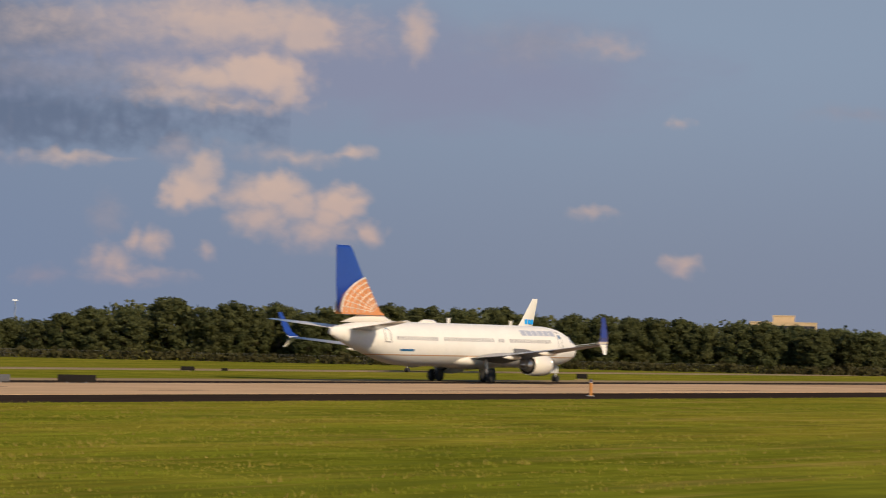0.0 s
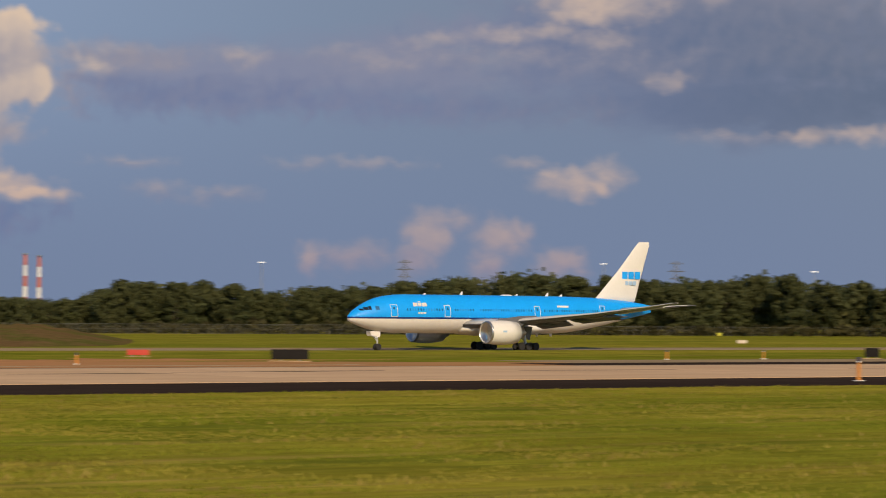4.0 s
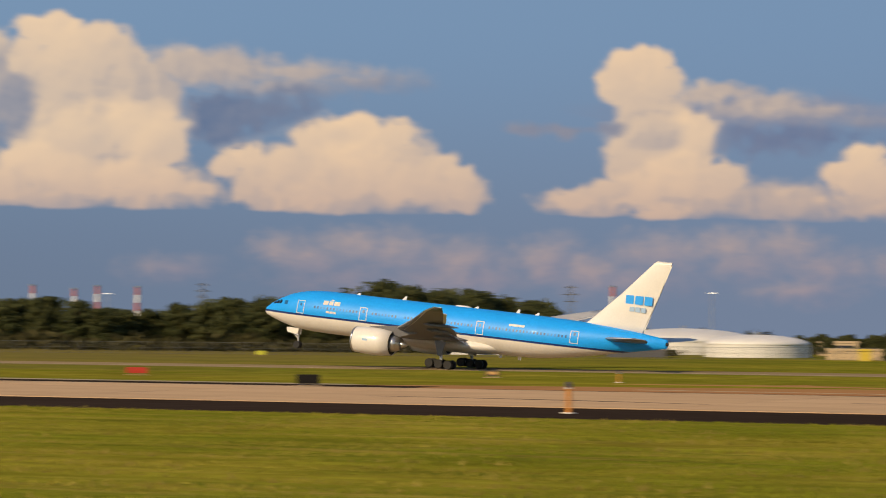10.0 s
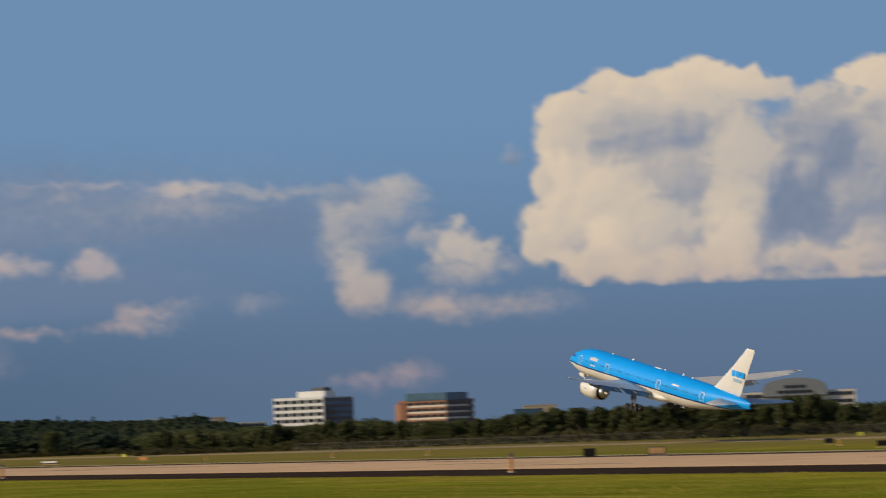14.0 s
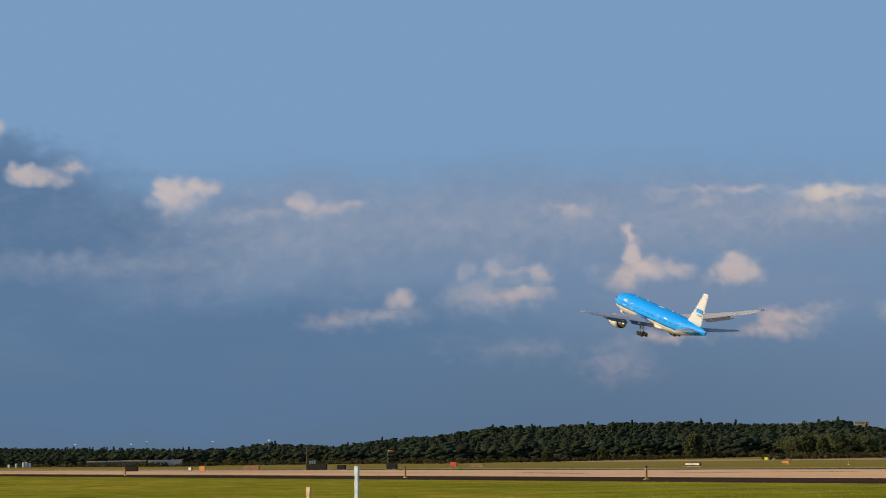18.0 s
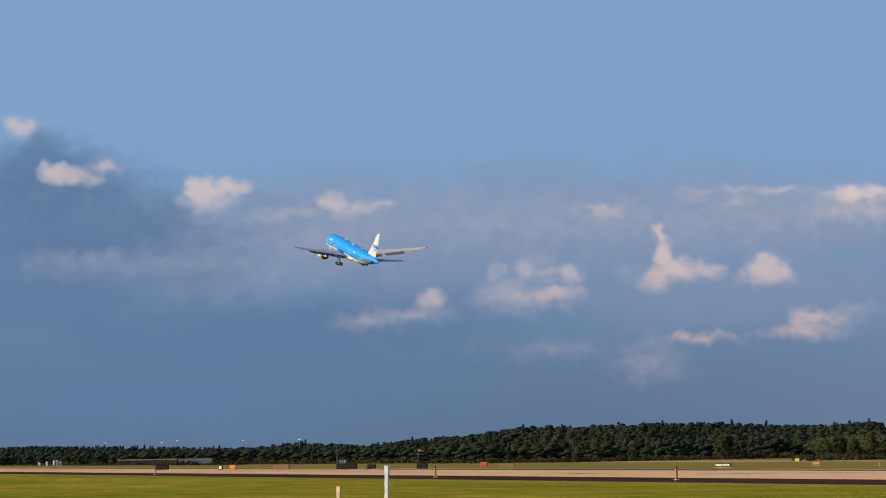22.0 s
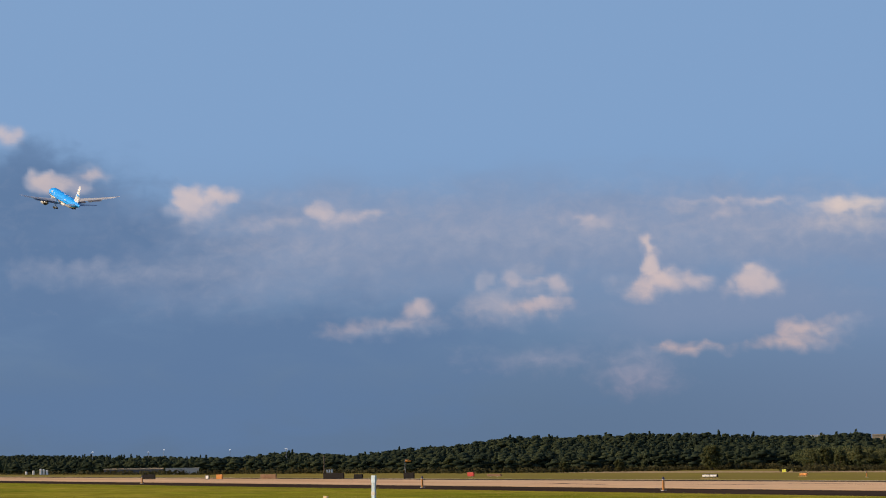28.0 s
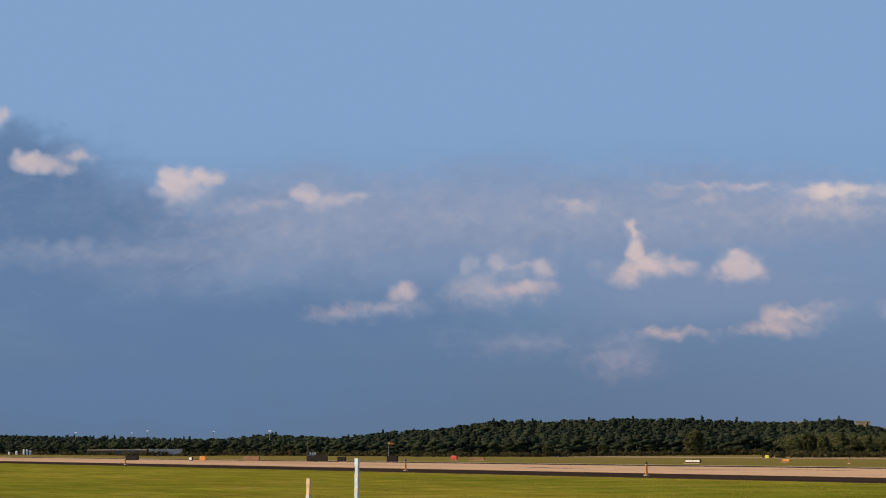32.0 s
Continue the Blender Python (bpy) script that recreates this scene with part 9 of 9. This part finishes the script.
cover_slab(-67.4, 96.8, 35)


# ---- slabs of the taxiway ----
def taxiway_slabs():
    """Cast slabs with open joints along the stretch that is passed nearest."""
    base = bpy.data.objects["taxiway"]
    long, wide, gap = 7.6, 27.2 / 4, 0.05
    me = None
    r = np.random.default_rng(31)
    for i in range(75):
        for j in range(4):
            if me is None:
                bm = boxes((gap / 2, long - gap / 2, gap / 2, wide - gap / 2, -0.06, 0.0), bevel=0.008)
                ob = part("slab", bm, M_slab, base)
                me = ob.data
            else:
                ob = new("slab", me)
                ob.parent = base
            ob.location = (-300 + i * long, 110.8 + j * wide, NEAR_Z + 0.052 + r.uniform(-0.004, 0.003))


taxiway_slabs()


# ---- what moves ----
# seconds, along the runway, across, height, nose-up degrees, turn to the left
FLIGHT = [
    (0.0, 583.0, 370.0, 0.02, 0.0, 0.0), (1.0, 514.0, 370.0, 0.02, 0.0, 0.0), (2.0, 443.3, 370.2, 0.02, 0.0, 0.0), (2.5, 407.5, 370.2, 0.02, 0.0, 0.0), (4.5, 261.9, 370.5, 0.02, 0.0, 0.0), (5.0, 224.5, 370.5, 0.02, 0.0, 0.0), (6.0, 149.0, 370.6, 0.02, 0.0, 0.0),
    (7.0, 71.7, 370.7, 0.02, 0.1, 0.0), (8.0, -7.6, 370.9, 0.02, 1.1, 0.0), (9.0, -88.2, 371.0, 0.05, 3.0, 0.0), (10.0, -173.5, 381.5, 0.15, 5.7, 0.0), (11.0, -261.4, 388.0, 0.2, 7.6, 0.0), (12.0, -333.0, 375.5, 0.85, 9.6, 0.0),
    (13.0, -404.3, 366.0, 2.5, 11.5, 0.0), (14.0, -495.9, 366.0, 7.3, 12.5, 0.0), (15.0, -579.0, 366.0, 13.3, 13.6, 0.0), (15.5, -615.0, 364.0, 17.0, 13.7, 0.0), (17.5, -760.5, 356.0, 33.1, 13.6, 0.8), (19.0, -886.1, 356.3, 48.3, 13.9, 1.2),
    (23.0, -1228.6, 356.8, 93.3, 14.2, 2.2), (28.0, -1684.7, 357.5, 155.6, 14.6, 3.7), (32.0, -2060.0, 358.0, 208.0, 14.8, 4.6)]


def motions():
    walk(blue_plane, [(t, pose(x, y, z, 0, -p, 180 + turn)) for t, x, y, z, p, turn in FLIGHT])
    # the wings bend up as they take the weight
    for ob in blue_plane.children:
        if ob.name.split(".")[0] == "wing":
            side = 1 if sum(v.co.y for v in ob.data.vertices) > 0 else -1
            root = Matrix.Translation((0, 3.0 * side, 4.2))
            walk(ob, [(t, root @ Matrix.Rotation(radians(up * side), 4, "X") @ root.inverted()) for t, up in ((0.0, 0.0), (7.0, 0.3), (8.0, 1.3), (9.0, 2.8), (10.0, 3.6), (32.0, 3.8))])
    walk(white_plane, [(0.0, pose(229.0, 146, NEAR_Z + 0.035)), (1.0, pose(234.6, 146, NEAR_Z + 0.035)), (2.0, pose(241.0, 146, NEAR_Z + 0.035)), (32.0, pose(441.0, 146, NEAR_Z + 0.035))])


motions()
